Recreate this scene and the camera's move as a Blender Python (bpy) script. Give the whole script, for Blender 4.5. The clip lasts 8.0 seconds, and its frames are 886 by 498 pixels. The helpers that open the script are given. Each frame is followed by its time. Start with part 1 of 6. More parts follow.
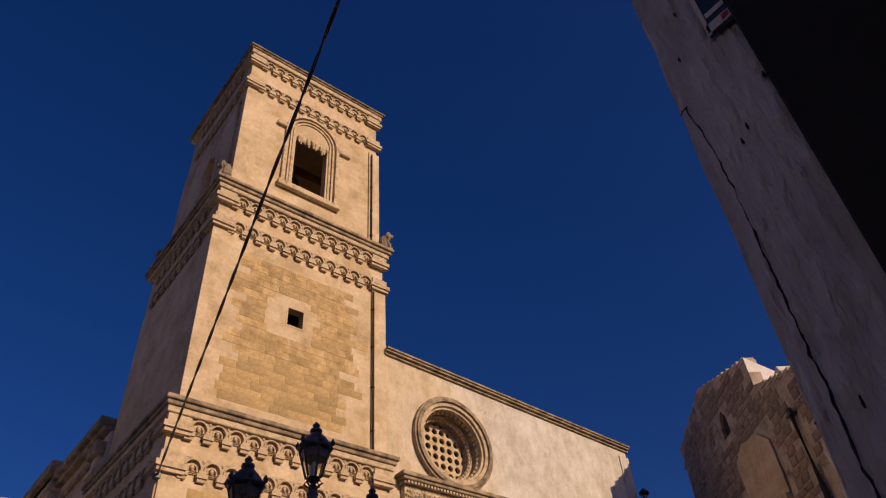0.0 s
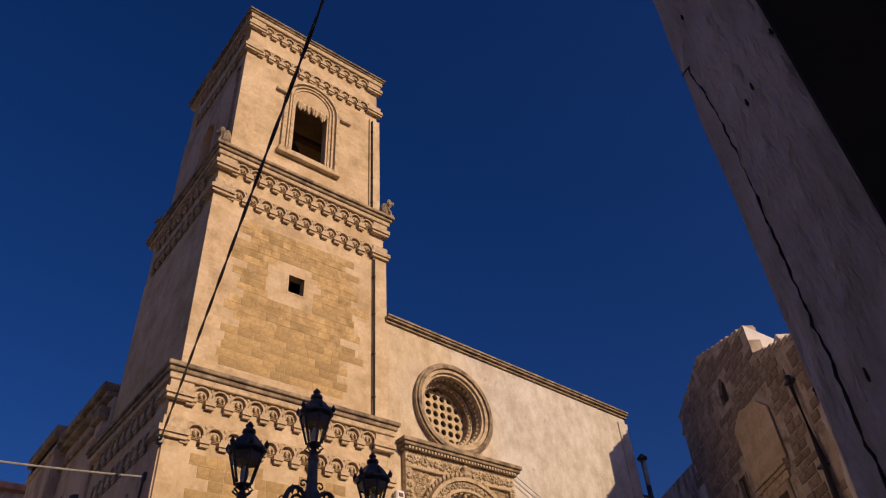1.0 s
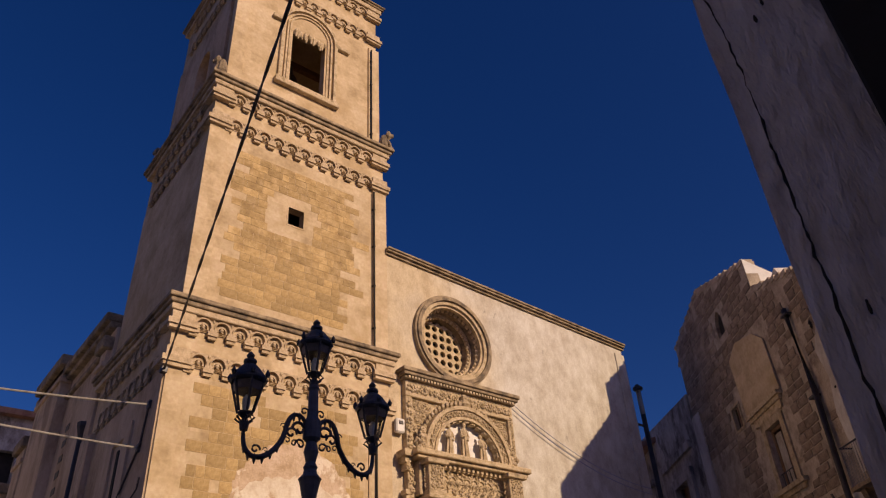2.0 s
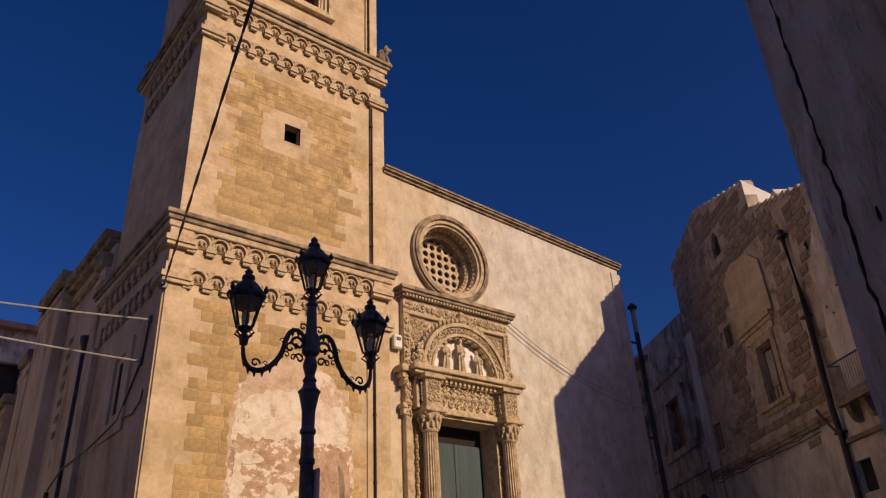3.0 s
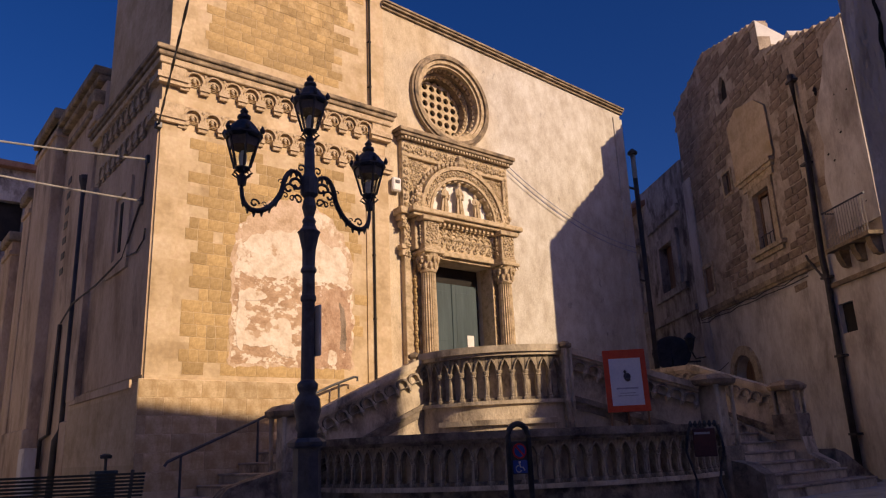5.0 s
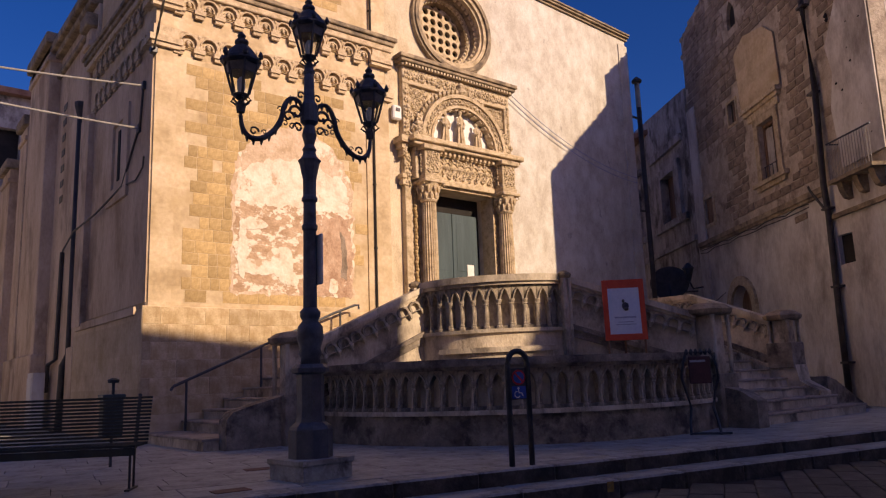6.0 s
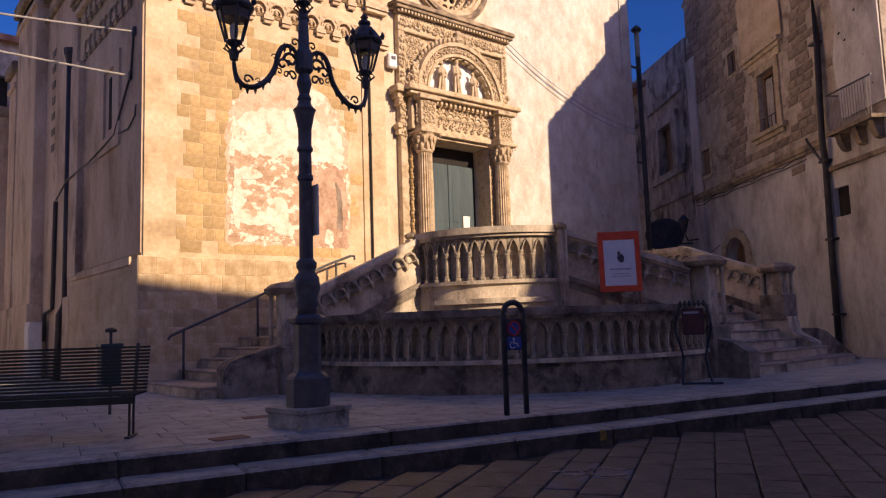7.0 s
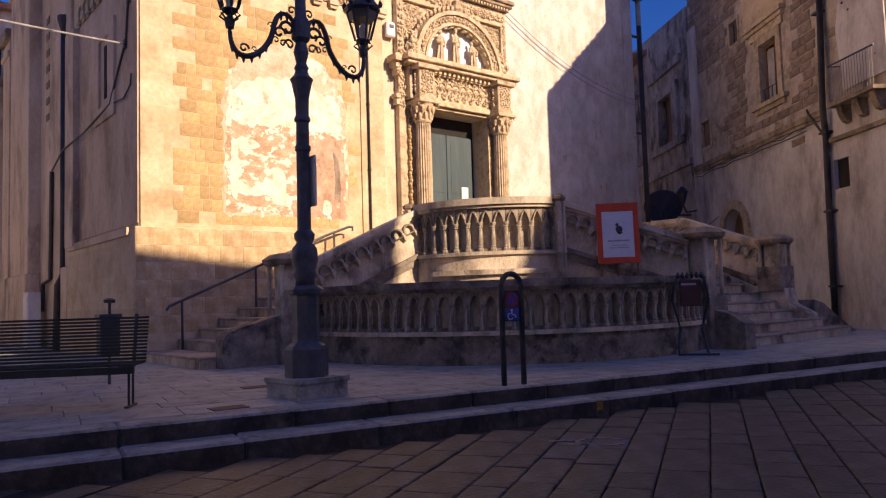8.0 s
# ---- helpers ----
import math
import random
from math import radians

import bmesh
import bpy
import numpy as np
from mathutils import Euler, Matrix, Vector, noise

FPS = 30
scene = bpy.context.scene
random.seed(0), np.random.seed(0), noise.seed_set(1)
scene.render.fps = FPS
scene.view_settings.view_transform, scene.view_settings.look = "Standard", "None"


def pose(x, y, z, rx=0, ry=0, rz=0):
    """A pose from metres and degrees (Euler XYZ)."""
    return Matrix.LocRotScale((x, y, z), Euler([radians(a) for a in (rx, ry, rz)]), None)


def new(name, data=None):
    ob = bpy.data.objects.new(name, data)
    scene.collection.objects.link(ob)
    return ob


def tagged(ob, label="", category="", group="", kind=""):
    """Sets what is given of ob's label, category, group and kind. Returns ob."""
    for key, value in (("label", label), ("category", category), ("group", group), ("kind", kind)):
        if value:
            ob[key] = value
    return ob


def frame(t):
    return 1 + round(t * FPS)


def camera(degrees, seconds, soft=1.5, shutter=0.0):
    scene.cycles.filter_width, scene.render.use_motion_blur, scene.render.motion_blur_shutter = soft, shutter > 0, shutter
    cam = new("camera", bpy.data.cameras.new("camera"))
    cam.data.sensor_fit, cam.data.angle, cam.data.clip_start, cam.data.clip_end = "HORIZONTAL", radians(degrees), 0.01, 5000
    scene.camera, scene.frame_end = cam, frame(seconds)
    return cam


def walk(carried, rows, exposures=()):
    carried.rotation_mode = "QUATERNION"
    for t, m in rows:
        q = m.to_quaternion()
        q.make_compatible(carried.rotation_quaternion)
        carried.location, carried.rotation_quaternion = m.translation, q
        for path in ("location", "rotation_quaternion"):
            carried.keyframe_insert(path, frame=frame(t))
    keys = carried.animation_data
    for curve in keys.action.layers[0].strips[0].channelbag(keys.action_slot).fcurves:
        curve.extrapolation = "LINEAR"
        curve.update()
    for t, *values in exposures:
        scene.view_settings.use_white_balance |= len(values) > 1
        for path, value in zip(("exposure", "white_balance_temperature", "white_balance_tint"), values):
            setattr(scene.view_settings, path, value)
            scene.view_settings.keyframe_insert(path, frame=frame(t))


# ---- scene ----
cam = camera(62.0, 8.0, soft=1.2)
PATH = [
    (0, pose(-0.105, -0.114, 0.867, 131.48, 3.46, -37.86)),
    (0.5, pose(-0.093, -0.109, 0.876, 130.57, 3.40, -37.85)),
    (1, pose(-0.077, -0.102, 0.887, 128.97, 3.32, -37.85)),
    (1.5, pose(-0.057, -0.094, 0.900, 126.65, 3.26, -37.84)),
    (3, pose(-0.024, -0.066, 0.904, 117.49, 2.85, -38.29)),
    (3.5, pose(-0.005, -0.054, 0.903, 114.54, 2.77, -38.41)),
    (4, pose(0.005, -0.047, 0.905, 111.40, 2.57, -38.49)),
    (4.5, pose(0.004, -0.042, 0.908, 108.41, 2.41, -38.57)),
    (6, pose(-0.008, -0.029, 0.907, 99.92, 2.04, -38.66)),
    (6.5, pose(-0.012, -0.018, 0.909, 97.89, 1.91, -38.82)),
    (7, pose(-0.007, -0.008, 0.915, 96.09, 1.86, -39.06)),
    (7.5, pose(-0.002, -0.002, 0.918, 94.86, 1.82, -39.17)),
    (8, pose(0.000, 0.000, 0.920, 93.83, 1.75, -39.21)),
]
EXPOSURE = [(0.0, -0.28, 6500, 10), (1.5, -0.29, 6500, 10), (3.0, -0.31, 6500, 10), (4.5, -0.08, 6450, 10), (6.0, 0.27, 6200, 12), (7.0, 0.56, 6150, 13), (8.0, 0.78, 6150, 13)]
walk(cam, PATH, EXPOSURE)

# ---- sky and sun ----
SUN_DIR = Vector((-1.48, 7.8, -3.55)).normalized()
sun_data = bpy.data.lights.new("sun", "SUN")
sun_data.energy, sun_data.angle, sun_data.color = 4.6, radians(0.6), (1.0, 0.72, 0.455)
sun = new("sun", sun_data)
sun.rotation_euler = SUN_DIR.to_track_quat("-Z", "Y").to_euler()

world = bpy.data.worlds.new("sky")
scene.world = world
world.use_nodes = True
wn, wl = world.node_tree.nodes, world.node_tree.links
sky = wn.new("ShaderNodeTexSky")
sky.sky_type, sky.sun_disc = "NISHITA", False
sky.sun_elevation = math.asin(-SUN_DIR.z)
sky.sun_rotation = math.atan2(-SUN_DIR.x, -SUN_DIR.y)
sky.air_density, sky.dust_density, sky.ozone_density = 1.0, 2.0, 5.0
tone = wn.new("ShaderNodeHueSaturation")
tone.inputs["Saturation"].default_value = 1.25
tone.inputs["Value"].default_value = 1.0
wl.new(sky.outputs[0], tone.inputs["Color"])
tint = wn.new("ShaderNodeMix")
tint.data_type, tint.blend_type = "RGBA", "MULTIPLY"
tint.inputs["Factor"].default_value = 1.0
tint.inputs["B"].default_value = (0.69, 0.575, 0.91, 1)
wl.new(tone.outputs[0], tint.inputs["A"])
wl.new(tint.outputs["Result"], wn["Background"].inputs["Color"])
wn["Background"].inputs["Strength"].default_value = 0.075


# ---- materials ----
def material(name, colours, scale=1.5, fine=30.0, rough=0.85, bump=0.3, metal=0.0, stretch=(1, 1, 1), vary=0.0, stain=None, stain_at=0.62, dist=0.02, courses=None, island=False, edge=0.06):
    """A worn surface: three colours mixed by a coarse and a fine noise, stains with shapes of their own, fine relief."""
    m = bpy.data.materials.new(name)
    m.use_nodes = True
    n, l = m.node_tree.nodes, m.node_tree.links
    b = n["Principled BSDF"]
    co = n.new("ShaderNodeTexCoord")
    mp = n.new("ShaderNodeMapping")
    mp.inputs["Scale"].default_value = stretch
    l.new(co.outputs["Object"], mp.inputs["Vector"])
    big = n.new("ShaderNodeTexNoise")
    big.inputs["Scale"].default_value, big.inputs["Detail"].default_value, big.inputs["Roughness"].default_value = scale, 6.0, 0.65
    l.new(mp.outputs[0], big.inputs["Vector"])
    small = n.new("ShaderNodeTexNoise")
    small.inputs["Scale"].default_value, small.inputs["Detail"].default_value = fine, 4.0
    l.new(mp.outputs[0], small.inputs["Vector"])
    ramp = n.new("ShaderNodeValToRGB")
    e = ramp.color_ramp.elements
    e[0].position, e[1].position = 0.34, 0.66
    e[0].color, e[1].color = (*colours[0], 1), (*colours[2], 1)
    mid = e.new(0.5)
    mid.color = (*colours[1], 1)
    l.new(big.outputs["Fac"], ramp.inputs["Fac"])
    grain = n.new("ShaderNodeMix")
    grain.data_type, grain.blend_type = "RGBA", "OVERLAY"
    grain.inputs["Factor"].default_value = 0.28
    l.new(ramp.outputs[0], grain.inputs["A"])
    l.new(small.outputs["Fac"], grain.inputs["B"])
    out = grain.outputs["Result"]
    if courses:
        sep = n.new("ShaderNodeSeparateXYZ")
        l.new(co.outputs["Object"], sep.inputs[0])
        com = n.new("ShaderNodeCombineXYZ")
        l.new(sep.outputs["X"], com.inputs["X"])
        l.new(sep.outputs["Z"], com.inputs["Y"])
        br = n.new("ShaderNodeTexBrick")
        br.inputs["Color1"].default_value, br.inputs["Color2"].default_value, br.inputs["Mortar"].default_value = (0.80, 0.78, 0.74, 1), (1.0, 1.0, 1.0, 1), (0.88, 0.87, 0.84, 1)
        br.inputs["Scale"].default_value, br.inputs["Mortar Size"].default_value, br.inputs["Mortar Smooth"].default_value = 1.0, 0.008, 1.0
        br.inputs["Brick Width"].default_value, br.inputs["Row Height"].default_value = courses
        l.new(com.outputs[0], br.inputs["Vector"])
        cm = n.new("ShaderNodeMix")
        cm.data_type, cm.blend_type = "RGBA", "MULTIPLY"
        cm.inputs["Factor"].default_value = 0.7
        l.new(out, cm.inputs["A"])
        l.new(br.outputs["Color"], cm.inputs["B"])
        out = cm.outputs["Result"]
    if stain:
        sn = n.new("ShaderNodeTexNoise")
        sn.inputs["Scale"].default_value, sn.inputs["Detail"].default_value, sn.inputs["Distortion"].default_value = scale * 0.7, 10.0, 0.15
        sn.inputs["Roughness"].default_value = 0.68
        off = n.new("ShaderNodeVectorMath")
        off.inputs[1].default_value = (7.3, 2.1, 4.7)
        l.new(mp.outputs[0], off.inputs[0])
        l.new(off.outputs[0], sn.inputs["Vector"])
        sr = n.new("ShaderNodeMapRange")
        sr.inputs["From Min"].default_value, sr.inputs["From Max"].default_value = stain_at - edge, stain_at + edge
        l.new(sn.outputs["Fac"], sr.inputs["Value"])
        sm = n.new("ShaderNodeMix")
        sm.data_type = "RGBA"
        sm.inputs["B"].default_value = (*stain, 1)
        l.new(sr.outputs[0], sm.inputs["Factor"])
        l.new(out, sm.inputs["A"])
        out = sm.outputs["Result"]
    if vary:
        info = n.new("ShaderNodeNewGeometry" if island else "ShaderNodeObjectInfo")
        vr = n.new("ShaderNodeMapRange")
        vr.inputs["To Min"].default_value, vr.inputs["To Max"].default_value = 1 - vary, 1 + vary
        l.new(info.outputs["Random Per Island" if island else "Random"], vr.inputs["Value"])
        hv = n.new("ShaderNodeHueSaturation")
        l.new(vr.outputs[0], hv.inputs["Value"])
        l.new(out, hv.inputs["Color"])
        out = hv.outputs["Color"]
    l.new(out, b.inputs["Base Color"])
    b.inputs["Metallic"].default_value = metal
    rr = n.new("ShaderNodeMapRange")
    rr.inputs["To Min"].default_value, rr.inputs["To Max"].default_value = max(0.05, rough - 0.12), min(1.0, rough + 0.12)
    l.new(small.outputs["Fac"], rr.inputs["Value"])
    l.new(rr.outputs[0], b.inputs["Roughness"])
    add = n.new("ShaderNodeMath")
    add.operation = "ADD"
    l.new(big.outputs["Fac"], add.inputs[0])
    l.new(small.outputs["Fac"], add.inputs[1])
    bp = n.new("ShaderNodeBump")
    bp.inputs["Strength"].default_value, bp.inputs["Distance"].default_value = bump, dist
    l.new(add.outputs[0], bp.inputs["Height"])
    l.new(bp.outputs[0], b.inputs["Normal"])
    return m


PLASTER = material("lime_plaster", [(0.45, 0.335, 0.195), (0.60, 0.468, 0.30), (0.68, 0.55, 0.385)], 1.3, 12, 0.9, 0.08, stain=(0.44, 0.32, 0.17), stain_at=0.61, courses=(0.62, 0.30), edge=0.09)
NAVE = material("nave_plaster", [(0.46, 0.41, 0.345), (0.565, 0.525, 0.46), (0.66, 0.63, 0.575)], 2.6, 30, 0.9, 0.4, stretch=(1.1, 1, 0.7), stain=(0.33, 0.30, 0.265), stain_at=0.655, edge=0.035)


def two_plasters(m, x0, x1, old):
    """The older, warmer plaster of one end gives way to the newer in a cloudy border between x0 and x1."""
    n, l = m.node_tree.nodes, m.node_tree.links
    b = n["Principled BSDF"]
    source = b.inputs["Base Color"].links[0].from_socket
    co, sep, cloud = n.new("ShaderNodeTexCoord"), n.new("ShaderNodeSeparateXYZ"), n.new("ShaderNodeTexNoise")
    cloud.inputs["Scale"].default_value, cloud.inputs["Detail"].default_value = 0.7, 8.0
    l.new(co.outputs["Object"], sep.inputs[0])
    l.new(co.outputs["Object"], cloud.inputs["Vector"])
    push = n.new("ShaderNodeMath")
    push.operation = "MULTIPLY_ADD"
    push.inputs[1].default_value = 7.0
    l.new(cloud.outputs["Fac"], push.inputs[0])
    l.new(sep.outputs["X"], push.inputs[2])
    span = n.new("ShaderNodeMapRange")
    span.inputs["From Min"].default_value, span.inputs["From Max"].default_value = x0 + 3.5, x1 + 3.5
    l.new(push.outputs[0], span.inputs["Value"])
    mix = n.new("ShaderNodeMix")
    mix.data_type, mix.blend_type = "RGBA", "MULTIPLY"
    mix.inputs["B"].default_value = (*old, 1)
    inv = n.new("ShaderNodeMath")
    inv.operation = "SUBTRACT"
    inv.inputs[0].default_value = 1.0
    l.new(span.outputs[0], inv.inputs[1])
    l.new(inv.outputs[0], mix.inputs["Factor"])
    l.new(source, mix.inputs["A"])
    l.new(mix.outputs["Result"], b.inputs["Base Color"])


two_plasters(NAVE, 9.6, 13.4, (1.0, 0.88, 0.68))
ASHLAR = material("ochre_ashlar", [(0.33, 0.223, 0.098), (0.44, 0.31, 0.142), (0.54, 0.393, 0.208)], 5.0, 26, 0.92, 0.25, vary=0.19, stain=(0.33, 0.225, 0.11), stain_at=0.62)
ASHLAR_HIGH = material("ochre_ashlar_high", [(0.33, 0.223, 0.098), (0.44, 0.31, 0.142), (0.54, 0.393, 0.208)], 5.0, 26, 0.92, 0.25, vary=0.19, stain=(0.33, 0.225, 0.11), stain_at=0.62, island=True)
PLINTH = material("plinth_ashlar", [(0.44, 0.33, 0.18), (0.57, 0.44, 0.27), (0.65, 0.52, 0.35)], 2.4, 26, 0.92, 0.35, vary=0.16, stain=(0.40, 0.28, 0.14), stain_at=0.58)
CORBEL = material("pale_corbel_stone", [(0.38, 0.285, 0.175), (0.52, 0.405, 0.265), (0.61, 0.49, 0.335)], 6.0, 45, 0.9, 0.6, vary=0.08, stain=(0.30, 0.22, 0.14), stain_at=0.63)
CARVED = material("carved_limestone", [(0.34, 0.258, 0.152), (0.52, 0.412, 0.265), (0.62, 0.50, 0.34)], 6.0, 45, 0.9, 0.7, vary=0.10, stain=(0.26, 0.195, 0.12), stain_at=0.63)
# Weathered stone, dark enough to carry the balcony slab's shading too.
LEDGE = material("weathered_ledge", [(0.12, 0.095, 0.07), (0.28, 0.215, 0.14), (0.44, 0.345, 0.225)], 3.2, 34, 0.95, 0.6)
FRESCO = material("worn_fresco_plaster", [(0.36, 0.235, 0.14), (0.46, 0.315, 0.20), (0.54, 0.39, 0.265)], 5.5, 24, 0.9, 0.6, stretch=(0.85, 1, 1.25), stain=(0.74, 0.655, 0.54), stain_at=0.535, edge=0.02)
FRESCO_PINK = material("pink_fresco_ground", [(0.33, 0.20, 0.125), (0.45, 0.30, 0.20), (0.53, 0.38, 0.27)], 4.5, 24, 0.9, 0.6, stain=(0.76, 0.66, 0.54), stain_at=0.64, edge=0.02)
FRESCO_TOP = material("faded_fresco_plaster", [(0.46, 0.33, 0.21), (0.56, 0.42, 0.295), (0.63, 0.49, 0.37)], 3.5, 20, 0.9, 0.5, stain=(0.74, 0.64, 0.52), stain_at=0.58, edge=0.025)
FRESCO_WHITE = material("white_fresco_ground", [(0.60, 0.49, 0.37), (0.70, 0.61, 0.495), (0.78, 0.71, 0.61)], 4.0, 18, 0.9, 0.4, stain=(0.50, 0.36, 0.24), stain_at=0.60, edge=0.025)
SIDE = material("side_wall_plaster", [(0.39, 0.275, 0.17), (0.56, 0.425, 0.29), (0.66, 0.525, 0.375)], 1.1, 16, 0.92, 0.35, stretch=(1, 1, 0.45), stain=(0.27, 0.19, 0.125), stain_at=0.60, edge=0.07)
STAIR = material("grey_stair_stone", [(0.33, 0.275, 0.205), (0.54, 0.46, 0.345), (0.69, 0.60, 0.46)], 2.6, 34, 0.9, 0.4, stretch=(1, 1, 0.6), vary=0.08, stain=(0.14, 0.115, 0.09), stain_at=0.585, edge=0.07)
# Darker stair stone for bases, cheeks, pedestals, mouldings and the lower rail.
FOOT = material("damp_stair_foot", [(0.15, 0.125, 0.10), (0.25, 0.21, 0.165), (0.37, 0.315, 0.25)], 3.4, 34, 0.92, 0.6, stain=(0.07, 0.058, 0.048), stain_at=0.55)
TREAD = material("worn_tread_stone", [(0.20, 0.165, 0.135), (0.32, 0.27, 0.225), (0.41, 0.355, 0.30)], 3.0, 30, 0.75, 0.3, stain=(0.14, 0.11, 0.09), stain_at=0.62)
PAVING = material("pale_paving_stone", [(0.285, 0.283, 0.258), (0.365, 0.363, 0.333), (0.44, 0.437, 0.40)], 2.6, 26, 0.7, 0.35, vary=0.09, stain=(0.205, 0.195, 0.175), stain_at=0.61)
STREET = material("dark_street_stone", [(0.040, 0.038, 0.038), (0.068, 0.064, 0.064), (0.108, 0.101, 0.099)], 3.4, 24, 0.55, 0.6, vary=0.22, stain=(0.038, 0.035, 0.036), stain_at=0.60)
STREET_BLUE = material("worn_blue_street_paint", [(0.05, 0.06, 0.10), (0.065, 0.085, 0.16), (0.08, 0.11, 0.21)], 5.0, 24, 0.5, 0.6, vary=0.15, stain=(0.06, 0.055, 0.055), stain_at=0.52)
STREET_WHITE = material("worn_white_street_paint", [(0.10, 0.10, 0.11), (0.20, 0.20, 0.22), (0.30, 0.30, 0.32)], 9.0, 40, 0.55, 0.5, stain=(0.06, 0.055, 0.055), stain_at=0.55)
# Riser colour, darkened for dirt and for the shade on the front faces.
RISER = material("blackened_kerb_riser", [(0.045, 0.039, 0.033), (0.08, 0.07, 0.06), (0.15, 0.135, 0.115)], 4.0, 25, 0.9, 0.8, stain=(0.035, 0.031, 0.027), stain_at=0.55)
EARTH = material("joint_dirt", [(0.02, 0.018, 0.016), (0.032, 0.028, 0.025), (0.05, 0.044, 0.038)], 3.0, 30, 0.95, 0.4)
KERB = material("kerb_stone", [(0.225, 0.215, 0.195), (0.34, 0.33, 0.30), (0.43, 0.415, 0.38)], 4.0, 25, 0.8, 0.6, vary=0.06, stain=(0.12, 0.11, 0.098), stain_at=0.60)
RUBBLE = material("rough_brown_masonry", [(0.20, 0.15, 0.107), (0.305, 0.235, 0.173), (0.41, 0.325, 0.25)], 2.6, 22, 0.95, 0.9, vary=0.20, stain=(0.13, 0.10, 0.075), stain_at=0.62)
RUBBLE_REST = material("rough_brown_masonry_far", [(0.20, 0.15, 0.107), (0.305, 0.235, 0.173), (0.41, 0.325, 0.25)], 2.6, 22, 0.95, 0.9, vary=0.20, stain=(0.13, 0.10, 0.075), stain_at=0.62, island=True)
LIMEWASH = material("aged_limewash", [(0.60, 0.55, 0.48), (0.72, 0.68, 0.62), (0.79, 0.76, 0.71)], 1.0, 14, 0.92, 0.35, stretch=(1, 1, 0.45), stain=(0.48, 0.43, 0.36), stain_at=0.62)
HOUSE = material("stained_house_render", [(0.44, 0.39, 0.335), (0.61, 0.56, 0.50), (0.71, 0.67, 0.615)], 1.3, 16, 0.92, 0.4, stretch=(1, 1, 0.5), stain=(0.25, 0.21, 0.175), stain_at=0.61, edge=0.10)
UPPER = material("bare_upper_wall", [(0.33, 0.265, 0.20), (0.46, 0.38, 0.295), (0.55, 0.465, 0.37)], 2.4, 18, 0.95, 0.7, stain=(0.22, 0.168, 0.125), stain_at=0.58)
GREYWALL = material("grey_wing_render", [(0.24, 0.21, 0.185), (0.42, 0.38, 0.345), (0.54, 0.50, 0.46)], 1.9, 16, 0.92, 0.4, stretch=(1, 1, 0.6), stain=(0.10, 0.085, 0.072), stain_at=0.575, edge=0.07)
NEAR = material("white_lumpy_plaster", [(0.52, 0.49, 0.50), (0.67, 0.64, 0.66), (0.75, 0.72, 0.74)], 11.0, 50, 0.9, 1.0, stretch=(1, 1, 0.35), stain=(0.44, 0.40, 0.40), stain_at=0.68, dist=0.02)
CRACK = material("crack_dark", [(0.02, 0.018, 0.016), (0.03, 0.026, 0.024), (0.045, 0.04, 0.035)], 20, 80, 0.95, 0.3)
IRON = material("black_cast_iron", [(0.028, 0.029, 0.033), (0.048, 0.050, 0.056), (0.075, 0.078, 0.086)], 6, 60, 0.45, 0.15, metal=0.1)
LAMP_PAINT = material("blue_grey_lamp_paint", [(0.050, 0.056, 0.072), (0.072, 0.080, 0.10), (0.10, 0.11, 0.135)], 6, 60, 0.5, 0.2, metal=0.1, stain=(0.045, 0.042, 0.042), stain_at=0.62)
PIPE = material("dark_pipe_paint", [(0.03, 0.025, 0.022), (0.05, 0.042, 0.038), (0.07, 0.06, 0.055)], 4, 40, 0.55, 0.15)
SHADE = material("lantern_reflector", [(0.05, 0.045, 0.05), (0.08, 0.07, 0.075), (0.11, 0.10, 0.10)], 5, 40, 0.45, 0.1)
DOOR = material("teal_painted_wood", [(0.026, 0.047, 0.055), (0.038, 0.066, 0.076), (0.054, 0.086, 0.098)], 1.6, 30, 0.55, 0.2, stretch=(3, 3, 0.3))
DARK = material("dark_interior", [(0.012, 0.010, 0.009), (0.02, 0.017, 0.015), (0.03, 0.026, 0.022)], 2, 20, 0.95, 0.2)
WOOD = material("brown_window_wood", [(0.14, 0.075, 0.038), (0.21, 0.118, 0.062), (0.28, 0.165, 0.092)], 3, 40, 0.6, 0.2, stretch=(4, 4, 0.4))
BENCHW = material("dark_green_bench_slat", [(0.007, 0.012, 0.012), (0.013, 0.021, 0.021), (0.022, 0.033, 0.032)], 4, 40, 0.45, 0.15)
BRONZE = material("dull_bronze", [(0.07, 0.06, 0.045), (0.11, 0.095, 0.07), (0.15, 0.13, 0.10)], 4, 30, 0.5, 0.2, metal=0.7)
RED = material("red_board_paint", [(0.52, 0.045, 0.012), (0.60, 0.062, 0.017), (0.66, 0.085, 0.027)], 3, 40, 0.5, 0.1)
PAPER = material("poster_paper", [(0.62, 0.64, 0.72), (0.68, 0.70, 0.77), (0.74, 0.75, 0.80)], 2, 30, 0.6, 0.05)
INK = material("dark_print", [(0.04, 0.04, 0.06), (0.07, 0.07, 0.09), (0.10, 0.10, 0.13)], 5, 30, 0.6, 0.05)
PALEINK = material("grey_print", [(0.30, 0.31, 0.40), (0.36, 0.37, 0.46), (0.42, 0.43, 0.50)], 5, 30, 0.6, 0.05)
YELLOW = material("worn_yellow_paint", [(0.16, 0.10, 0.03), (0.28, 0.18, 0.04), (0.36, 0.24, 0.06)], 9, 40, 0.7, 0.2, stain=(0.10, 0.085, 0.07), stain_at=0.55)
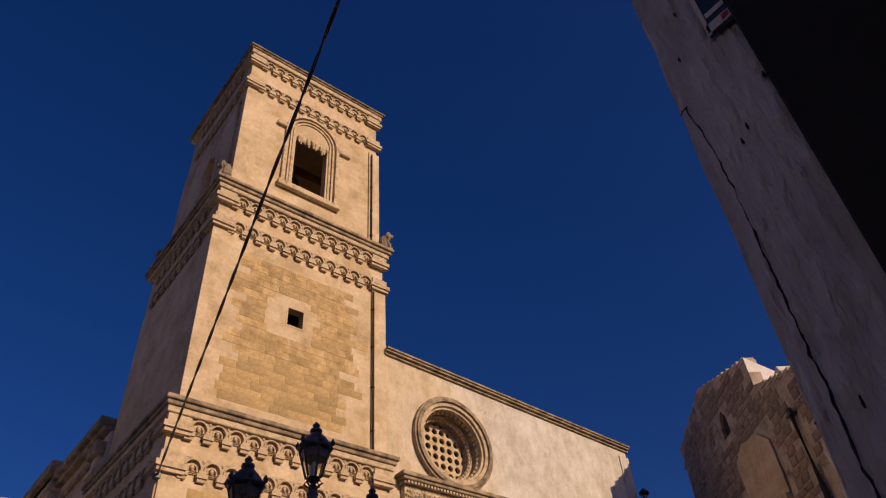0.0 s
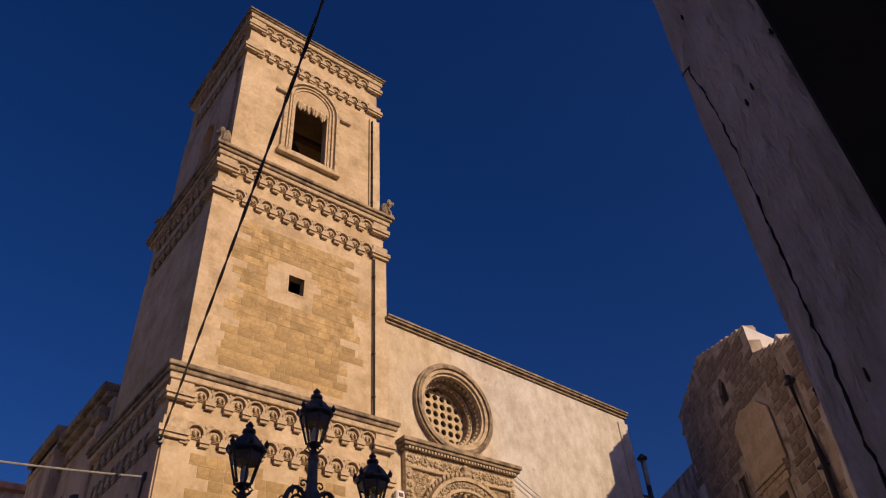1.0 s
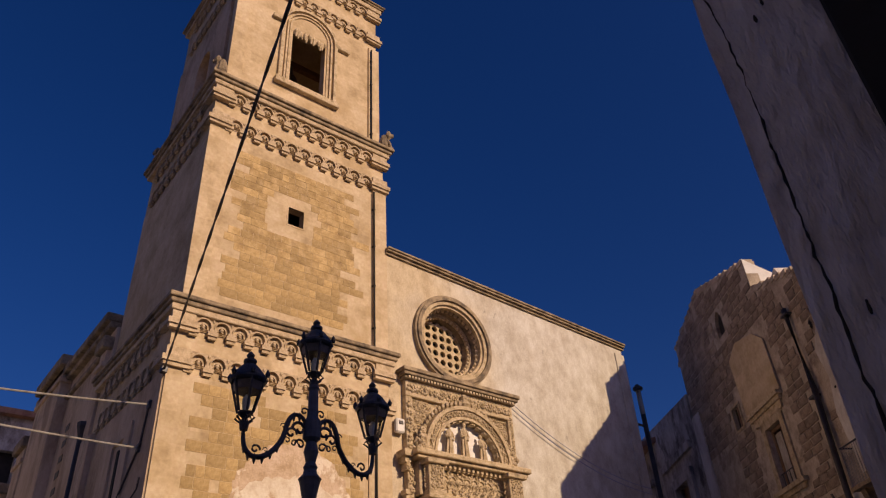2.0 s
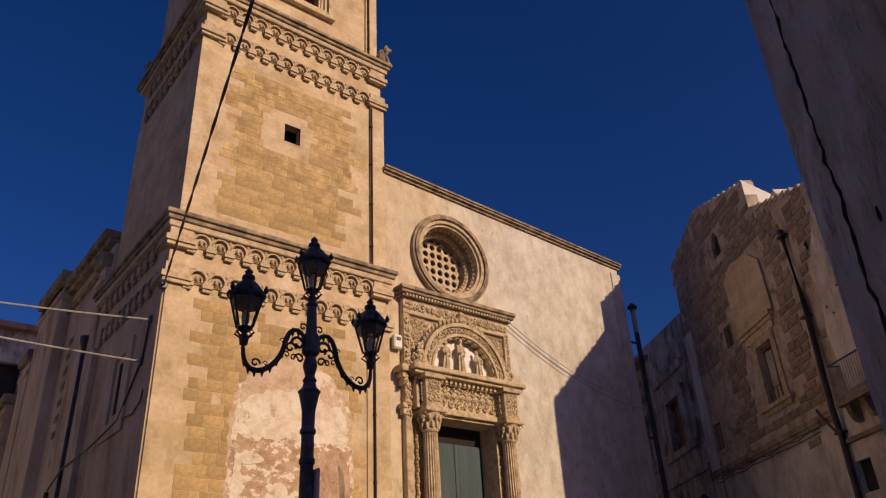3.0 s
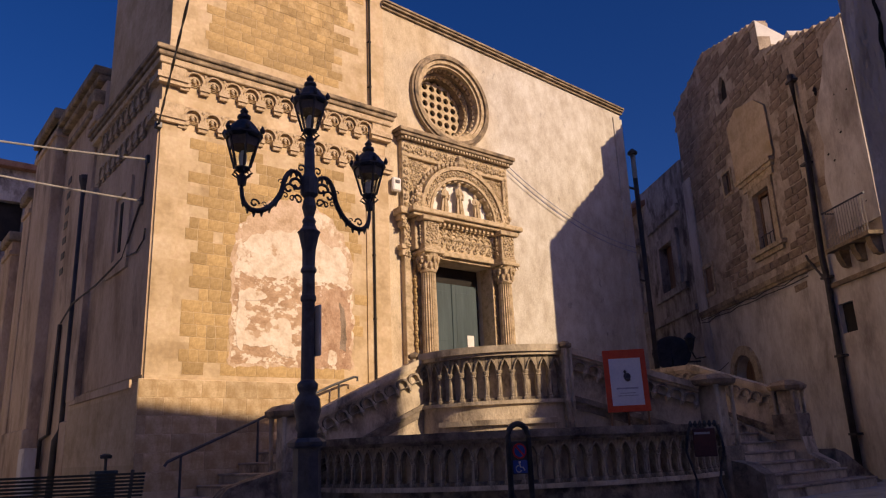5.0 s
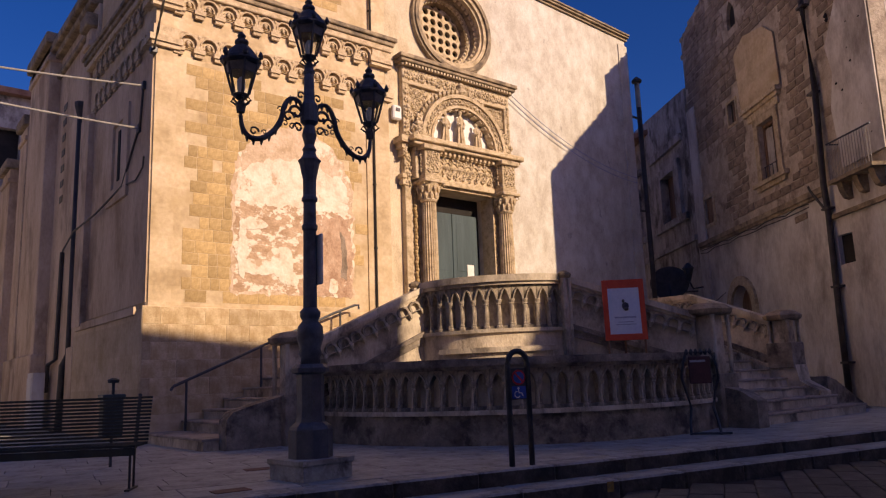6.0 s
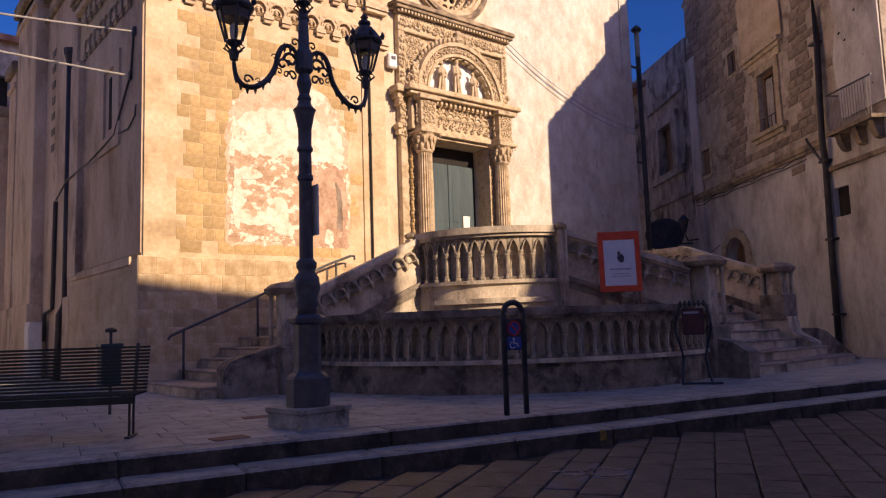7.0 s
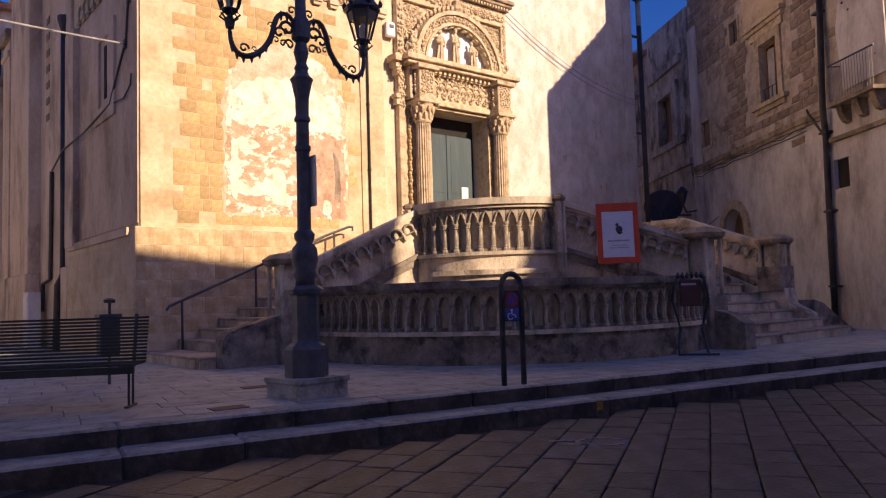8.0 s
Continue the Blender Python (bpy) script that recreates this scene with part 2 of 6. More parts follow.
MAROON = material("dark_maroon_panel", [(0.045, 0.018, 0.022), (0.07, 0.026, 0.032), (0.095, 0.036, 0.042)], 4, 40, 0.4, 0.1)
WHITE = material("white_paint", [(0.68, 0.66, 0.63), (0.76, 0.74, 0.71), (0.82, 0.80, 0.77)], 3, 30, 0.6, 0.1)
SIGNRED = material("sign_red", [(0.45, 0.02, 0.03), (0.55, 0.03, 0.04), (0.60, 0.05, 0.05)], 3, 30, 0.4, 0.05)
SIGNBLUE = material("sign_blue", [(0.02, 0.06, 0.32), (0.03, 0.08, 0.40), (0.05, 0.10, 0.45)], 3, 30, 0.4, 0.05)
BINBLUE = material("dark_teal_bin", [(0.015, 0.035, 0.045), (0.025, 0.05, 0.062), (0.035, 0.065, 0.08)], 4, 30, 0.45, 0.1)
RUST = material("rusty_cover", [(0.10, 0.05, 0.035), (0.15, 0.08, 0.055), (0.20, 0.11, 0.08)], 5, 40, 0.8, 0.4)
CABLE = material("grey_cable", [(0.22, 0.20, 0.18), (0.30, 0.28, 0.26), (0.36, 0.34, 0.32)], 5, 40, 0.7, 0.1)
TILE = material("clay_roof", [(0.20, 0.10, 0.06), (0.30, 0.16, 0.10), (0.38, 0.22, 0.14)], 3, 30, 0.9, 0.5)


def glass_material():
    m = bpy.data.materials.new("lantern_glass")
    m.use_nodes = True
    b = m.node_tree.nodes["Principled BSDF"]
    b.inputs["Base Color"].default_value = (0.9, 0.92, 0.9, 1)
    b.inputs["Roughness"].default_value = 0.08
    b.inputs["Transmission Weight"].default_value = 1.0
    b.inputs["IOR"].default_value = 1.08
    return m


GLASS = glass_material()


# ---- mesh helpers ----
def part(name, bm, mat, parent=None, label="", smooth=False):
    """Link a bmesh as one mesh object under a thing or a part."""
    bmesh.ops.recalc_face_normals(bm, faces=bm.faces)
    me = bpy.data.meshes.new(name)
    bm.to_mesh(me)
    bm.free()
    me.materials.append(mat)
    if smooth:
        me.shade_smooth()
    ob = new(name, me)
    ob.parent = parent
    if label:
        ob["label"] = label
    return ob


def again(ob, parent, m):
    """Another piece on the same mesh."""
    o = new(ob.name.split(".")[0], ob.data)
    o.parent = parent
    o.matrix_basis = m
    return o


def thing(name, label, category, at=(0, 0, 0), group="", kind=""):
    ob = new(name)
    ob.location = at
    ob.empty_display_size = 0.2
    return tagged(ob, label, category, group, kind)


def box(bm, x0, x1, y0, y1, z0, z1, bev=0.0):
    vs = [bm.verts.new((x, y, z)) for x in (x0, x1) for y in (y0, y1) for z in (z0, z1)]
    fs = []
    for i in ((0, 1, 3, 2), (4, 6, 7, 5), (0, 4, 5, 1), (2, 3, 7, 6), (0, 2, 6, 4), (1, 5, 7, 3)):
        fs.append(bm.faces.new([vs[k] for k in i]))
    if bev:
        es = {e for f in fs for e in f.edges}
        bmesh.ops.bevel(bm, geom=list(es), offset=bev, segments=1, affect="EDGES")
    return bm


def boxes(*bs, bev=0.0):
    bm = bmesh.new()
    for b in bs:
        box(bm, *b)
    if bev:
        bmesh.ops.bevel(bm, geom=list(bm.edges), offset=bev, segments=1, affect="EDGES")
    return bm


def prism(bm, pts, vec):
    """A polygon of 3D points pushed along vec."""
    a = [bm.verts.new(p) for p in pts]
    b = [bm.verts.new(Vector(p) + Vector(vec)) for p in pts]
    n = len(a)
    bm.faces.new(a)
    bm.faces.new(b[::-1])
    for i in range(n):
        bm.faces.new((a[i], b[i], b[(i + 1) % n], a[(i + 1) % n]))
    return bm


def lathe(bm, profile, seg=16, at=(0, 0, 0), turn=0.0):
    rings = []
    for r, z in profile:
        rings.append([bm.verts.new((at[0] + r * math.cos(turn + 2 * math.pi * k / seg), at[1] + r * math.sin(turn + 2 * math.pi * k / seg), at[2] + z)) for k in range(seg)])
    for a, b in zip(rings, rings[1:]):
        for k in range(seg):
            bm.faces.new((a[k], a[(k + 1) % seg], b[(k + 1) % seg], b[k]))
    bm.faces.new(rings[0][::-1])
    bm.faces.new(rings[-1])
    return bm


def tube(bm, pts, r, seg=6):
    pts = [Vector(p) for p in pts]
    rings = []
    for i, p in enumerate(pts):
        d = (pts[min(i + 1, len(pts) - 1)] - pts[max(i - 1, 0)]).normalized()
        side = d.cross(Vector((0, 0, 1)))
        if side.length < 0.05:
            side = d.cross(Vector((0, 1, 0)))
        side.normalize()
        up = side.cross(d)
        rr = r[i] if isinstance(r, (list, tuple)) else r
        rings.append([bm.verts.new(p + side * rr * math.cos(a) + up * rr * math.sin(a)) for a in [2 * math.pi * k / seg for k in range(seg)]])
    for a, b in zip(rings, rings[1:]):
        for k in range(seg):
            bm.faces.new((a[k], a[(k + 1) % seg], b[(k + 1) % seg], b[k]))
    bm.faces.new(rings[0][::-1])
    bm.faces.new(rings[-1])
    return bm


def ring_fill(bm, outer, inner, place, d0, d1):
    """A slab between an outer and an inner loop (same count); place(u, w, d) gives the 3D point."""
    n = len(outer)
    layers = [[[bm.verts.new(place(u, w, d)) for u, w in loop] for loop in (outer, inner)] for d in (d0, d1)]
    (o0, i0), (o1, i1) = layers
    for k in range(n):
        j = (k + 1) % n
        bm.faces.new((o0[k], o0[j], i0[j], i0[k]))
        bm.faces.new((o1[k], i1[k], i1[j], o1[j]))
        bm.faces.new((o0[k], o1[k], o1[j], o0[j]))
        bm.faces.new((i0[k], i0[j], i1[j], i1[k]))
    return bm


def on_rect(inner, c, u0, u1, w0, w1):
    """Each inner point pushed from c out to the rectangle, with the corners kept."""
    out = []
    for u, w in inner:
        du, dw = u - c[0], w - c[1]
        s = min(((u1 if du > 0 else u0) - c[0]) / du if abs(du) > 1e-9 else 1e9, ((w1 if dw > 0 else w0) - c[1]) / dw if abs(dw) > 1e-9 else 1e9)
        out.append([c[0] + du * s, c[1] + dw * s])
    for cu, cw in ((u0, w0), (u0, w1), (u1, w0), (u1, w1)):
        k = min(range(len(out)), key=lambda i: (out[i][0] - cu) ** 2 + (out[i][1] - cw) ** 2)
        out[k] = [cu, cw]
    return out


def circle(cu, cw, r, n=48):
    return [(cu + r * math.cos(2 * math.pi * k / n), cw + r * math.sin(2 * math.pi * k / n)) for k in range(n)]


def arch_loop(cu, half, w0, spring, rise, n=12, power=1.0):
    """An opening with straight jambs and a round head (power 1) or a pointed one (above 1)."""
    pts = [(cu - half, w0), (cu, w0), (cu + half, w0), (cu + half, (w0 + spring) / 2)]
    for k in range(n + 1):
        a = math.pi * k / n
        c = math.cos(a)
        pts.append((cu + half * c, spring + rise * (math.sin(a) if power == 1.0 else (1 - abs(c) ** power) ** (1 / power) * 0.72 + (1 - abs(c)) * 0.28)))
    pts.append((cu - half, (w0 + spring) / 2))
    return pts


def front(y):
    return lambda u, w, d: (u, y + d, w)


def along(x0, y0, dx, dy):
    """Places on an upright wall that runs from (x0, y0) along (dx, dy); d goes to its right."""
    return lambda u, w, d: (x0 + dx * u + dy * d, y0 + dy * u - dx * d, w)


def turned(x, y, z, angle):
    return Matrix.Translation((x, y, z)) @ Matrix.Rotation(angle, 4, "Z")


def wall_with_holes(prof_top, u0, u1, z0, holes, place, depth):
    """A wall cut into columns between the sides of its openings, each column into pieces above and below them."""
    cuts = sorted({u0, u1, *[h[0] for h in holes], *[h[1] for h in holes], *[p[0] for p in prof_top if u0 < p[0] < u1]})

    def top(u):
        for a, b in zip(prof_top, prof_top[1:]):
            if a[0] <= u <= b[0]:
                return a[1] + (b[1] - a[1]) * (u - a[0]) / max(1e-6, b[0] - a[0])
        return prof_top[-1][1]

    bm = bmesh.new()
    push = Vector(place(0, 0, depth)) - Vector(place(0, 0, 0))
    for a, b in zip(cuts, cuts[1:]):
        mid = (a + b) / 2
        hs = sorted((h for h in holes if h[0] < mid < h[1]), key=lambda h: h[2])
        low = z0
        for h in hs:
            prism(bm, [place(a, low, 0), place(b, low, 0), place(b, h[2], 0), place(a, h[2], 0)], push)
            low = h[3]
        prism(bm, [place(a, low, 0), place(b, low, 0), place(b, top(b), 0), place(a, top(a), 0)], push)
    bmesh.ops.remove_doubles(bm, verts=bm.verts, dist=0.0005)
    return bm


# ---- ground ----
KANG = radians(-11.0)      # the kerb runs aslant to the church front


def kl(u, v):
    """A place u metres along the upper kerb's edge and v metres from it towards the church."""
    return 4.5 + u * math.cos(KANG) - v * math.sin(KANG), 5.59 + u * math.sin(KANG) + v * math.cos(KANG)


def sheet(pts, z0, z1, bm=None):
    return prism(bm or bmesh.new(), [(x, y, z0) for x, y in pts], (0, 0, z1 - z0))


ground = tagged(part("ground", boxes((-500, 500, -500, 500, -0.62, -0.36)), EARTH), "dark dirt bed under the street's stone slabs", "ground", kind="structure")
piazza = thing("pavement", "pale stone slab pavement raised on two kerb steps", "pavement", kind="structure")
part("bed", sheet([kl(-50, 0.3), kl(60, 0.3), (62, 60), (-50, 60)], -0.35, -0.025), EARTH, piazza)
street = thing("road", "dark worn stone slab street with open joints", "road", kind="structure")
part("bed", sheet([kl(-50, -0.42), kl(60, -0.42), (60, -30), (-50, -30)], -0.355, -0.325), EARTH, street)
kerb = thing("kerb", "worn grey stone kerb steps beside the street", "kerb", kind="structure")

# ---- church ----
FY = 13.2
church = thing("church", "warm limestone church with square bell tower and carved portal", "church")
tower = part("tower", boxes((4.0, 9.25, FY, 18.0, -0.3, 7.1), (4.15, 9.17, FY + 0.3, 17.8, 7.1, 13.5), bev=0.02), PLASTER, church, "bell tower with ochre ashlar and plaster")
part("side_wall", boxes((3.985, 4.0, FY + 0.02, 17.95, 2.4, 7.1)), SIDE, tower, "shaded plaster side of the tower")
part("plinth", boxes((3.92, 9.2, FY - 0.07, FY, -0.3, 2.33), (3.92, 4.0, FY, 18.05, -0.3, 2.28), bev=0.015), PLASTER, tower, "projecting stone plinth")

# second stage: front slab with the small window
hole = [(6.34, 11.5), (6.55, 11.5), (6.76, 11.5), (6.76, 11.75), (6.76, 12.0), (6.55, 12.0), (6.34, 12.0), (6.34, 11.75)]
bm = ring_fill(bmesh.new(), on_rect(hole, (6.55, 11.75), 4.15, 9.17, 8.7, 13.5), hole, front(FY + 0.08), 0.0, 0.26)
part("stage_front", bm, PLASTER, tower)
sw = part("window", boxes((6.3, 6.8, FY + 0.30, FY + 0.34, 11.46, 12.04)), DARK, tower, "small square dark window")
bm = boxes((6.30, 6.34, FY + 0.07, FY + 0.12, 11.46, 12.04), (6.76, 6.80, FY + 0.07, FY + 0.12, 11.46, 12.04), (6.34, 6.76, FY + 0.07, FY + 0.12, 12.0, 12.04), (6.34, 6.76, FY + 0.07, FY + 0.12, 11.46, 11.5))
part("window_frame", bm, PLASTER, sw)

# belfry: four slabs round a hollow, an arched opening in the front and the side
BY = FY + 0.22
WX = 6.66
loop = arch_loop(WX, 0.54, 16.28, 18.5, 0.05)
bm = ring_fill(bmesh.new(), on_rect(loop, (WX, 17.3), 4.38, 9.05, 15.2, 19.4), loop, front(BY), 0.0, 0.26)
part("belfry_front", bm, PLASTER, tower)
loop2 = arch_loop(2.2, 0.5, 16.05, 17.75, 0.6)
bm = ring_fill(bmesh.new(), on_rect(loop2, (2.2, 17.0), 0.56, 4.2, 15.2, 19.4), loop2, along(4.38, BY, 0, 1), 0.0, 0.5)
part("belfry_side", bm, SIDE, tower)
for n, b in enumerate(((4.38, 9.05, 17.65, 17.9, 15.2, 19.4), (8.55, 9.05, BY + 0.56, 17.64, 15.2, 19.4), (4.38, 9.05, BY + 0.01, 17.6, 15.2, 15.9))):
    part(("belfry_back", "belfry_side", "belfry_floor")[n], boxes(b), PLASTER, tower)
# mouldings of the bell opening
bm = bmesh.new()
for r0, r1, d in ((0.60, 0.66, -0.04), (0.70, 0.75, -0.07), (0.82, 0.92, -0.10)):
    a = arch_loop(WX, r1, 16.3, 18.66, r1)
    b = arch_loop(WX, r0, 16.3, 18.66, r0)
    ring_fill(bm, a, b, front(BY), d, 0.0)
part("bell_window_moulding", bm, CARVED, tower)
part("bell_window_sill", boxes((5.66, 7.66, BY - 0.16, BY, 16.08, 16.28), bev=0.015), CARVED, tower)
bm = bmesh.new()
random.seed(8)
for k in range(15):
    x = WX - 0.52 + k * 0.074
    drop = 0.08 + 0.16 * abs(math.sin(k * 0.9)) * random.uniform(0.6, 1.3)
    lathe(bm, [(0.015, -drop), (0.055, -0.4 * drop), (0.075, 0.0), (0.05, 0.07), (0.015, 0.13)], 6, (x, BY + random.uniform(-0.03, 0.06), 18.5 + random.uniform(-0.02, 0.04)))
part("broken_stone", lathe(bmesh.new(), [(0.20, 0.0), (0.15, 0.10), (0.05, 0.20)], 9, (WX + 0.05, BY + 0.1, 16.27)), CARVED, tower)
for x0, x1 in ((5.44, 5.84), (7.5, 8.0)):
    part("impost_moulding", boxes((x0, x1, BY - 0.11, BY, 18.6, 18.74), bev=0.015), CARVED, tower)
tagged(part("tracery", bm, CARVED, tower, "carved fringe in the bell opening's arch"), kind="stuff")
bell = thing("bell", "dull bronze bell hanging in the tower opening", "bell", (WX, BY + 1.6, 18.05))
part("bell_body", lathe(bmesh.new(), [(0.44, 0.0), (0.43, 0.06), (0.34, 0.2), (0.28, 0.45), (0.25, 0.65), (0.16, 0.75), (0.05, 0.8)], 20), BRONZE, bell, smooth=True)
part("headstock", boxes((-1.78, 1.89, -0.09, 0.09, 0.8, 1.02), bev=0.02), WOOD, bell)
part("clapper", lathe(bmesh.new(), [(0.02, 0.5), (0.02, 0.0), (0.06, -0.05), (0.05, -0.14)][::-1], 8), IRON, bell)


def corbel_mesh(pitch):
    """One bracket and the cusped arch beside it, in a row along x, facing -y; its top at z = 0."""
    bm = bmesh.new()
    h = pitch / 2
    box(bm, -0.085, 0.085, -0.10, 0.0, -0.47, -0.40)
    box(bm, -0.11, 0.11, -0.15, 0.0, -0.40, -0.31)
    box(bm, -0.07, 0.07, -0.12, 0.0, -0.31, -0.24)
    inner = [(u + h, w) for u, w in arch_loop(0, h * 0.74, -0.30, -0.22, 0.17, 8)]
    ring_fill(bm, on_rect(inner, (h, -0.2), 0.0, pitch, -0.31, 0.0), inner, front(0), -0.07, 0.0)
    ring_fill(bm, arch_loop(h, h * 0.92, -0.29, -0.22, 0.20, 10), arch_loop(h, h * 0.76, -0.29, -0.22, 0.165, 10), front(0), -0.12, -0.07)
    ring_fill(bm, arch_loop(h, h * 0.56, -0.27, -0.23, 0.115, 10), arch_loop(h, h * 0.40, -0.27, -0.23, 0.075, 10), front(0), -0.06, 0.0)
    lathe(bm, [(0.015, -0.05), (0.05, 0.0), (0.015, 0.05)], 6, (h, -0.04, -0.20))
    lathe(bm, [(0.012, -0.04), (0.04, 0.0), (0.012, 0.04)], 6, (0.0, -0.08, -0.05))
    return bm


def cornice(z_top, x0, x1, y0, y1, rows, slab, over=1.0, thick=0.10, name="cornice"):
    """Rows of corbelled arches and a moulded slab, round the front and the left side of a stage."""
    o = over
    base = boxes((x0 - 0.25 * o, x1 + 0.25 * o, y0 - 0.29 * o, y1 + 0.25 * o, z_top - thick, z_top), (x0 - 0.19 * o, x1 + 0.19 * o, y0 - 0.22 * o, y1 + 0.19 * o, z_top - 2 * thick, z_top - thick), bev=0.015)
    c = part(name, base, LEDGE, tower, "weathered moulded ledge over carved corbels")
    bm = boxes((x0 - 0.13 * o, x1 + 0.13 * o, y0 - 0.16 * o, y1 + 0.1, z_top - slab, z_top - 2 * thick - 0.002), bev=0.015)
    for k, z in enumerate(rows):
        # corner strips with small capitals
        for xa, xb in ((x0 - 0.05, x0 + 0.42), (x1 - 0.42, x1 + 0.05)):
            box(bm, xa - 0.10 * o, xb + 0.05, y0 - 0.19 * o, y0 + 0.02, z - 0.34, z - 0.22)
            box(bm, xa - 0.05 * o, xb + 0.03, y0 - 0.14 * o, y0 + 0.02, z - 0.42, z - 0.34)
            box(bm, xa, xb, y0 - 0.11 * o, y0 + 0.02, z - 0.22, z)
        box(bm, x0 - 0.15 * o, x0 + 0.02, y0, y0 + 0.42, z - 0.34, z - 0.22)
    part("cornice_band", bm, CORBEL, c)
    n = 11
    p = (x1 - x0 - 0.84) / n
    first = None
    for z in rows:
        for k in range(n):
            m = Matrix.Translation((x0 + 0.42 + k * p, y0, z)) @ Matrix.Diagonal((1, 0.30 + 0.45 * o, 1, 1))
            if first is None:
                first = part("corbel", corbel_mesh(p), CORBEL, c)
                first.matrix_basis = m
            else:
                again(first, c, m)
        for k in range(9):
            again(first, c, Matrix.Translation((x0, y0 + 0.5 + (k + 1) * p, z)) @ Matrix.Rotation(-math.pi / 2, 4, "Z") @ Matrix.Diagonal((1, 0.6 * o, 1, 1)))
    return c


cornice(8.70, 4.0, 9.2, FY, 17.9, (8.38, 7.58), 0.34, 0.8)
cornice(15.22, 4.15, 9.17, FY + 0.08, 17.8, (14.88, 14.02), 0.34, 0.9)
cornice(21.58, 4.38, 9.07, BY, 17.85, (21.26, 20.14), 0.3, 0.8, 0.06)
for b in ((4.40, 9.03, BY + 0.02, 17.8, 19.4, 21.4), (4.17, 9.15, FY + 0.1, 17.8, 13.5, 15.0), (4.02, 9.18, FY + 0.02, 17.9, 7.1, 8.5)):
    part("parapet_core", boxes(b), PLASTER, tower)
# corner pilaster strips of the upper stages
for b in ((8.72, 9.09, BY - 0.06, BY, 15.2, 19.45), (4.36, 4.75, BY - 0.05, BY, 15.2, 19.45), (8.78, 9.2, FY + 0.03, FY + 0.08, 8.7, 13.6), (4.12, 4.6, FY + 0.04, FY + 0.08, 8.7, 13.6), (4.02, 4.42, FY - 0.035, FY, 2.33, 7.2), (8.62, 9.22, FY - 0.035, FY, 2.33, 7.2)):
    part("pilaster", boxes(b), PLASTER, tower)


def crouching_beast(x, y, z, turn):
    """A small weathered stone beast, one plain mesh."""
    bm = bmesh.new()
    box(bm, -0.26, 0.26, -0.13, 0.13, 0.0, 0.10, 0.02)
    lathe(bm, [(0.10, 0.0), (0.17, 0.1), (0.15, 0.3), (0.10, 0.42), (0.04, 0.46)], 9, (-0.08, 0, 0.08))
    lathe(bm, [(0.04, 0.0), (0.11, 0.08), (0.12, 0.17), (0.05, 0.27)], 8, (0.10, 0, 0.40))
    for s in (-0.07, 0.07):
        tube(bm, [(0.02, s, 0.36), (0.14, s, 0.22), (0.17, s, 0.08)], [0.06, 0.05, 0.05], 6)
    box(bm, 0.16, 0.29, -0.05, 0.05, 0.48, 0.58, 0.02)
    ob = part("statue", bm, LEDGE)
    ob.matrix_basis = turned(x, y, z, turn) @ Matrix.Diagonal((0.78, 0.85, 1.2, 1))
    return tagged(ob, "small weathered stone beast on the tower ledge", "statue", "ledge beasts")


for x, y, a in ((4.15, FY + 0.1, 2.4), (9.25, FY + 0.05, -0.5), (4.15, 17.6, 2.2)):
    crouching_beast(x, y, 15.2, a)

# nave front with the round window and the door opening
CX, OC, OZ = 11.3, 11.25, 9.62
ring = circle(OC, OZ, 1.02)
nave = part("nave_front", ring_fill(bmesh.new(), on_rect(ring, (OC, OZ), 9.8, 12.7, 8.35, 10.95), ring, front(FY + 0.04), 0.0, 0.7), NAVE, church, "pale plaster nave front with rain streaks")
part("nave_wall", wall_with_holes([(9.2, 11.62), (18.42, 11.20)], 9.2, 18.42, -0.3, [(9.8, 12.7, 8.35, 10.95), (10.36, 12.24, -0.3, 5.29)], front(FY + 0.04), 0.6), NAVE, nave)
part("nave_side", boxes((17.9, 18.40, FY + 0.65, 32, -0.3, 11.1), (9.3, 17.9, 31.5, 32, -0.3, 11.1), (9.3, 18.4, FY + 0.66, 32, 10.9, 11.15)), SIDE, nave)
part("nave_edge", boxes((18.05, 18.47, FY, FY + 0.04, -0.3, 11.0)), NAVE, nave)
bm = bmesh.new()
for p0, p1, z0, z1 in ((0.06, 0.0, 0.05, 0.12), (0.13, 0.0, 0.12, 0.18), (0.17, 0.0, 0.18, 0.23)):
    prism(bm, [(9.16, FY - p0 + 0.04, 11.56 + z0), (18.5, FY - p0 + 0.04, 11.14 + z0), (18.5, FY - p0 + 0.04, 11.14 + z1), (9.16, FY - p0 + 0.04, 11.56 + z1)], (0, p0 + 0.6, 0))
part("roof_cornice", bm, LEDGE, nave, "weathered sloping roof cornice")

# round window
bm = bmesh.new()
for r0, r1, d0, d1 in ((1.02, 1.12, -0.07, 0.05), (0.95, 1.02, 0.0, 0.12), (0.86, 0.93, 0.34, 0.46)):
    ring_fill(bm, circle(OC, OZ, r1), circle(OC, OZ, r0), front(FY), d0, d1)
rose = part("rose_window", bm, CARVED, church, "carved round window with stepped rings and pierced stone grille")
bm = bmesh.new()
for k in range(48):       # splayed reveal
    a, b = 2 * math.pi * k / 48, 2 * math.pi * (k + 1) / 48
    q = [(OC + r * math.cos(t), FY + y, OZ + r * math.sin(t)) for r, y, t in ((1.03, 0.04, a), (1.03, 0.04, b), (0.80, 0.62, b), (0.80, 0.62, a))]
    bm.faces.new([bm.verts.new(p) for p in q])
# Reveal and hood ring take the darker ledge colour.
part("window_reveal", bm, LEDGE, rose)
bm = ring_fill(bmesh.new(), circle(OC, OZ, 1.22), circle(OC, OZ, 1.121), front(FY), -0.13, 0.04)
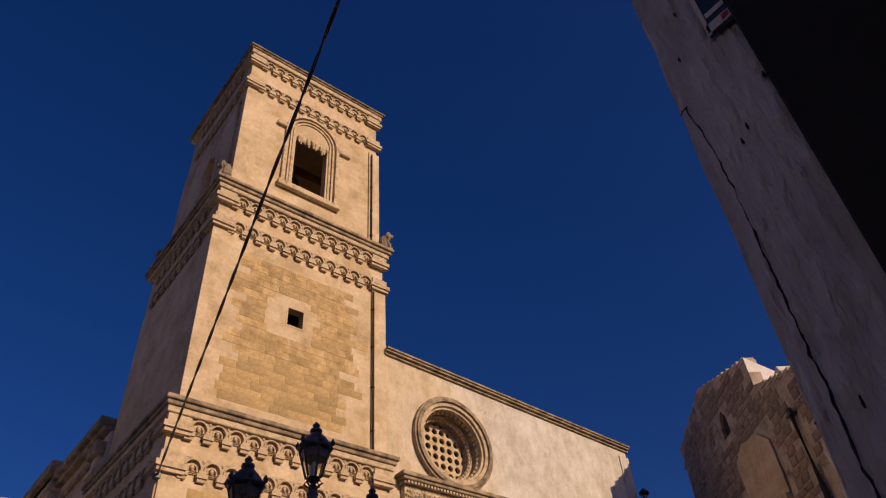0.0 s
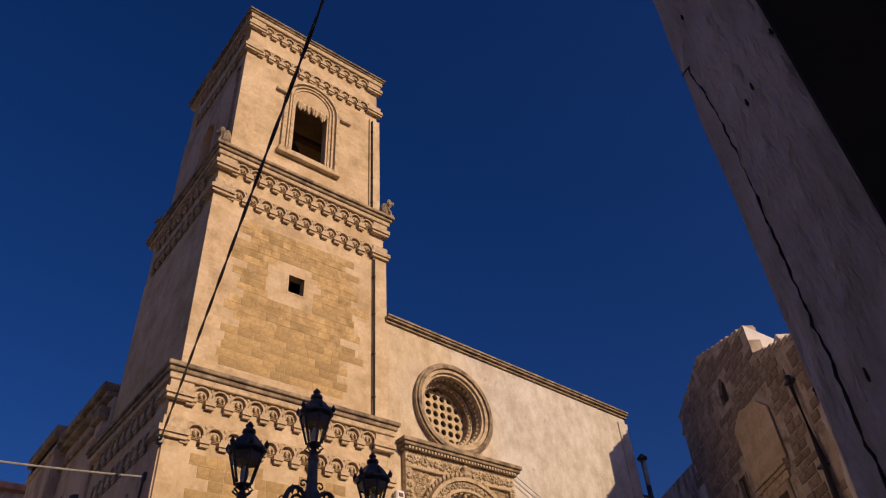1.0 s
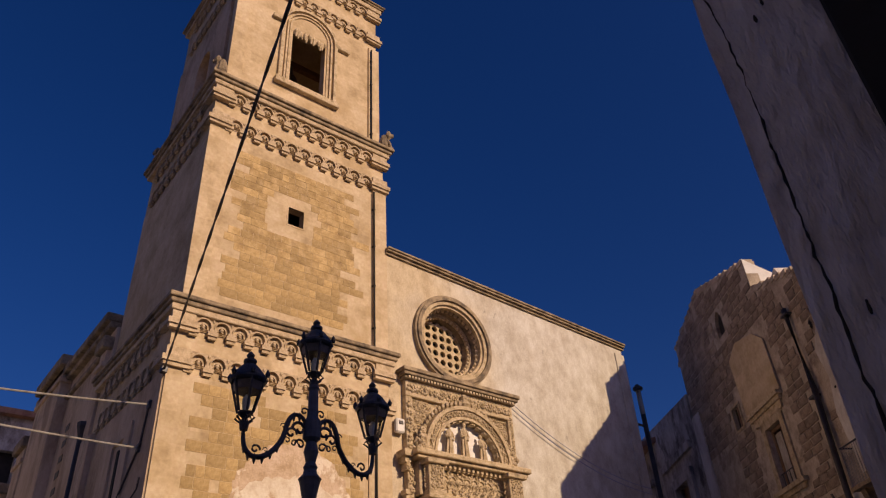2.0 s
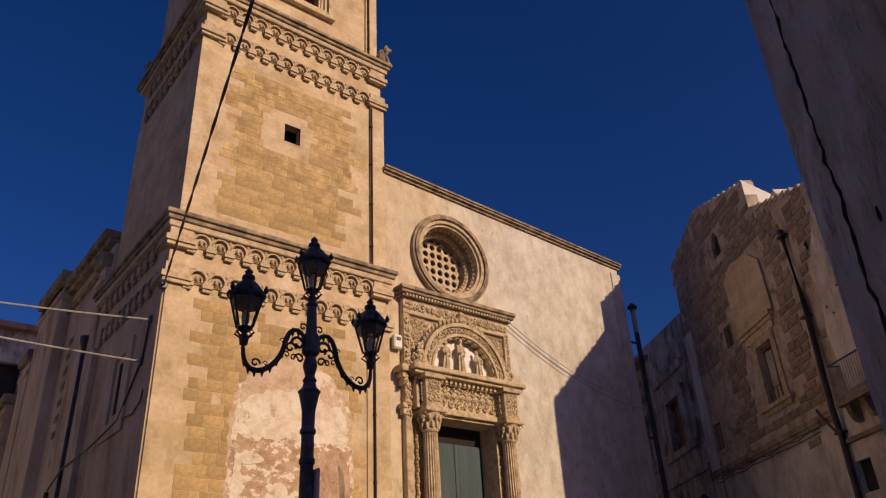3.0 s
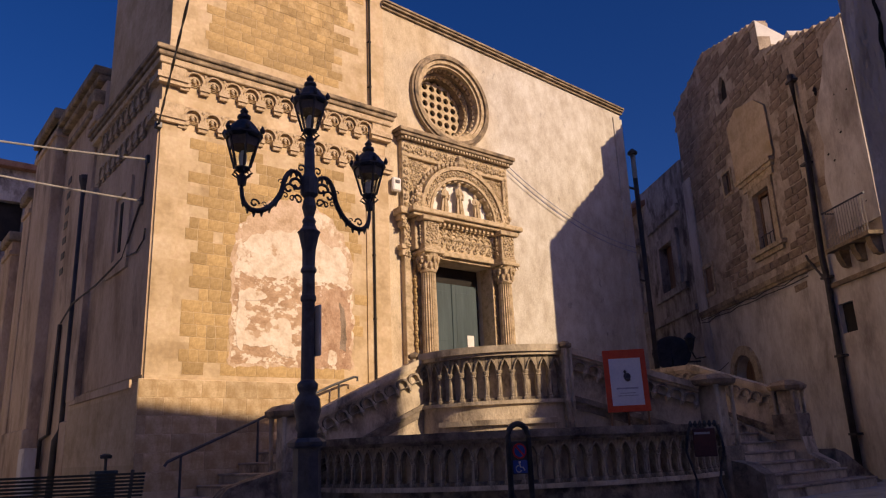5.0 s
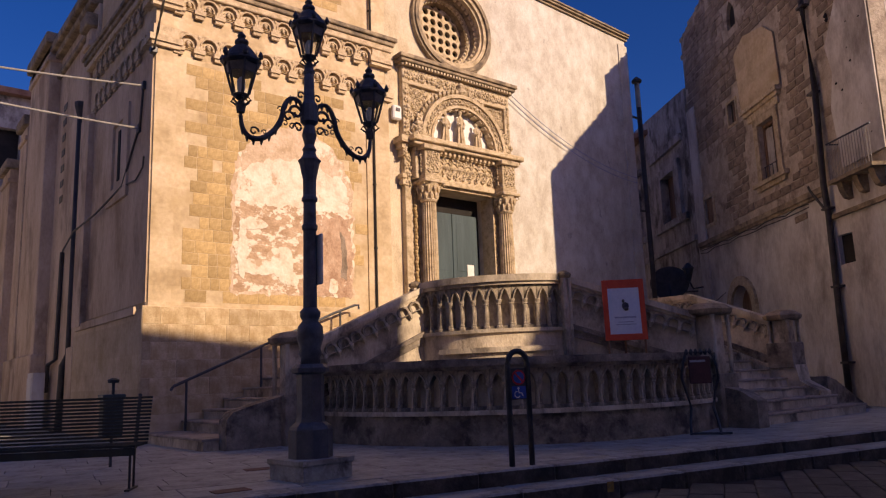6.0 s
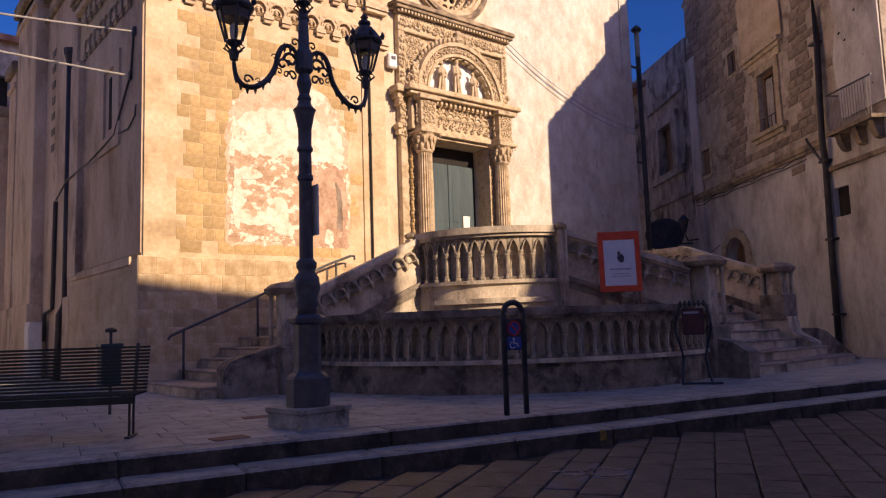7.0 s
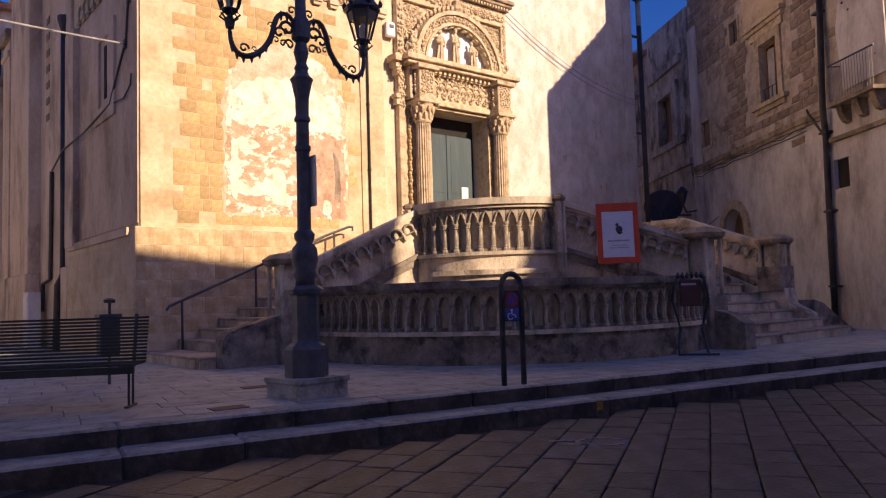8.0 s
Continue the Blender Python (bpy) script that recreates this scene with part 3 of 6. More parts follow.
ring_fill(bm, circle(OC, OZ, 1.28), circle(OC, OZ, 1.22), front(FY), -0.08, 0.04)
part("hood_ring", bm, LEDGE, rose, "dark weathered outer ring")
tooth = bmesh.new()
lathe(tooth, [(0.025, -0.07), (0.07, 0.0), (0.025, 0.08)], 6)
first = part("carved_bead", tooth, CARVED, rose)
first.matrix_basis = Matrix.Translation((OC + 0.96, FY + 0.17, OZ))
for k in range(1, 40):
    a = 2 * math.pi * k / 40
    again(first, rose, Matrix.Translation((OC + 0.96 * math.cos(a), FY + 0.17, OZ + 0.96 * math.sin(a))))
for k in range(44):
    a = 2 * math.pi * (k + 0.5) / 44
    again(first, rose, Matrix.Translation((OC + 0.85 * math.cos(a), FY + 0.40, OZ + 0.85 * math.sin(a))) @ Matrix.Scale(0.8, 4))
bm = bmesh.new()
P = 0.235
for i in range(-4, 4):
    for j in range(-4, 4):
        cu, cw = OC + (i + 0.5) * P, OZ + (j + 0.5) * P
        if math.hypot(cu - OC, cw - OZ) < 0.95:
            c8 = circle(cu, cw, 0.086, 16)
            ring_fill(bm, on_rect(c8, (cu, cw), cu - P / 2, cu + P / 2, cw - P / 2, cw + P / 2), c8, front(FY + 0.60), 0.0, 0.09)
part("pierced_grille", bm, CARVED, rose)
part("window_backing", boxes((OC - 1.1, OC + 1.1, FY + 0.80, FY + 0.84, OZ - 1.1, OZ + 1.1)), DARK, rose)

# ---- portal ----
LZ = 1.55          # landing level
portal = thing("portal", "richly carved limestone portal with fluted columns and arch", "portal")
leaf = thing("door", "closed teal-grey double door with a white notice", "door")
part("door_leaf", boxes((10.36, 11.29, FY + 0.34, FY + 0.42, LZ, 4.86), bev=0.012), DOOR, leaf)
part("door_leaf", boxes((11.30, 12.10, FY + 0.34, FY + 0.42, LZ, 4.86), bev=0.012), DOOR, leaf)
bm = bmesh.new()
for z0, z1 in ((LZ + 0.25, LZ + 1.7), (LZ + 1.9, 4.66)):
    for x0, x1 in ((10.58, 11.18), (11.42, 11.98)):
        box(bm, x0, x1, FY + 0.333, FY + 0.34, z0, z1, 0.003)
part("door_panel", bm, DOOR, leaf)
part("notice", boxes((11.72, 11.93, FY + 0.315, FY + 0.322, 3.25, 3.62)), WHITE, leaf, "white paper notice")
part("lock", boxes((11.24, 11.29, FY + 0.30, FY + 0.34, 2.7, 2.9), bev=0.006), IRON, leaf)
# Leaves stop short; the dark backing stands in for the reveal's shade.
part("door_backing", boxes((10.3, 12.3, FY + 0.45, FY + 0.5, LZ - 0.05, 5.3)), DARK, portal)
# jambs and lintel
bm = boxes((10.18, 10.37, FY - 0.10, FY + 0.3, LZ, 5.29), (12.23, 12.42, FY - 0.10, FY + 0.3, LZ, 5.29), (10.18, 12.42, FY - 0.10, FY + 0.3, 5.292, 5.36), bev=0.012)
part("door_frame", bm, CARVED, portal)
part("frame_moulding", boxes((10.33, 10.365, FY - 0.14, FY - 0.10, LZ, 5.295), (12.235, 12.27, FY - 0.14, FY - 0.10, LZ, 5.295), (10.33, 12.27, FY - 0.14, FY - 0.10, 5.296, 5.33)), CARVED, portal)
# outer rectangular frame
bm = boxes((9.58, 9.76, FY - 0.12, FY + 0.04, LZ, 7.715), (12.82, 13.0, FY - 0.12, FY + 0.04, 6.36, 7.715), (9.762, 9.98, FY - 0.05, FY + 0.04, LZ, 5.395), (9.764, 9.858, FY - 0.30, FY - 0.022, 5.40, 6.155), (9.58, 13.0, FY - 0.12, FY + 0.04, 7.72, 8.12), (9.76, 12.82, FY - 0.02, FY + 0.04, 5.4, 7.72), bev=0.012)
part("outer_frame", bm, CARVED, portal)
bm = boxes((9.52, 13.06, FY - 0.20, FY + 0.04, 8.12, 8.2), (9.46, 13.12, FY - 0.27, FY + 0.04, 8.2, 8.28), (9.42, 13.16, FY - 0.32, FY + 0.04, 8.28, 8.38), bev=0.012)
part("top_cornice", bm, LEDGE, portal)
den = part("dentil", boxes((-0.025, 0.025, -0.05, 0.0, -0.06, 0.0)), CARVED, portal)
den.matrix_basis = Matrix.Translation((9.62, FY - 0.20, 8.18))
for k in range(1, 36):
    again(den, portal, Matrix.Translation((9.62 + k * 0.095, FY - 0.20, 8.18)))


def rosette(bm, x, y, z, r, petals=6):
    """A clump of carved leaves, each one a little different."""
    for k in range(petals):
        a = 2 * math.pi * k / petals + random.uniform(-0.5, 0.5)
        q, e = r * random.uniform(0.3, 0.85), r * random.uniform(0.22, 0.42)
        lathe(bm, [(e * 0.35, -e * 1.1), (e, -e * 0.2), (e * 0.8, e * 0.5), (e * 0.25, e * 1.2)], 5, (x + q * math.cos(a), y - random.uniform(0, 0.25) * r, z + q * math.sin(a)), random.uniform(0, 1))


def scroll(bm, x, y, z, r, flip=1):
    pts = []
    for k in range(11):
        a = k * 0.62
        q = r * (1 - k / 13)
        pts.append((x + flip * q * math.cos(a), y, z + q * math.sin(a)))
    tube(bm, pts, [r * 0.2] * 11, 5)


# columns
for n, cx in enumerate((10.10, 12.50)):
    cy = FY - 0.30
    bm = lathe(bmesh.new(), [(0.27, LZ), (0.27, LZ + 0.12), (0.22, LZ + 0.16), (0.24, LZ + 0.24), (0.20, LZ + 0.30), (0.20, LZ + 1.25), (0.23, LZ + 1.28), (0.23, LZ + 1.36), (0.18, LZ + 1.40)], 20, (cx, cy, 0))
    col = part("column", bm, CARVED, portal, "fluted column with a carved lower drum")
    bm = bmesh.new()
    rings = []
    for z, s in ((LZ + 1.40, 1.0), (LZ + 2.4, 1.0), (4.90, 0.92)):
        rings.append([bm.verts.new((cx + s * (0.18 if k % 2 else 0.155) * math.cos(2 * math.pi * k / 40), cy + s * (0.18 if k % 2 else 0.155) * math.sin(2 * math.pi * k / 40), z)) for k in range(40)])
    for a, b in zip(rings, rings[1:]):
        for k in range(40):
            bm.faces.new((a[k], a[(k + 1) % 40], b[(k + 1) % 40], b[k]))
    part("fluted_shaft", bm, CARVED, col)
    bm = bmesh.new()
    for lev in range(9):
        for k in range(12):
            a = 2 * math.pi * (k + 0.5 * (lev % 2)) / 12
            e = random.uniform(0.03, 0.05)
            lathe(bm, [(0.012, -0.06), (e, -0.01), (e * 0.8, 0.025), (0.012, 0.065)], 5, (cx + 0.20 * math.cos(a), cy + 0.20 * math.sin(a), LZ + 0.36 + lev * 0.105))
    part("drum_ornament", bm, CARVED, col)
    bm = lathe(bmesh.new(), [(0.18, 4.86), (0.20, 4.90), (0.17, 4.94), (0.19, 5.08), (0.25, 5.24), (0.27, 5.28)], 16, (cx, cy, 0))
    for lev, rr, zz in ((0, 0.20, 5.00), (1, 0.245, 5.14)):
        for k in range(10):
            a = 2 * math.pi * (k + 0.5 * lev) / 10
            lathe(bm, [(0.02, -0.08), (0.05, 0.0), (0.045, 0.06), (0.02, 0.09)], 5, (cx + rr * math.cos(a), cy + rr * math.sin(a), zz))
    for sx, sy in ((-1, -1), (1, -1), (-1, 1), (1, 1)):
        scroll(bm, cx + sx * 0.22, cy + sy * 0.22, 5.22, 0.07, sx)
    box(bm, cx - 0.29, cx + 0.29, cy - 0.29, cy + 0.29, 5.28, 5.36, 0.015)
    part("capital", bm, CARVED, col)
    # entablature block over the column
    bm = boxes((cx - 0.24, cx + 0.24, cy - 0.22, FY, 5.36, 5.48), (cx - 0.22, cx + 0.22, cy - 0.20, FY, 5.48, 6.05), (cx - 0.30, cx + 0.30, cy - 0.29, FY, 6.05, 6.16), bev=0.012)
    for dz in (5.58, 5.72, 5.86, 5.98):
        for dx in (-0.11, 0.0, 0.11):
            rosette(bm, cx + dx, cy - 0.20, dz, 0.075, 6)
        for dy in (-0.06, 0.06):
            rosette(bm, cx - 0.225, cy + dy, dz, 0.07, 5)
    part("entablature_block", bm, CARVED, portal)
    # seated beast silhouettes beside the arch
    bm = bmesh.new()
    ax = cx - 0.16 if n == 0 else cx + 0.16
    for lev, (r, zz) in enumerate(((0.17, 6.44), (0.19, 6.56), (0.17, 6.68), (0.13, 6.80), (0.09, 6.92))):
        rosette(bm, ax, cy + 0.06, zz, r, 9)
        rosette(bm, ax - 0.05 + 0.03 * lev, cy + 0.14, zz, r, 6)
    part("acroterion", bm, CARVED, portal, "weathered carved finial")
    # wall pilaster behind
    part("pilaster", boxes((cx - 0.16, cx + 0.16, FY - 0.12, FY, LZ, 5.5)), CARVED, portal)

bm = boxes((9.86, 12.74, FY - 0.24, FY, 5.36, 5.50), (9.88, 12.72, FY - 0.20, FY, 5.50, 6.05), (9.84, 12.76, FY - 0.27, FY, 6.05, 6.14), bev=0.01)
part("entablature", bm, CARVED, portal)
bm = bmesh.new()
for k in range(17):
    x = 10.42 + k * 0.108
    scroll(bm, x, FY - 0.215, 5.78 + (0.06 if k % 2 else -0.06), 0.13, 1 if k % 2 else -1)
    rosette(bm, x + 0.04, FY - 0.215, 5.60 if k % 2 else 5.97, 0.085, 7)
    rosette(bm, x, FY - 0.215, 5.78, 0.06, 4)
part("frieze_carving", bm, CARVED, portal, "dense carved scrolls and leaves")
bm = boxes((9.62, 12.98, FY - 0.46, FY, 6.16, 6.24), (9.56, 13.04, FY - 0.54, FY, 6.24, 6.36), bev=0.015)
part("entablature_cornice", bm, CARVED, portal)
den2 = part("dentil", boxes((-0.035, 0.035, -0.09, 0.0, -0.09, 0.0)), CARVED, portal)
den2.matrix_basis = Matrix.Translation((9.92, FY - 0.27, 6.155))
for k in range(1, 21):
    again(den2, portal, Matrix.Translation((9.92 + k * 0.138, FY - 0.27, 6.155)))
# twisted cord mouldings beside the columns
for x in (9.87, 12.30):
    bm = bmesh.new()
    for k in range(46):
        lathe(bm, [(0.02, -0.05), (0.045, -0.01), (0.045, 0.02), (0.02, 0.055)], 6, (x + 0.012 * math.sin(k * 2.1), FY - 0.10 - 0.012 * math.cos(k * 2.1), LZ + 0.05 + k * 0.082))
    part("cord_moulding", bm, ASHLAR, portal, "ochre twisted cord moulding")
# strip of leaves above the door
bm = bmesh.new()
for k in range(26):
    rosette(bm, 10.27 + k * 0.083, FY - 0.125, 5.36 + random.uniform(-0.02, 0.02), 0.06, 6)
part("lintel_carving", bm, CARVED, portal)

# consoles that carry the cornice and impost past the outer frame
bm = boxes((9.36, 9.575, FY - 0.34, FY, 6.20, 6.35), (9.42, 9.575, FY - 0.26, FY, 6.08, 6.202), (9.48, 9.575, FY - 0.20, FY, 5.92, 6.082))
for k in range(5):
    rosette(bm, 9.51, FY - 0.24, 5.98 + k * 0.05, 0.07, 5)
part("side_console", bm, CARVED, portal, "moulded console at the frame's edge")
part("side_console", boxes((9.46, 9.575, FY - 0.20, FY, 5.40, 5.50), (9.50, 9.575, FY - 0.15, FY, 5.26, 5.402)), CARVED, portal, "small moulded console at the frame's edge")
# arch
AZ = 6.36


def arc_band(bm, r0, r1, y0, y1, n=28, z=AZ):
    pts = [(math.cos(math.pi * k / n), math.sin(math.pi * k / n)) for k in range(n + 1)]
    for (c0, s0), (c1, s1) in zip(pts, pts[1:]):
        quad = [(CX + r * c, y0, z + r * s) for r, c, s in ((r0, c0, s0), (r1, c0, s0), (r1, c1, s1), (r0, c1, s1))]
        prism(bm, quad, (0, y1 - y0, 0))
    bmesh.ops.remove_doubles(bm, verts=bm.verts, dist=0.0005)
    return bm


bm = arc_band(bmesh.new(), 1.25, 1.34, FY - 0.32, FY)
arc_band(bm, 1.06, 1.25, FY - 0.26, FY)
arc_band(bm, 1.00, 1.06, FY - 0.30, FY)
part("archivolt", bm, CARVED, portal)
bm = bmesh.new()
for k in range(27):
    a = math.pi * (k + 0.5) / 27
    rosette(bm, CX + 1.155 * math.cos(a), FY - 0.27, AZ + 1.155 * math.sin(a), 0.085, 7)
tagged(part("arch_carving", bm, CARVED, portal, "carved rosettes round the arch"), kind="stuff")
bm = bmesh.new()
for k in range(31):
    a = math.pi * (k + 0.5) / 31
    lathe(bm, [(0.02, -0.05), (0.06, 0.0), (0.05, 0.05), (0.02, 0.09)], 5, (CX + 1.40 * math.cos(a), FY - 0.20, AZ + 1.40 * math.sin(a)))
part("leaf_fringe", bm, CARVED, portal, "carved leaves along the arch's outer edge")
cof = part("soffit_coffer", boxes((-0.05, 0.05, -0.09, 0.09, -0.03, 0.03)), CARVED, portal)
for k in range(15):
    a = math.pi * (k + 0.5) / 15
    m = Matrix.Translation((CX + 0.985 * math.cos(a), FY - 0.16, AZ + 0.985 * math.sin(a))) @ Matrix.Rotation(-(a - math.pi / 2), 4, "Y")
    if k == 0:
        cof.matrix_basis = m
    else:
        again(cof, portal, m)
part("arch_crest", lathe(bmesh.new(), [(0.1, 0.0), (0.16, 0.08), (0.10, 0.2), (0.13, 0.28), (0.03, 0.36)], 8, (CX, FY - 0.2, AZ + 1.33)), CARVED, portal)
bm = bmesh.new()
n = 24
prism(bm, [(CX + 1.0 * math.cos(math.pi * k / n), FY - 0.05, AZ + 1.0 * math.sin(math.pi * k / n)) for k in range(n + 1)], (0, 0.045, 0))
part("tympanum", bm, WHITE, portal, "pale plaster arch field behind the statues")
# spandrel carving
bm = bmesh.new()
random.seed(5)
for side in (-1, 1):
    for k in range(70):
        x, z = CX + side * random.uniform(0.7, 1.5), random.uniform(6.9, 7.70)
        if math.hypot(x - CX, z - AZ) > 1.46:
            scroll(bm, x, FY - 0.03, z, random.uniform(0.05, 0.09), side)
            rosette(bm, x + 0.05, FY - 0.035, z - 0.05, 0.06, 5)
for k in range(26):
    rosette(bm, 9.7 + k * 0.126, FY - 0.13, 7.92, 0.105, 8)
for k in range(12):
    rosette(bm, 9.67, FY - 0.13, 5.3 + k * 0.2, 0.09, 7)
    rosette(bm, 12.91, FY - 0.13, 6.65 + k * 0.1, 0.05, 4)
tagged(part("spandrel_carving", bm, CARVED, portal), kind="stuff")


def robed_statue(x, z, h, lean, bend):
    """A small draped stone figure in one plain mesh: lobed folds below, narrow shoulders, a small head."""
    bm = bmesh.new()
    seg, rings = 16, []
    for f, rx, ry, fold in ((0.0, 0.17, 0.13, 0.03), (0.06, 0.165, 0.125, 0.035), (0.25, 0.14, 0.11, 0.03), (0.45, 0.12, 0.10, 0.022), (0.58, 0.105, 0.085, 0.012), (0.70, 0.13, 0.09, 0.010), (0.79, 0.135, 0.085, 0.006), (0.83, 0.07, 0.06, 0.0), (0.855, 0.045, 0.045, 0.0), (0.90, 0.068, 0.07, 0.0), (0.95, 0.066, 0.07, 0.0), (0.99, 0.038, 0.04, 0.0)):
        off = bend * math.sin(f * math.pi)
        ring = []
        for k in range(seg):
            a = 2 * math.pi * k / seg
            q = 1 + fold / rx * (1 if k % 2 else -1)
            ring.append(bm.verts.new((off + rx * q * math.cos(a), ry * q * math.sin(a), f * h)))
        rings.append(ring)
    for r0, r1 in zip(rings, rings[1:]):
        for k in range(seg):
            bm.faces.new((r0[k], r0[(k + 1) % seg], r1[(k + 1) % seg], r1[k]))
    bm.faces.new(rings[0][::-1])
    bm.faces.new(rings[-1])
    for s, e in ((1, 0.50), (-1, 0.60)):
        tube(bm, [(s * 0.12 + bend, 0, 0.76 * h), (s * 0.17 + bend, -0.06, 0.62 * h), (s * 0.06 + bend, -0.14, e * h)], [0.045, 0.04, 0.032], 6)
    box(bm, -0.19, 0.19, -0.14, 0.14, -0.02, 0.03)
    ob = part("statue", bm, CARVED)
    ob.matrix_basis = Matrix.Translation((x, FY - 0.20, z)) @ Matrix.Rotation(lean, 4, "Y") @ Matrix.Diagonal((0.66, 0.66, 1, 1))
    return tagged(ob, "small plain stone statue standing in the portal arch", "statue", "portal statues")


robed_statue(CX - 0.58, AZ, 0.84, 0.05, 0.03)
robed_statue(CX - 0.06, AZ, 0.97, 0.0, -0.03)
robed_statue(CX + 0.48, AZ, 0.74, -0.08, 0.04)

alarm = thing("alarm_box", "small white alarm box on the church wall", "alarm box", (9.42, FY - 0.05, 6.95))
part("housing", boxes((-0.12, 0.12, -0.08, 0.05, -0.17, 0.17), bev=0.03), WHITE, alarm)
part("lamp_cap", boxes((-0.06, 0.06, -0.10, -0.08, 0.02, 0.10), bev=0.008), SHADE, alarm)

# worn painted plaster with an arched head, low on the tower
def ragged(loop, y, t, amp, seed):
    """A thin layer with a chipped outline: the loop cut fine and pushed about."""
    out = []
    for k, (x0, z0) in enumerate(loop):
        x1, z1 = loop[(k + 1) % len(loop)]
        n = max(1, int(math.hypot(x1 - x0, z1 - z0) / 0.06))
        for i in range(n):
            x, z = x0 + (x1 - x0) * i / n, z0 + (z1 - z0) * i / n
            out.append((x + amp * noise.noise((x * 5, z * 5, seed)) + amp * 0.6 * noise.noise((x * 14, z * 14, seed)), y, z + amp * noise.noise((x * 5, z * 5, seed + 9)) + amp * 0.6 * noise.noise((x * 14, z * 14, seed + 9))))
    return prism(bmesh.new(), out, (0, t, 0))


def arch_top(r, z0, zs, cx=6.90, rise=1.0):
    return [(cx - r, z0), (cx + r, z0), (cx + r, zs)] + [(cx + r * math.cos(math.pi * k / 20), zs + rise * r * math.sin(math.pi * k / 20)) for k in range(1, 20)] + [(cx - r, zs)]


fresco = part("fresco_patch", ragged(arch_top(1.36, 2.62, 4.74), FY - 0.008, 0.007, 0.07, 1), FRESCO_TOP, tower, "worn arched plaster patch with pinkish losses")
part("bare_ground", ragged(arch_top(1.30, 2.66, 4.42, rise=0.12), FY - 0.011, 0.0028, 0.08, 4), FRESCO, fresco, "brown plaster speckled with white remains")
part("pink_ground", ragged([(6.98, 2.64), (8.20, 2.64), (8.20, 3.9), (8.12, 4.28), (7.5, 4.34), (7.02, 4.2), (7.1, 3.5)], FY - 0.0145, 0.0028, 0.12, 12), FRESCO_PINK, fresco, "bare pinkish plaster")
part("white_ground", ragged(arch_top(1.28, 4.42, 4.72, rise=0.55), FY - 0.0145, 0.0028, 0.12, 7), FRESCO_WHITE, fresco, "whitish remains of painted plaster")
for n, (x, z, rx, rz) in enumerate(((6.1, 3.15, 0.42, 0.16), (6.55, 3.3, 0.30, 0.30), (5.75, 3.5, 0.10, 0.60), (6.75, 2.95, 0.22, 0.14), (7.75, 2.85, 0.10, 0.16), (6.0, 4.0, 0.28, 0.10))):
    loop = [(x + rx * math.cos(k * 0.524), z + rz * math.sin(k * 0.524)) for k in range(12)]
    part("white_remnant", ragged(loop, FY - 0.0185 - 0.001 * n, 0.0028, 0.055, 20 + n), FRESCO_WHITE, fresco, "ragged whitish plaster remnant")
part("old_loss", ragged([(7.92, 3.05), (8.06, 3.0), (8.1, 3.4), (8.04, 3.9), (7.9, 4.05), (7.96, 3.6)], FY - 0.0185, 0.0028, 0.03, 31), RUBBLE, fresco, "dark brown plaster loss")
# downpipe on the tower front, chimney flue by the nave's corner
down = thing("downpipe", "thin dark downpipe running down the tower front", "downpipe")
for z0, z1, y in ((1.6, 7.3, FY - 0.07), (8.72, 13.5, FY + 0.0), (15.22, 19.3, BY - 0.10)):
    part("pipe_length", tube(bmesh.new(), [(8.79, y, z0), (8.79, y, z1)], 0.026, 8), DARK, down)
    for k in range(4):
        z = z0 + (z1 - z0) * (k + 0.5) / 4
        part("bracket", boxes((8.755, 8.825, y - 0.02, y + 0.07, z - 0.015, z + 0.015)), DARK, down)
flue = thing("flue_pipe", "tall dark metal flue with a cap by the church corner", "flue", (18.92, FY + 0.05, -0.3))
part("pipe_length", lathe(bmesh.new(), [(0.075, 0.0), (0.075, 9.4)], 12), PIPE, flue, smooth=True)
part("pipe_top", lathe(bmesh.new(), [(0.075, 9.4), (0.075, 10.2)], 12), KERB, flue)
part("cap", lathe(bmesh.new(), [(0.076, 10.2), (0.15, 10.23), (0.16, 10.30), (0.04, 10.42)], 12), PIPE, flue)
for z in (3.0, 6.0, 9.0):
    part("bracket", boxes((-0.46, -0.07, -0.03, 0.03, z, z + 0.05)), PIPE, flue)

# ---- stair ----
SC = (9.4, 9.85)      # centre of the round stair
RL, RU = 3.48, 1.72   # radii of the lower and the upper balustrade


def polar(r, deg):
    return SC[0] + r * math.cos(radians(deg)), SC[1] + r * math.sin(radians(deg))


stair = thing("staircase", "grey stone double stair with a round balustraded landing", "staircase", kind="structure")
arc = [polar(RU - 0.12, a) for a in range(174, 271, 8)]
bm = bmesh.new()
plan = [(7.65, FY - 0.08), (7.65, 10.3)] + arc + [(9.9, 8.3), (10.95, 9.0), (14.05, 9.0), (14.05, FY - 0.02)]
prism(bm, [(x, y, 0.0) for x, y in plan], (0, 0, LZ))
part("landing", bm, STAIR, stair)
bm = bmesh.new()
outer = [polar(RL - 0.1, a) for a in range(172, 297, 5)]
inner = [polar(RU - 0.1, a) for a in range(296, 171, -6)]
prism(bm, [(x, y, -0.02) for x, y in outer + inner], (0, 0, 0.57))
part("terrace", bm, STAIR, stair)
NS = 9
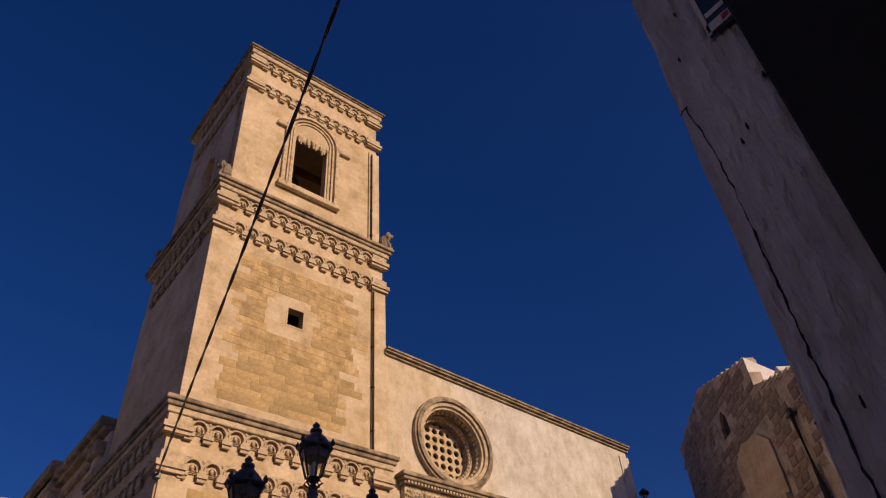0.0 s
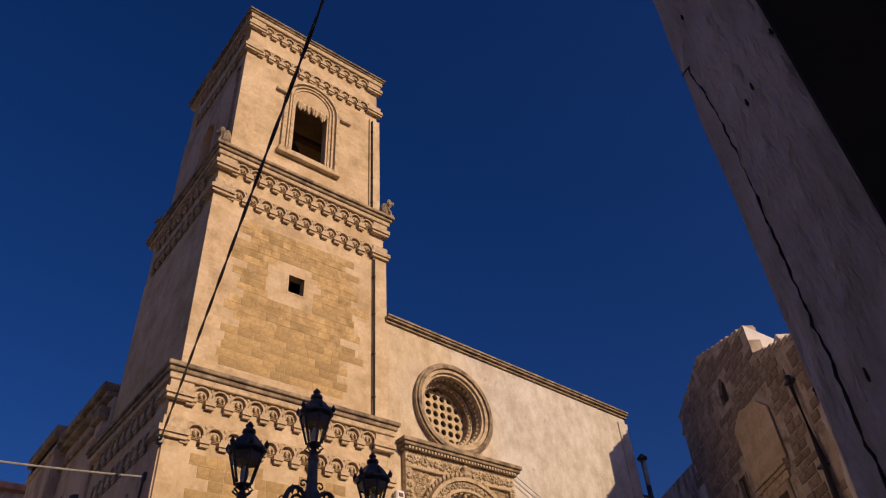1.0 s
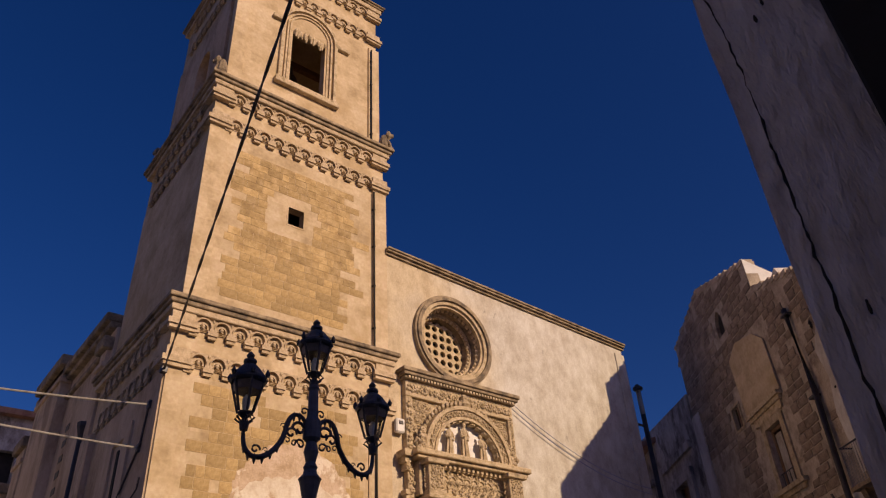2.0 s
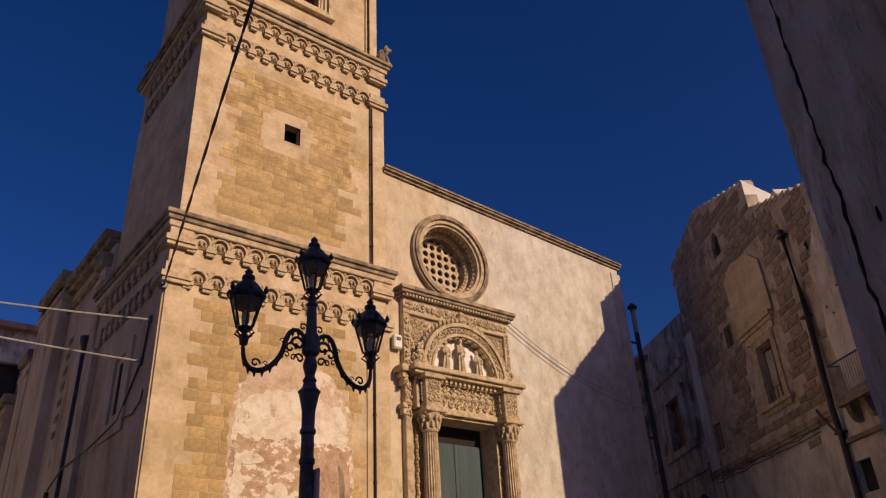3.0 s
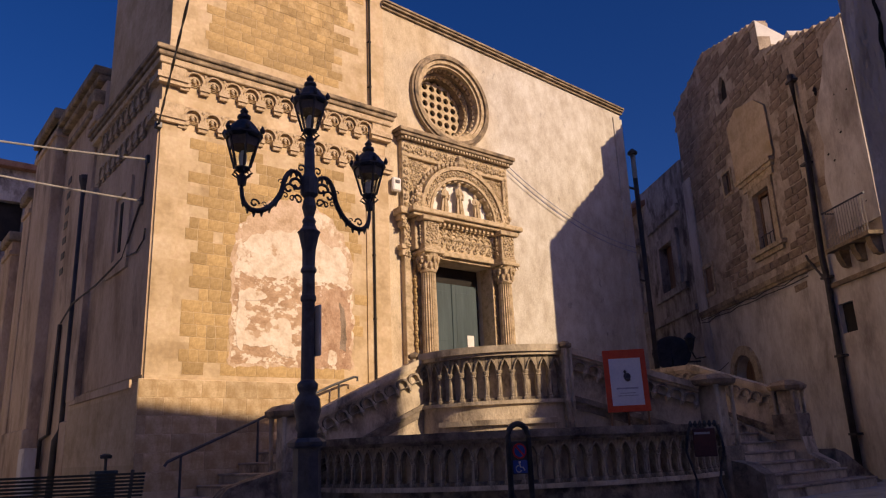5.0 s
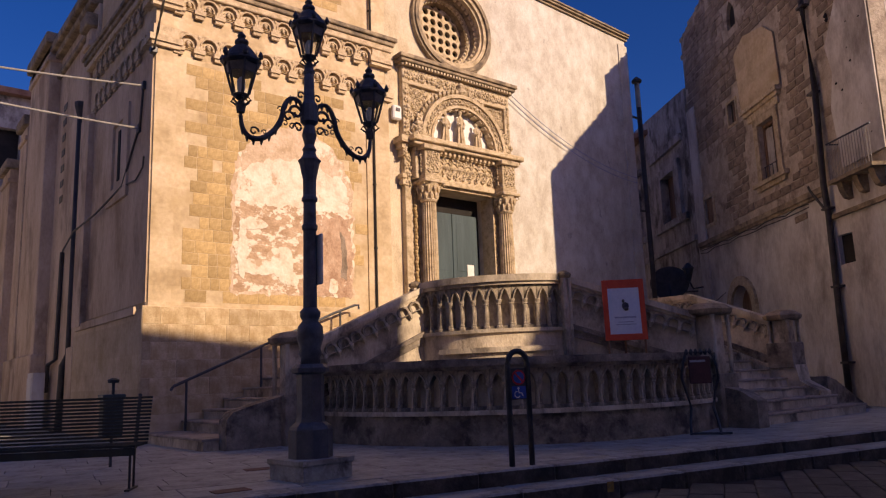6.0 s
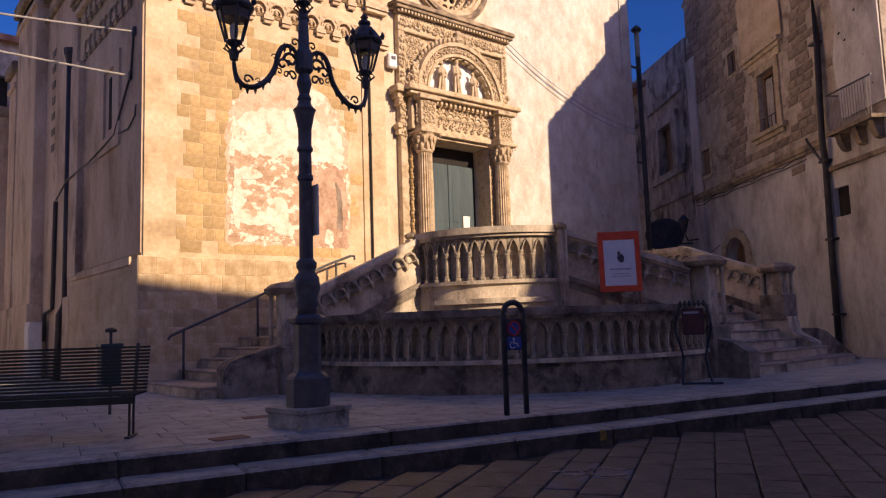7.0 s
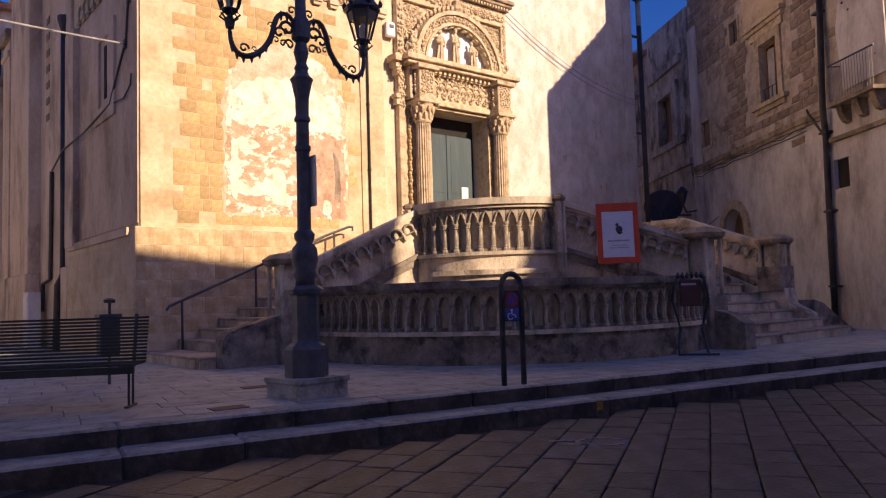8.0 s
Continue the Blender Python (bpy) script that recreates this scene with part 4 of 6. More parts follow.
for k in range(NS):
    z0, z1 = k * LZ / NS, (k + 1) * LZ / NS
    b = boxes(((4.3 if k else 4.05) + k * 0.37, 7.66, 10.55, FY - 0.08, z0 if k else -0.03, z1 - 0.04))
    st = part("step", b, STAIR, stair)
    part("tread", boxes(((4.27 if k else 4.02) + k * 0.37, 4.3 + (k + 1) * 0.37 if k < NS - 1 else 7.66, 10.53, FY - 0.08, z1 - 0.04, z1), bev=0.008), TREAD, st)
    b = boxes((11.0, 14.05 + (0.9 if k == 0 else 0.5 if k == 1 else 0.0), 6.05 + k * 0.33, 9.01, z0 if k else -0.03, z1 - 0.04))
    st = part("step", b, STAIR, stair)
    part("tread", boxes((11.0, 14.05 + (0.9 if k == 0 else 0.5 if k == 1 else 0.0), 6.02 + k * 0.33, 6.05 + (k + 1) * 0.33 if k < NS - 1 else 9.01, z1 - 0.04, z1), bev=0.008), TREAD, st)
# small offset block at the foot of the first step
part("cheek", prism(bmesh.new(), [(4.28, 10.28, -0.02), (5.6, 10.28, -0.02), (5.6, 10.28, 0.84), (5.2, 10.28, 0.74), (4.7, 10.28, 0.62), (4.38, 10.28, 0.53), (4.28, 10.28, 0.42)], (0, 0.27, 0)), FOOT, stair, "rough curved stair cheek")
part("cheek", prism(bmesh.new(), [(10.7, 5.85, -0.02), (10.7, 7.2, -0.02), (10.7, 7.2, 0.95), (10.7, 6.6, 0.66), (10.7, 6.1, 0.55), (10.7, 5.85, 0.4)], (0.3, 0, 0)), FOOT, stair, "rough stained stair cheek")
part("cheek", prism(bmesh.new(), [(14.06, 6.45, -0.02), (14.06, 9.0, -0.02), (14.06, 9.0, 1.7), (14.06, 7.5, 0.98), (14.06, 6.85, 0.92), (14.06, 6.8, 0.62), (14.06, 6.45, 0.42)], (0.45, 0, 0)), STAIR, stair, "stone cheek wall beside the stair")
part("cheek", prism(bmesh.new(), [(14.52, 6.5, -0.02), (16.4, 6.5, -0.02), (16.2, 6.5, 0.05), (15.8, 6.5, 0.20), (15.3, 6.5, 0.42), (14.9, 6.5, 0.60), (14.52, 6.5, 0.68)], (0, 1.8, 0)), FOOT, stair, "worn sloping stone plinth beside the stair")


def bay_mesh(w, h, thick=0.13):
    """A bay of pierced balustrade, w wide and h high, with a pointed opening; the middle of its foot at the origin."""
    loop = arch_loop(0, w * 0.33, 0.05, h * 0.66, h * 0.24, 8, 1.5)
    bm = ring_fill(bmesh.new(), on_rect(loop, (0, h * 0.5), -w / 2, w / 2, 0, h), loop, front(-thick / 2), 0, thick)
    for u in (-w / 2, w / 2):
        lathe(bm, [(0.050, 0.0), (0.050, 0.035), (0.036, 0.06), (0.042, 0.075), (0.026, 0.10), (0.026, h * 0.54), (0.036, h * 0.56), (0.030, h * 0.58), (0.052, h * 0.645), (0.052, h * 0.67)], 8, (u, -thick / 2 - 0.005, 0))
    ring_fill(bm, arch_loop(0, w * 0.45, h * 0.55, h * 0.66, h * 0.30, 8, 1.5), arch_loop(0, w * 0.34, h * 0.55, h * 0.66, h * 0.25, 8, 1.5), front(-thick / 2), -0.03, 0)
    return bm


def round_wall(bm, r0, r1, z0, z1, a0, a1, n=32):
    for k in range(n):
        a, b = a0 + (a1 - a0) * k / n, a0 + (a1 - a0) * (k + 1) / n
        prism(bm, [(*polar(r, t), z0) for r, t in ((r0, a), (r1, a), (r1, b), (r0, b))], (0, 0, z1 - z0))
    bmesh.ops.remove_doubles(bm, verts=bm.verts, dist=0.0005)
    return bm


def round_balustrade(name, r, a0, a1, n, z0, z1, z2, foot, label):
    th = thing(name, label, "balustrade", kind="structure")
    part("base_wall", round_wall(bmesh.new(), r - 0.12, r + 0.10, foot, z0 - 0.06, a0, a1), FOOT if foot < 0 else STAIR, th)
    part("back_panel", round_wall(bmesh.new(), r - 0.11, r - 0.055 if foot < 0 else r - 0.015, z0, z1, a0, a1), STAIR, th)
    part("base_moulding", round_wall(bmesh.new(), r - 0.16, r + 0.15, z0 - 0.06, z0, a0, a1), STAIR, th)
    bm = round_wall(bmesh.new(), r - 0.17, r + 0.17, z1 + 0.05, z2, a0, a1)
    round_wall(bm, r - 0.13, r + 0.13, z1, z1 + 0.05, a0, a1)
    part("hand_rail", bm, FOOT if foot < 0 else STAIR, th, "weathered stone top rail")
    w = r * radians(a1 - a0) / n
    first = None
    for k in range(n):
        a = a0 + (a1 - a0) * (k + 0.5) / n
        x, y = polar(r, a)
        m = turned(x, y, z0, radians(a + 90))
        if first is None:
            first = part("pierced_bay", bay_mesh(w, z1 - z0), STAIR, th)
            first.matrix_basis = m
        else:
            again(first, th, m)
    return th


round_balustrade("lower_balustrade", RL, 173, 293, 34, 0.46, 1.0, 1.15, -0.03, "curved grey stone balustrade with pointed openings")
round_balustrade("upper_balustrade", RU, 177, 257, 12, LZ + 0.10, LZ + 0.80, LZ + 0.96, 0.4, "sunlit curved stone balustrade round the landing")


# curved bench step against the landing's base
bm = round_wall(bmesh.new(), RU + 0.08, RU + 0.34, 0.54, 1.27, 197, 247, 16)
round_wall(bm, RU + 0.08, RU + 0.40, 1.27, 1.35, 196, 248, 16)
part("curved_step", bm, STAIR, stair, "low curved stone step round the landing's base")


def newel(x, y, z0, z1, w, name="newel_post"):
    th = thing(name, "square stone newel post with a domed moulded cap", "post", (x, y, z0), "stair posts")
    h = z1 - z0
    bm = boxes((-w / 2 - 0.04, w / 2 + 0.04, -w / 2 - 0.04, w / 2 + 0.04, -0.02, h * 0.42), bev=0.01)
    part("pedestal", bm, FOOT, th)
    bm = boxes((-w * 0.34, w * 0.34, -w * 0.34, w * 0.34, h * 0.42, h - 0.2), bev=0.01)
    part("shaft", bm, STAIR, th)
    for sx, sy in ((-1, -1), (1, -1), (-1, 1), (1, 1)):
        part("corner_shaft", lathe(bmesh.new(), [(0.05, h * 0.42), (0.035, h * 0.46), (0.035, h - 0.26), (0.05, h - 0.2)], 8, (sx * w * 0.46, sy * w * 0.46, 0)), STAIR, th)
    r = w * 0.707
    bm = lathe(bmesh.new(), [(r + 0.01, h - 0.2), (r + 0.05, h - 0.17), (r + 0.07, h - 0.11), (r + 0.03, h - 0.08), (r * 0.85, h - 0.03), (r * 0.4, h)], 8, (0, 0, 0), math.pi / 8)
    part("cap", bm, LEDGE, th)
    return th


newel(5.40, 10.42, 0.0, 1.70, 0.46)
newel(10.85, 6.62, 0.0, 1.95, 0.46)
newel(14.25, 7.1, 0.88, 1.98, 0.42)
for deg in (174, 258):
    x, y = polar(RU + 0.17, deg)
    th = thing("slim_post", "slim clustered stone post on the landing's edge", "post", (x, y, 0.53), "stair posts")
    th.rotation_euler = (0, 0, radians(deg + 90))
    h = LZ + 0.98 - 0.53
    part("shaft", boxes((-0.05, 0.05, -0.04, 0.08, 0, h - 0.06), bev=0.012), STAIR, th)
    for s in (-0.075, 0.075):
        part("colonnette", lathe(bmesh.new(), [(0.045, 0.0), (0.045, 0.06), (0.028, 0.10), (0.028, h * 0.52), (0.038, h * 0.54), (0.028, h * 0.56), (0.028, h - 0.2), (0.045, h - 0.10)], 8, (s * 0.75, -0.05, 0)), STAIR, th)
    part("cap", lathe(bmesh.new(), [(0.08, h - 0.10), (0.12, h - 0.06), (0.12, h - 0.02), (0.07, h + 0.01), (0.02, h + 0.03)], 8, (0, 0, 0), math.pi / 8), LEDGE, th)


def raking_wall(p0, p1, r0, r1, f0, f1, label):
    """A sloping stone parapet from p0 to p1: rail heights r0, r1; foot heights f0, f1; hanging arches below the rail."""
    th = thing("sloping_balustrade", label, "balustrade", kind="structure")
    d = Vector((p1[0] - p0[0], p1[1] - p0[1], 0))
    L = d.length
    d.normalize()
    place = along(p0[0], p0[1], d.x, d.y)

    def slab(bm, t0, t1, dz0, dz1):
        prism(bm, [place(0, r0 + dz0, t0), place(L, r1 + dz0, t0), place(L, r1 + dz1, t0), place(0, r0 + dz1, t0)], Vector(place(0, 0, t1)) - Vector(place(0, 0, t0)))
        return bm

    bm = bmesh.new()
    prism(bm, [place(0, f0, -0.08), place(L, f1, -0.08), place(L, r1 - 0.12, -0.08), place(0, r0 - 0.12, -0.08)], Vector(place(0, 0, 0.08)) - Vector(place(0, 0, -0.08)))
    part("panel", bm, STAIR, th)
    part("hand_rail", slab(slab(bmesh.new(), -0.16, 0.16, -0.10, 0.0), -0.12, 0.12, -0.15, -0.10), STAIR, th)
    part("base_moulding", slab(slab(bmesh.new(), -0.15, 0.15, -0.84, -0.76), -0.11, 0.11, -0.96, -0.84), FOOT, th)
    n = max(3, round(L / 0.21))
    w = L / n
    tilt = math.atan2(r1 - r0, L)
    ang = math.atan2(d.y, d.x)
    first = None
    for side in (1, -1):
        for k in range(n):
            u = (k + 0.5) * w
            z = r0 + (r1 - r0) * u / L - 0.16
            if first is None:
                bm = ring_fill(bmesh.new(), arch_loop(0, w * 0.5, -0.17, -0.10, 0.09, 8), arch_loop(0, w * 0.34, -0.18, -0.10, 0.055, 8), front(0), -0.07, 0)
                lathe(bm, [(0.015, -0.08), (0.05, 0.0), (0.02, 0.07)], 6, (w * 0.47, -0.045, -0.19))
                first = part("hanging_arch", bm, STAIR, th)
                o = first
            else:
                o = again(first, th, Matrix())
            x, y, zz = place(u, z, 0.082 * side)
            o.matrix_basis = Matrix.Translation((x, y, zz)) @ Matrix.Rotation(ang + (0 if side > 0 else math.pi), 4, "Z") @ Matrix.Rotation(-tilt * side, 4, "Y")
    return th


raking_wall((5.62, 10.40), polar(RU, 175), 1.52, 2.50, 0.3, 0.5, "sloping stone parapet with hanging arches, half in sun")
raking_wall(polar(RU, 259), (10.68, 6.78), 2.50, 1.80, 0.5, 0.3, "sloping stone parapet with hanging arches, in shade")
raking_wall((14.25, 9.05), (14.25, 7.32), 2.50, 1.86, 1.2, 0.9, "sloping stone parapet above the right stair cheek")
raking_wall((14.25, FY - 0.1), (14.25, 9.05), 2.51, 2.50, 1.2, 1.2, "level stone parapet along the landing")

rail = thing("handrail", "thin black iron handrail on uprights up the stair", "handrail", (0, 0, 0))
HY = FY - 0.35
part("rail", tube(bmesh.new(), [(4.35, HY, 0.86), (4.4, HY, 0.93), (7.55, HY, 2.26), (8.05, HY, 2.44), (8.14, HY, 2.44), (8.14, HY, 2.36)], 0.026, 8), IRON, rail)
for x in (4.62, 6.0, 7.7):
    k = min(NS, max(0, int((x - 4.27) / 0.37) + 1)) * LZ / NS
    part("upright", tube(bmesh.new(), [(x, HY, k), (x, HY, min(2.6, 0.93 + (x - 4.4) * 0.421))], 0.022, 8), IRON, rail)

# ---- street lamp ----
LX, LY = 3.61, 6.6
lamp = thing("street_lamp", "black cast-iron street lamp with three lanterns", "street lamp", (LX, LY, 0.19))
oct8 = math.pi / 8
part("pedestal", lathe(bmesh.new(), [(0.215, 0.0), (0.215, 0.27), (0.20, 0.30), (0.145, 0.34), (0.135, 0.40), (0.135, 0.80), (0.185, 0.82), (0.19, 0.86), (0.14, 0.90)], 8, (0, 0, 0), oct8), LAMP_PAINT, lamp, "eight-sided iron pedestal")
part("bulb", lathe(bmesh.new(), [(0.10, 0.88), (0.095, 0.96), (0.12, 1.0), (0.105, 1.05), (0.135, 1.16), (0.125, 1.27), (0.08, 1.33), (0.10, 1.37), (0.105, 1.42), (0.07, 1.46)], 16), LAMP_PAINT, lamp, smooth=True)
part("pole", lathe(bmesh.new(), [(0.07, 1.45), (0.066, 2.25), (0.08, 2.27), (0.08, 2.31), (0.066, 2.33), (0.064, 2.55), (0.082, 2.57), (0.082, 2.60), (0.066, 2.63), (0.07, 2.8), (0.105, 2.97), (0.12, 3.0), (0.075, 3.05), (0.062, 3.1)], 12), LAMP_PAINT, lamp)
part("neck", lathe(bmesh.new(), [(0.06, 3.08), (0.075, 3.12), (0.05, 3.17), (0.078, 3.28), (0.055, 3.38), (0.095, 3.42), (0.095, 3.60), (0.06, 3.66), (0.05, 3.95), (0.065, 3.98), (0.045, 4.02)], 12), LAMP_PAINT, lamp)


def lantern(parent, at):
    """A six-sided tapering lantern with glass panes; at is its foot."""
    x, y, z = at
    q = 0.88
    sized = lambda prof: [(r * q, h * q) for r, h in prof]
    body = part("lantern", lathe(bmesh.new(), sized([(0.045, -0.06), (0.06, 0.03), (0.03, 0.08), (0.085, 0.13), (0.09, 0.15)]), 10, at), IRON, parent)
    n = 6
    bot, top = 0.095, 0.20

    def rim(r, h, k):
        a = 2 * math.pi * k / n + 0.3
        return Vector((x + q * r * math.cos(a), y + q * r * math.sin(a), z + q * h))

    for k in range(n):
        part("glazing_bar", tube(bmesh.new(), [rim(bot, 0.15, k), rim(top, 0.53, k)], 0.014, 5), IRON, body)
        bm = bmesh.new()
        quad = [rim(bot - 0.004, 0.16, k), rim(bot - 0.004, 0.16, k + 1), rim(top - 0.004, 0.52, k + 1), rim(top - 0.004, 0.52, k)]
        c = Vector((x, y, z + 0.34))
        prism(bm, quad, (c - (quad[0] + quad[2]) / 2).normalized() * 0.003)
        g = part("pane", bm, GLASS, body, "clear glass pane")
        g.visible_shadow = False
        tube_b = tube(bmesh.new(), [rim(bot - 0.02, 0.12, k), rim(bot + 0.02, 0.08, k), rim(0.05, 0.03, k)], 0.011, 5)
        part("scroll_stay", tube_b, IRON, body)
    part("roof", lathe(bmesh.new(), sized([(0.20, 0.50), (0.225, 0.53), (0.22, 0.56), (0.19, 0.60), (0.14, 0.67), (0.095, 0.72), (0.06, 0.74), (0.08, 0.77), (0.075, 0.80), (0.035, 0.82), (0.05, 0.86), (0.012, 0.91)]), 12, at), IRON, body)
    part("reflector", lathe(bmesh.new(), sized([(0.165, 0.40), (0.192, 0.50)]), 6, at, 0.3), SHADE, body, "dark inner reflector")
    for k in range(n):
        p = rim(0.225, 0.56, k)
        part("corner_leaf", lathe(bmesh.new(), [(0.02, 0.0), (0.03, 0.03), (0.006, 0.08)], 6, p), IRON, body)
    part("bulb_glass", lathe(bmesh.new(), sized([(0.02, 0.16), (0.045, 0.22), (0.05, 0.30), (0.02, 0.36)]), 8, at), WHITE, body, "pale lamp bulb")
    return body


lantern(lamp, (0, 0, 4.03))
for s in (-1, 1):
    key = [(0.05, 3.50), (0.12, 3.63), (0.22, 3.64), (0.29, 3.54), (0.33, 3.38), (0.42, 3.24), (0.54, 3.15), (0.66, 3.14), (0.74, 3.22), (0.76, 3.34), (0.76, 3.40)]
    curve = []
    for i in range(len(key) - 1):      # smooth through the key points
        q = [Vector((*key[min(max(i + j, 0), len(key) - 1)], 0)) for j in (-1, 0, 1, 2)]
        for f in (0.0, 0.33, 0.67):
            v = 0.5 * (2 * q[1] + (q[2] - q[0]) * f + (2 * q[0] - 5 * q[1] + 4 * q[2] - q[3]) * f * f + (3 * q[1] - q[0] - 3 * q[2] + q[3]) * f ** 3)
            curve.append((v.x, v.y))
    curve.append(key[-1])
    arm = part("arm", tube(bmesh.new(), [(s * u, 0, w) for u, w in curve], [0.018 + 0.011 * math.sin(math.pi * k / (len(curve) - 1)) for k in range(len(curve))], 8), IRON, lamp, "curling iron arm")
    bm = bmesh.new()
    for cx0, cz0, r, f in ((0.15, 3.50, 0.085, 1), (0.24, 3.44, 0.07, -1), (0.13, 3.34, 0.06, 1), (0.20, 3.34, 0.045, -1), (0.62, 3.21, 0.055, -1), (0.10, 3.70, 0.05, -1), (0.51, 3.22, 0.03, 1), (0.33, 3.50, 0.035, 1), (0.28, 3.36, 0.04, 1)):
        scroll(bm, s * cx0, 0, cz0, r, s * f)
    for k in range(2, len(curve) - 1, 2):
        u, w = curve[k]
        lathe(bm, [(0.006, -0.05), (0.022, 0.0), (0.004, 0.055)], 5, (s * u, 0, w - 0.02))
    tagged(part("scroll_ornament", bm, IRON, arm), kind="stuff")
    lantern(lamp, (s * 0.76, 0, 3.43))
tagged(part("scroll_ornament", tube(bmesh.new(), [(0.76, 0, 4.26), (0.77, 0, 4.42)], 0.008, 5), IRON, lamp), kind="stuff")
plate = part("notice_plate", boxes((0.075, 0.10, -0.10, 0.06, 1.70, 2.22), bev=0.008), LIMEWASH, lamp, "weathered grey notice strapped to the pole")
foot = tagged(part("lamp_plinth", lathe(bmesh.new(), [(0.40, -0.03), (0.40, 0.13), (0.425, 0.15), (0.425, 0.19)], 4, (LX, LY, 0), math.pi / 4 + 0.12), KERB), "low square worn stone plinth under the lamp", "plinth")

# ---- house on the right ----
HX, HYY, DX, DY = 16.8, 6.37, 0.59, 0.8074
hw = along(HX, HYY, DX, DY)      # u along the wall, d to its right (into the house)
house = thing("house", "old stained stone house, bare masonry above peeling render", "house")
prof = [(-1.15, -0.3), (-1.15, 9.9), (0.77, 10.45), (2.42, 11.1), (2.44, 11.95), (4.2, 12.5), (5.75, 13.0), (7.6, 12.55), (8.7, 12.3), (8.75, -0.3)]
openings = {"window": (3.1, 4.02, 5.85, 7.45), "shutter": (0.42, 0.98, 3.1, 3.76), "loft": (4.62, 5.18, 10.82, 11.66), "slit": (5.2, 5.7, 8.05, 8.7), "side_window": (7.4, 8.05, 5.5, 6.32)}


tops = [(u, z) for u, z in prof if z > 0]
arch_hole = (5.25, 6.85, -0.3, 3.5)
holes = list(openings.values())
part("wall", wall_with_holes([(-1.15, 4.95), (8.72, 4.95)], -1.15, 8.72, -0.3, [h for h in holes if h[2] < 4.9] + [arch_hole], hw, 0.35), HOUSE, house, "stained render wall")
part("upper_wall", wall_with_holes(tops, -1.15, 8.72, 4.95, [h for h in holes if h[2] > 4.9], hw, 0.35), UPPER, house, "bare brown masonry wall")
bm = bmesh.new()
for a in (0.36, 4.6):
    prism(bm, [hw(-1.1, 9.6, a), hw(8.6, 11.9, a), hw(8.6, 11.7, a), hw(-1.1, 9.4, a)], Vector(hw(0, 0, a + 4)) - Vector(hw(0, 0, a)))
part("roof", bm, TILE, house)
bm = bmesh.new()
prism(bm, [hw(-1.15, -0.3, 0.36), hw(-1.15, 9.5, 0.36), hw(-1.15, 9.5, 7), hw(-1.15, -0.3, 7)], Vector(hw(0.3, 0, 0)) - Vector(hw(0, 0, 0)))
prism(bm, [hw(8.4, -0.3, 0.36), hw(8.4, 12.0, 0.36), hw(8.4, 12.0, 7), hw(8.4, -0.3, 7)], Vector(hw(0.3, 0, 0)) - Vector(hw(0, 0, 0)))
prism(bm, [hw(-1.1, -0.3, 7), hw(8.6, -0.3, 7), hw(8.6, 11.7, 7), hw(-1.1, 9.4, 7)], Vector(hw(0, 0, 7.3)) - Vector(hw(0, 0, 7)))
part("side_wall", bm, HOUSE, house)
for key, (u0, u1, z0, z1) in openings.items():
    d = 0.3 if key == "window" else 0.1
    part("dark_opening", prism(bmesh.new(), [hw(u0 - 0.02, z0 - 0.02, d), hw(u1 + 0.02, z0 - 0.02, d), hw(u1 + 0.02, z1 + 0.02, d), hw(u0 - 0.02, z1 + 0.02, d)], Vector(hw(0, 0, 0.03)) - Vector(hw(0, 0, 0))), DARK, house)


def wall_box(bm, u0, u1, z0, z1, d0, d1):
    prism(bm, [hw(u0, z0, d0), hw(u1, z0, d0), hw(u1, z1, d0), hw(u0, z1, d0)], Vector(hw(0, 0, d1)) - Vector(hw(0, 0, d0)))
    return bm


# round head of the loft opening, stone frame of the slit, shutter of the side window
loop = arch_loop(4.9, 0.26, 10.83, 11.28, 0.36, 10, 1.4)
part("loft_arch", ring_fill(bmesh.new(), on_rect(loop, (4.9, 11.2), 4.62, 5.18, 10.82, 11.66), loop, hw, -0.01, 0.34), UPPER, house)
fr_ = bmesh.new()
for q in ((5.12, 5.2, 7.98, 8.78), (5.7, 5.78, 7.98, 8.78), (5.2, 5.7, 8.7, 8.78), (5.2, 5.7, 7.98, 8.05)):
    wall_box(fr_, *q, -0.03, 0.02)
slit = part("window", fr_, CARVED, house, "small framed stone window slit")
part("mullion", wall_box(bmesh.new(), 5.42, 5.47, 8.05, 8.7, 0.04, 0.09), WOOD, slit)
for u0, u1 in ((7.42, 7.71), (7.74, 8.03)):
    part("shutter", wall_box(bmesh.new(), u0, u1, 5.52, 6.3, 0.06, 0.09), WOOD, house, "closed weathered wooden shutter")
fr_ = bmesh.new()
for q in ((7.28, 7.4, 5.42, 6.44), (8.05, 8.17, 5.42, 6.44), (7.4, 8.05, 6.32, 6.44), (7.4, 8.05, 5.38, 5.5)):
    wall_box(fr_, *q, -0.025, 0.0)
part("window_frame", fr_, CARVED, house)

# first-floor window
win = part("window", wall_box(wall_box(wall_box(bmesh.new(), 3.1, 3.18, 5.85, 7.45, 0.12, 0.2), 3.94, 4.02, 5.85, 7.45, 0.12, 0.2), 3.18, 3.94, 7.36, 7.45, 0.12, 0.2), WOOD, house, "brown wooden casement half open")
part("casement", wall_box(bmesh.new(), 3.18, 3.5, 5.9, 7.36, 0.14, 0.18), WOOD, win)
part("pane", wall_box(bmesh.new(), 3.58, 3.94, 6.0, 7.3, 0.16, 0.17), GREYWALL, win, "grey curtain behind glass")
bm = wall_box(bmesh.new(), 2.88, 3.1, 5.85, 7.62, -0.05, 0.0)
part("jamb", bm, CARVED, win)
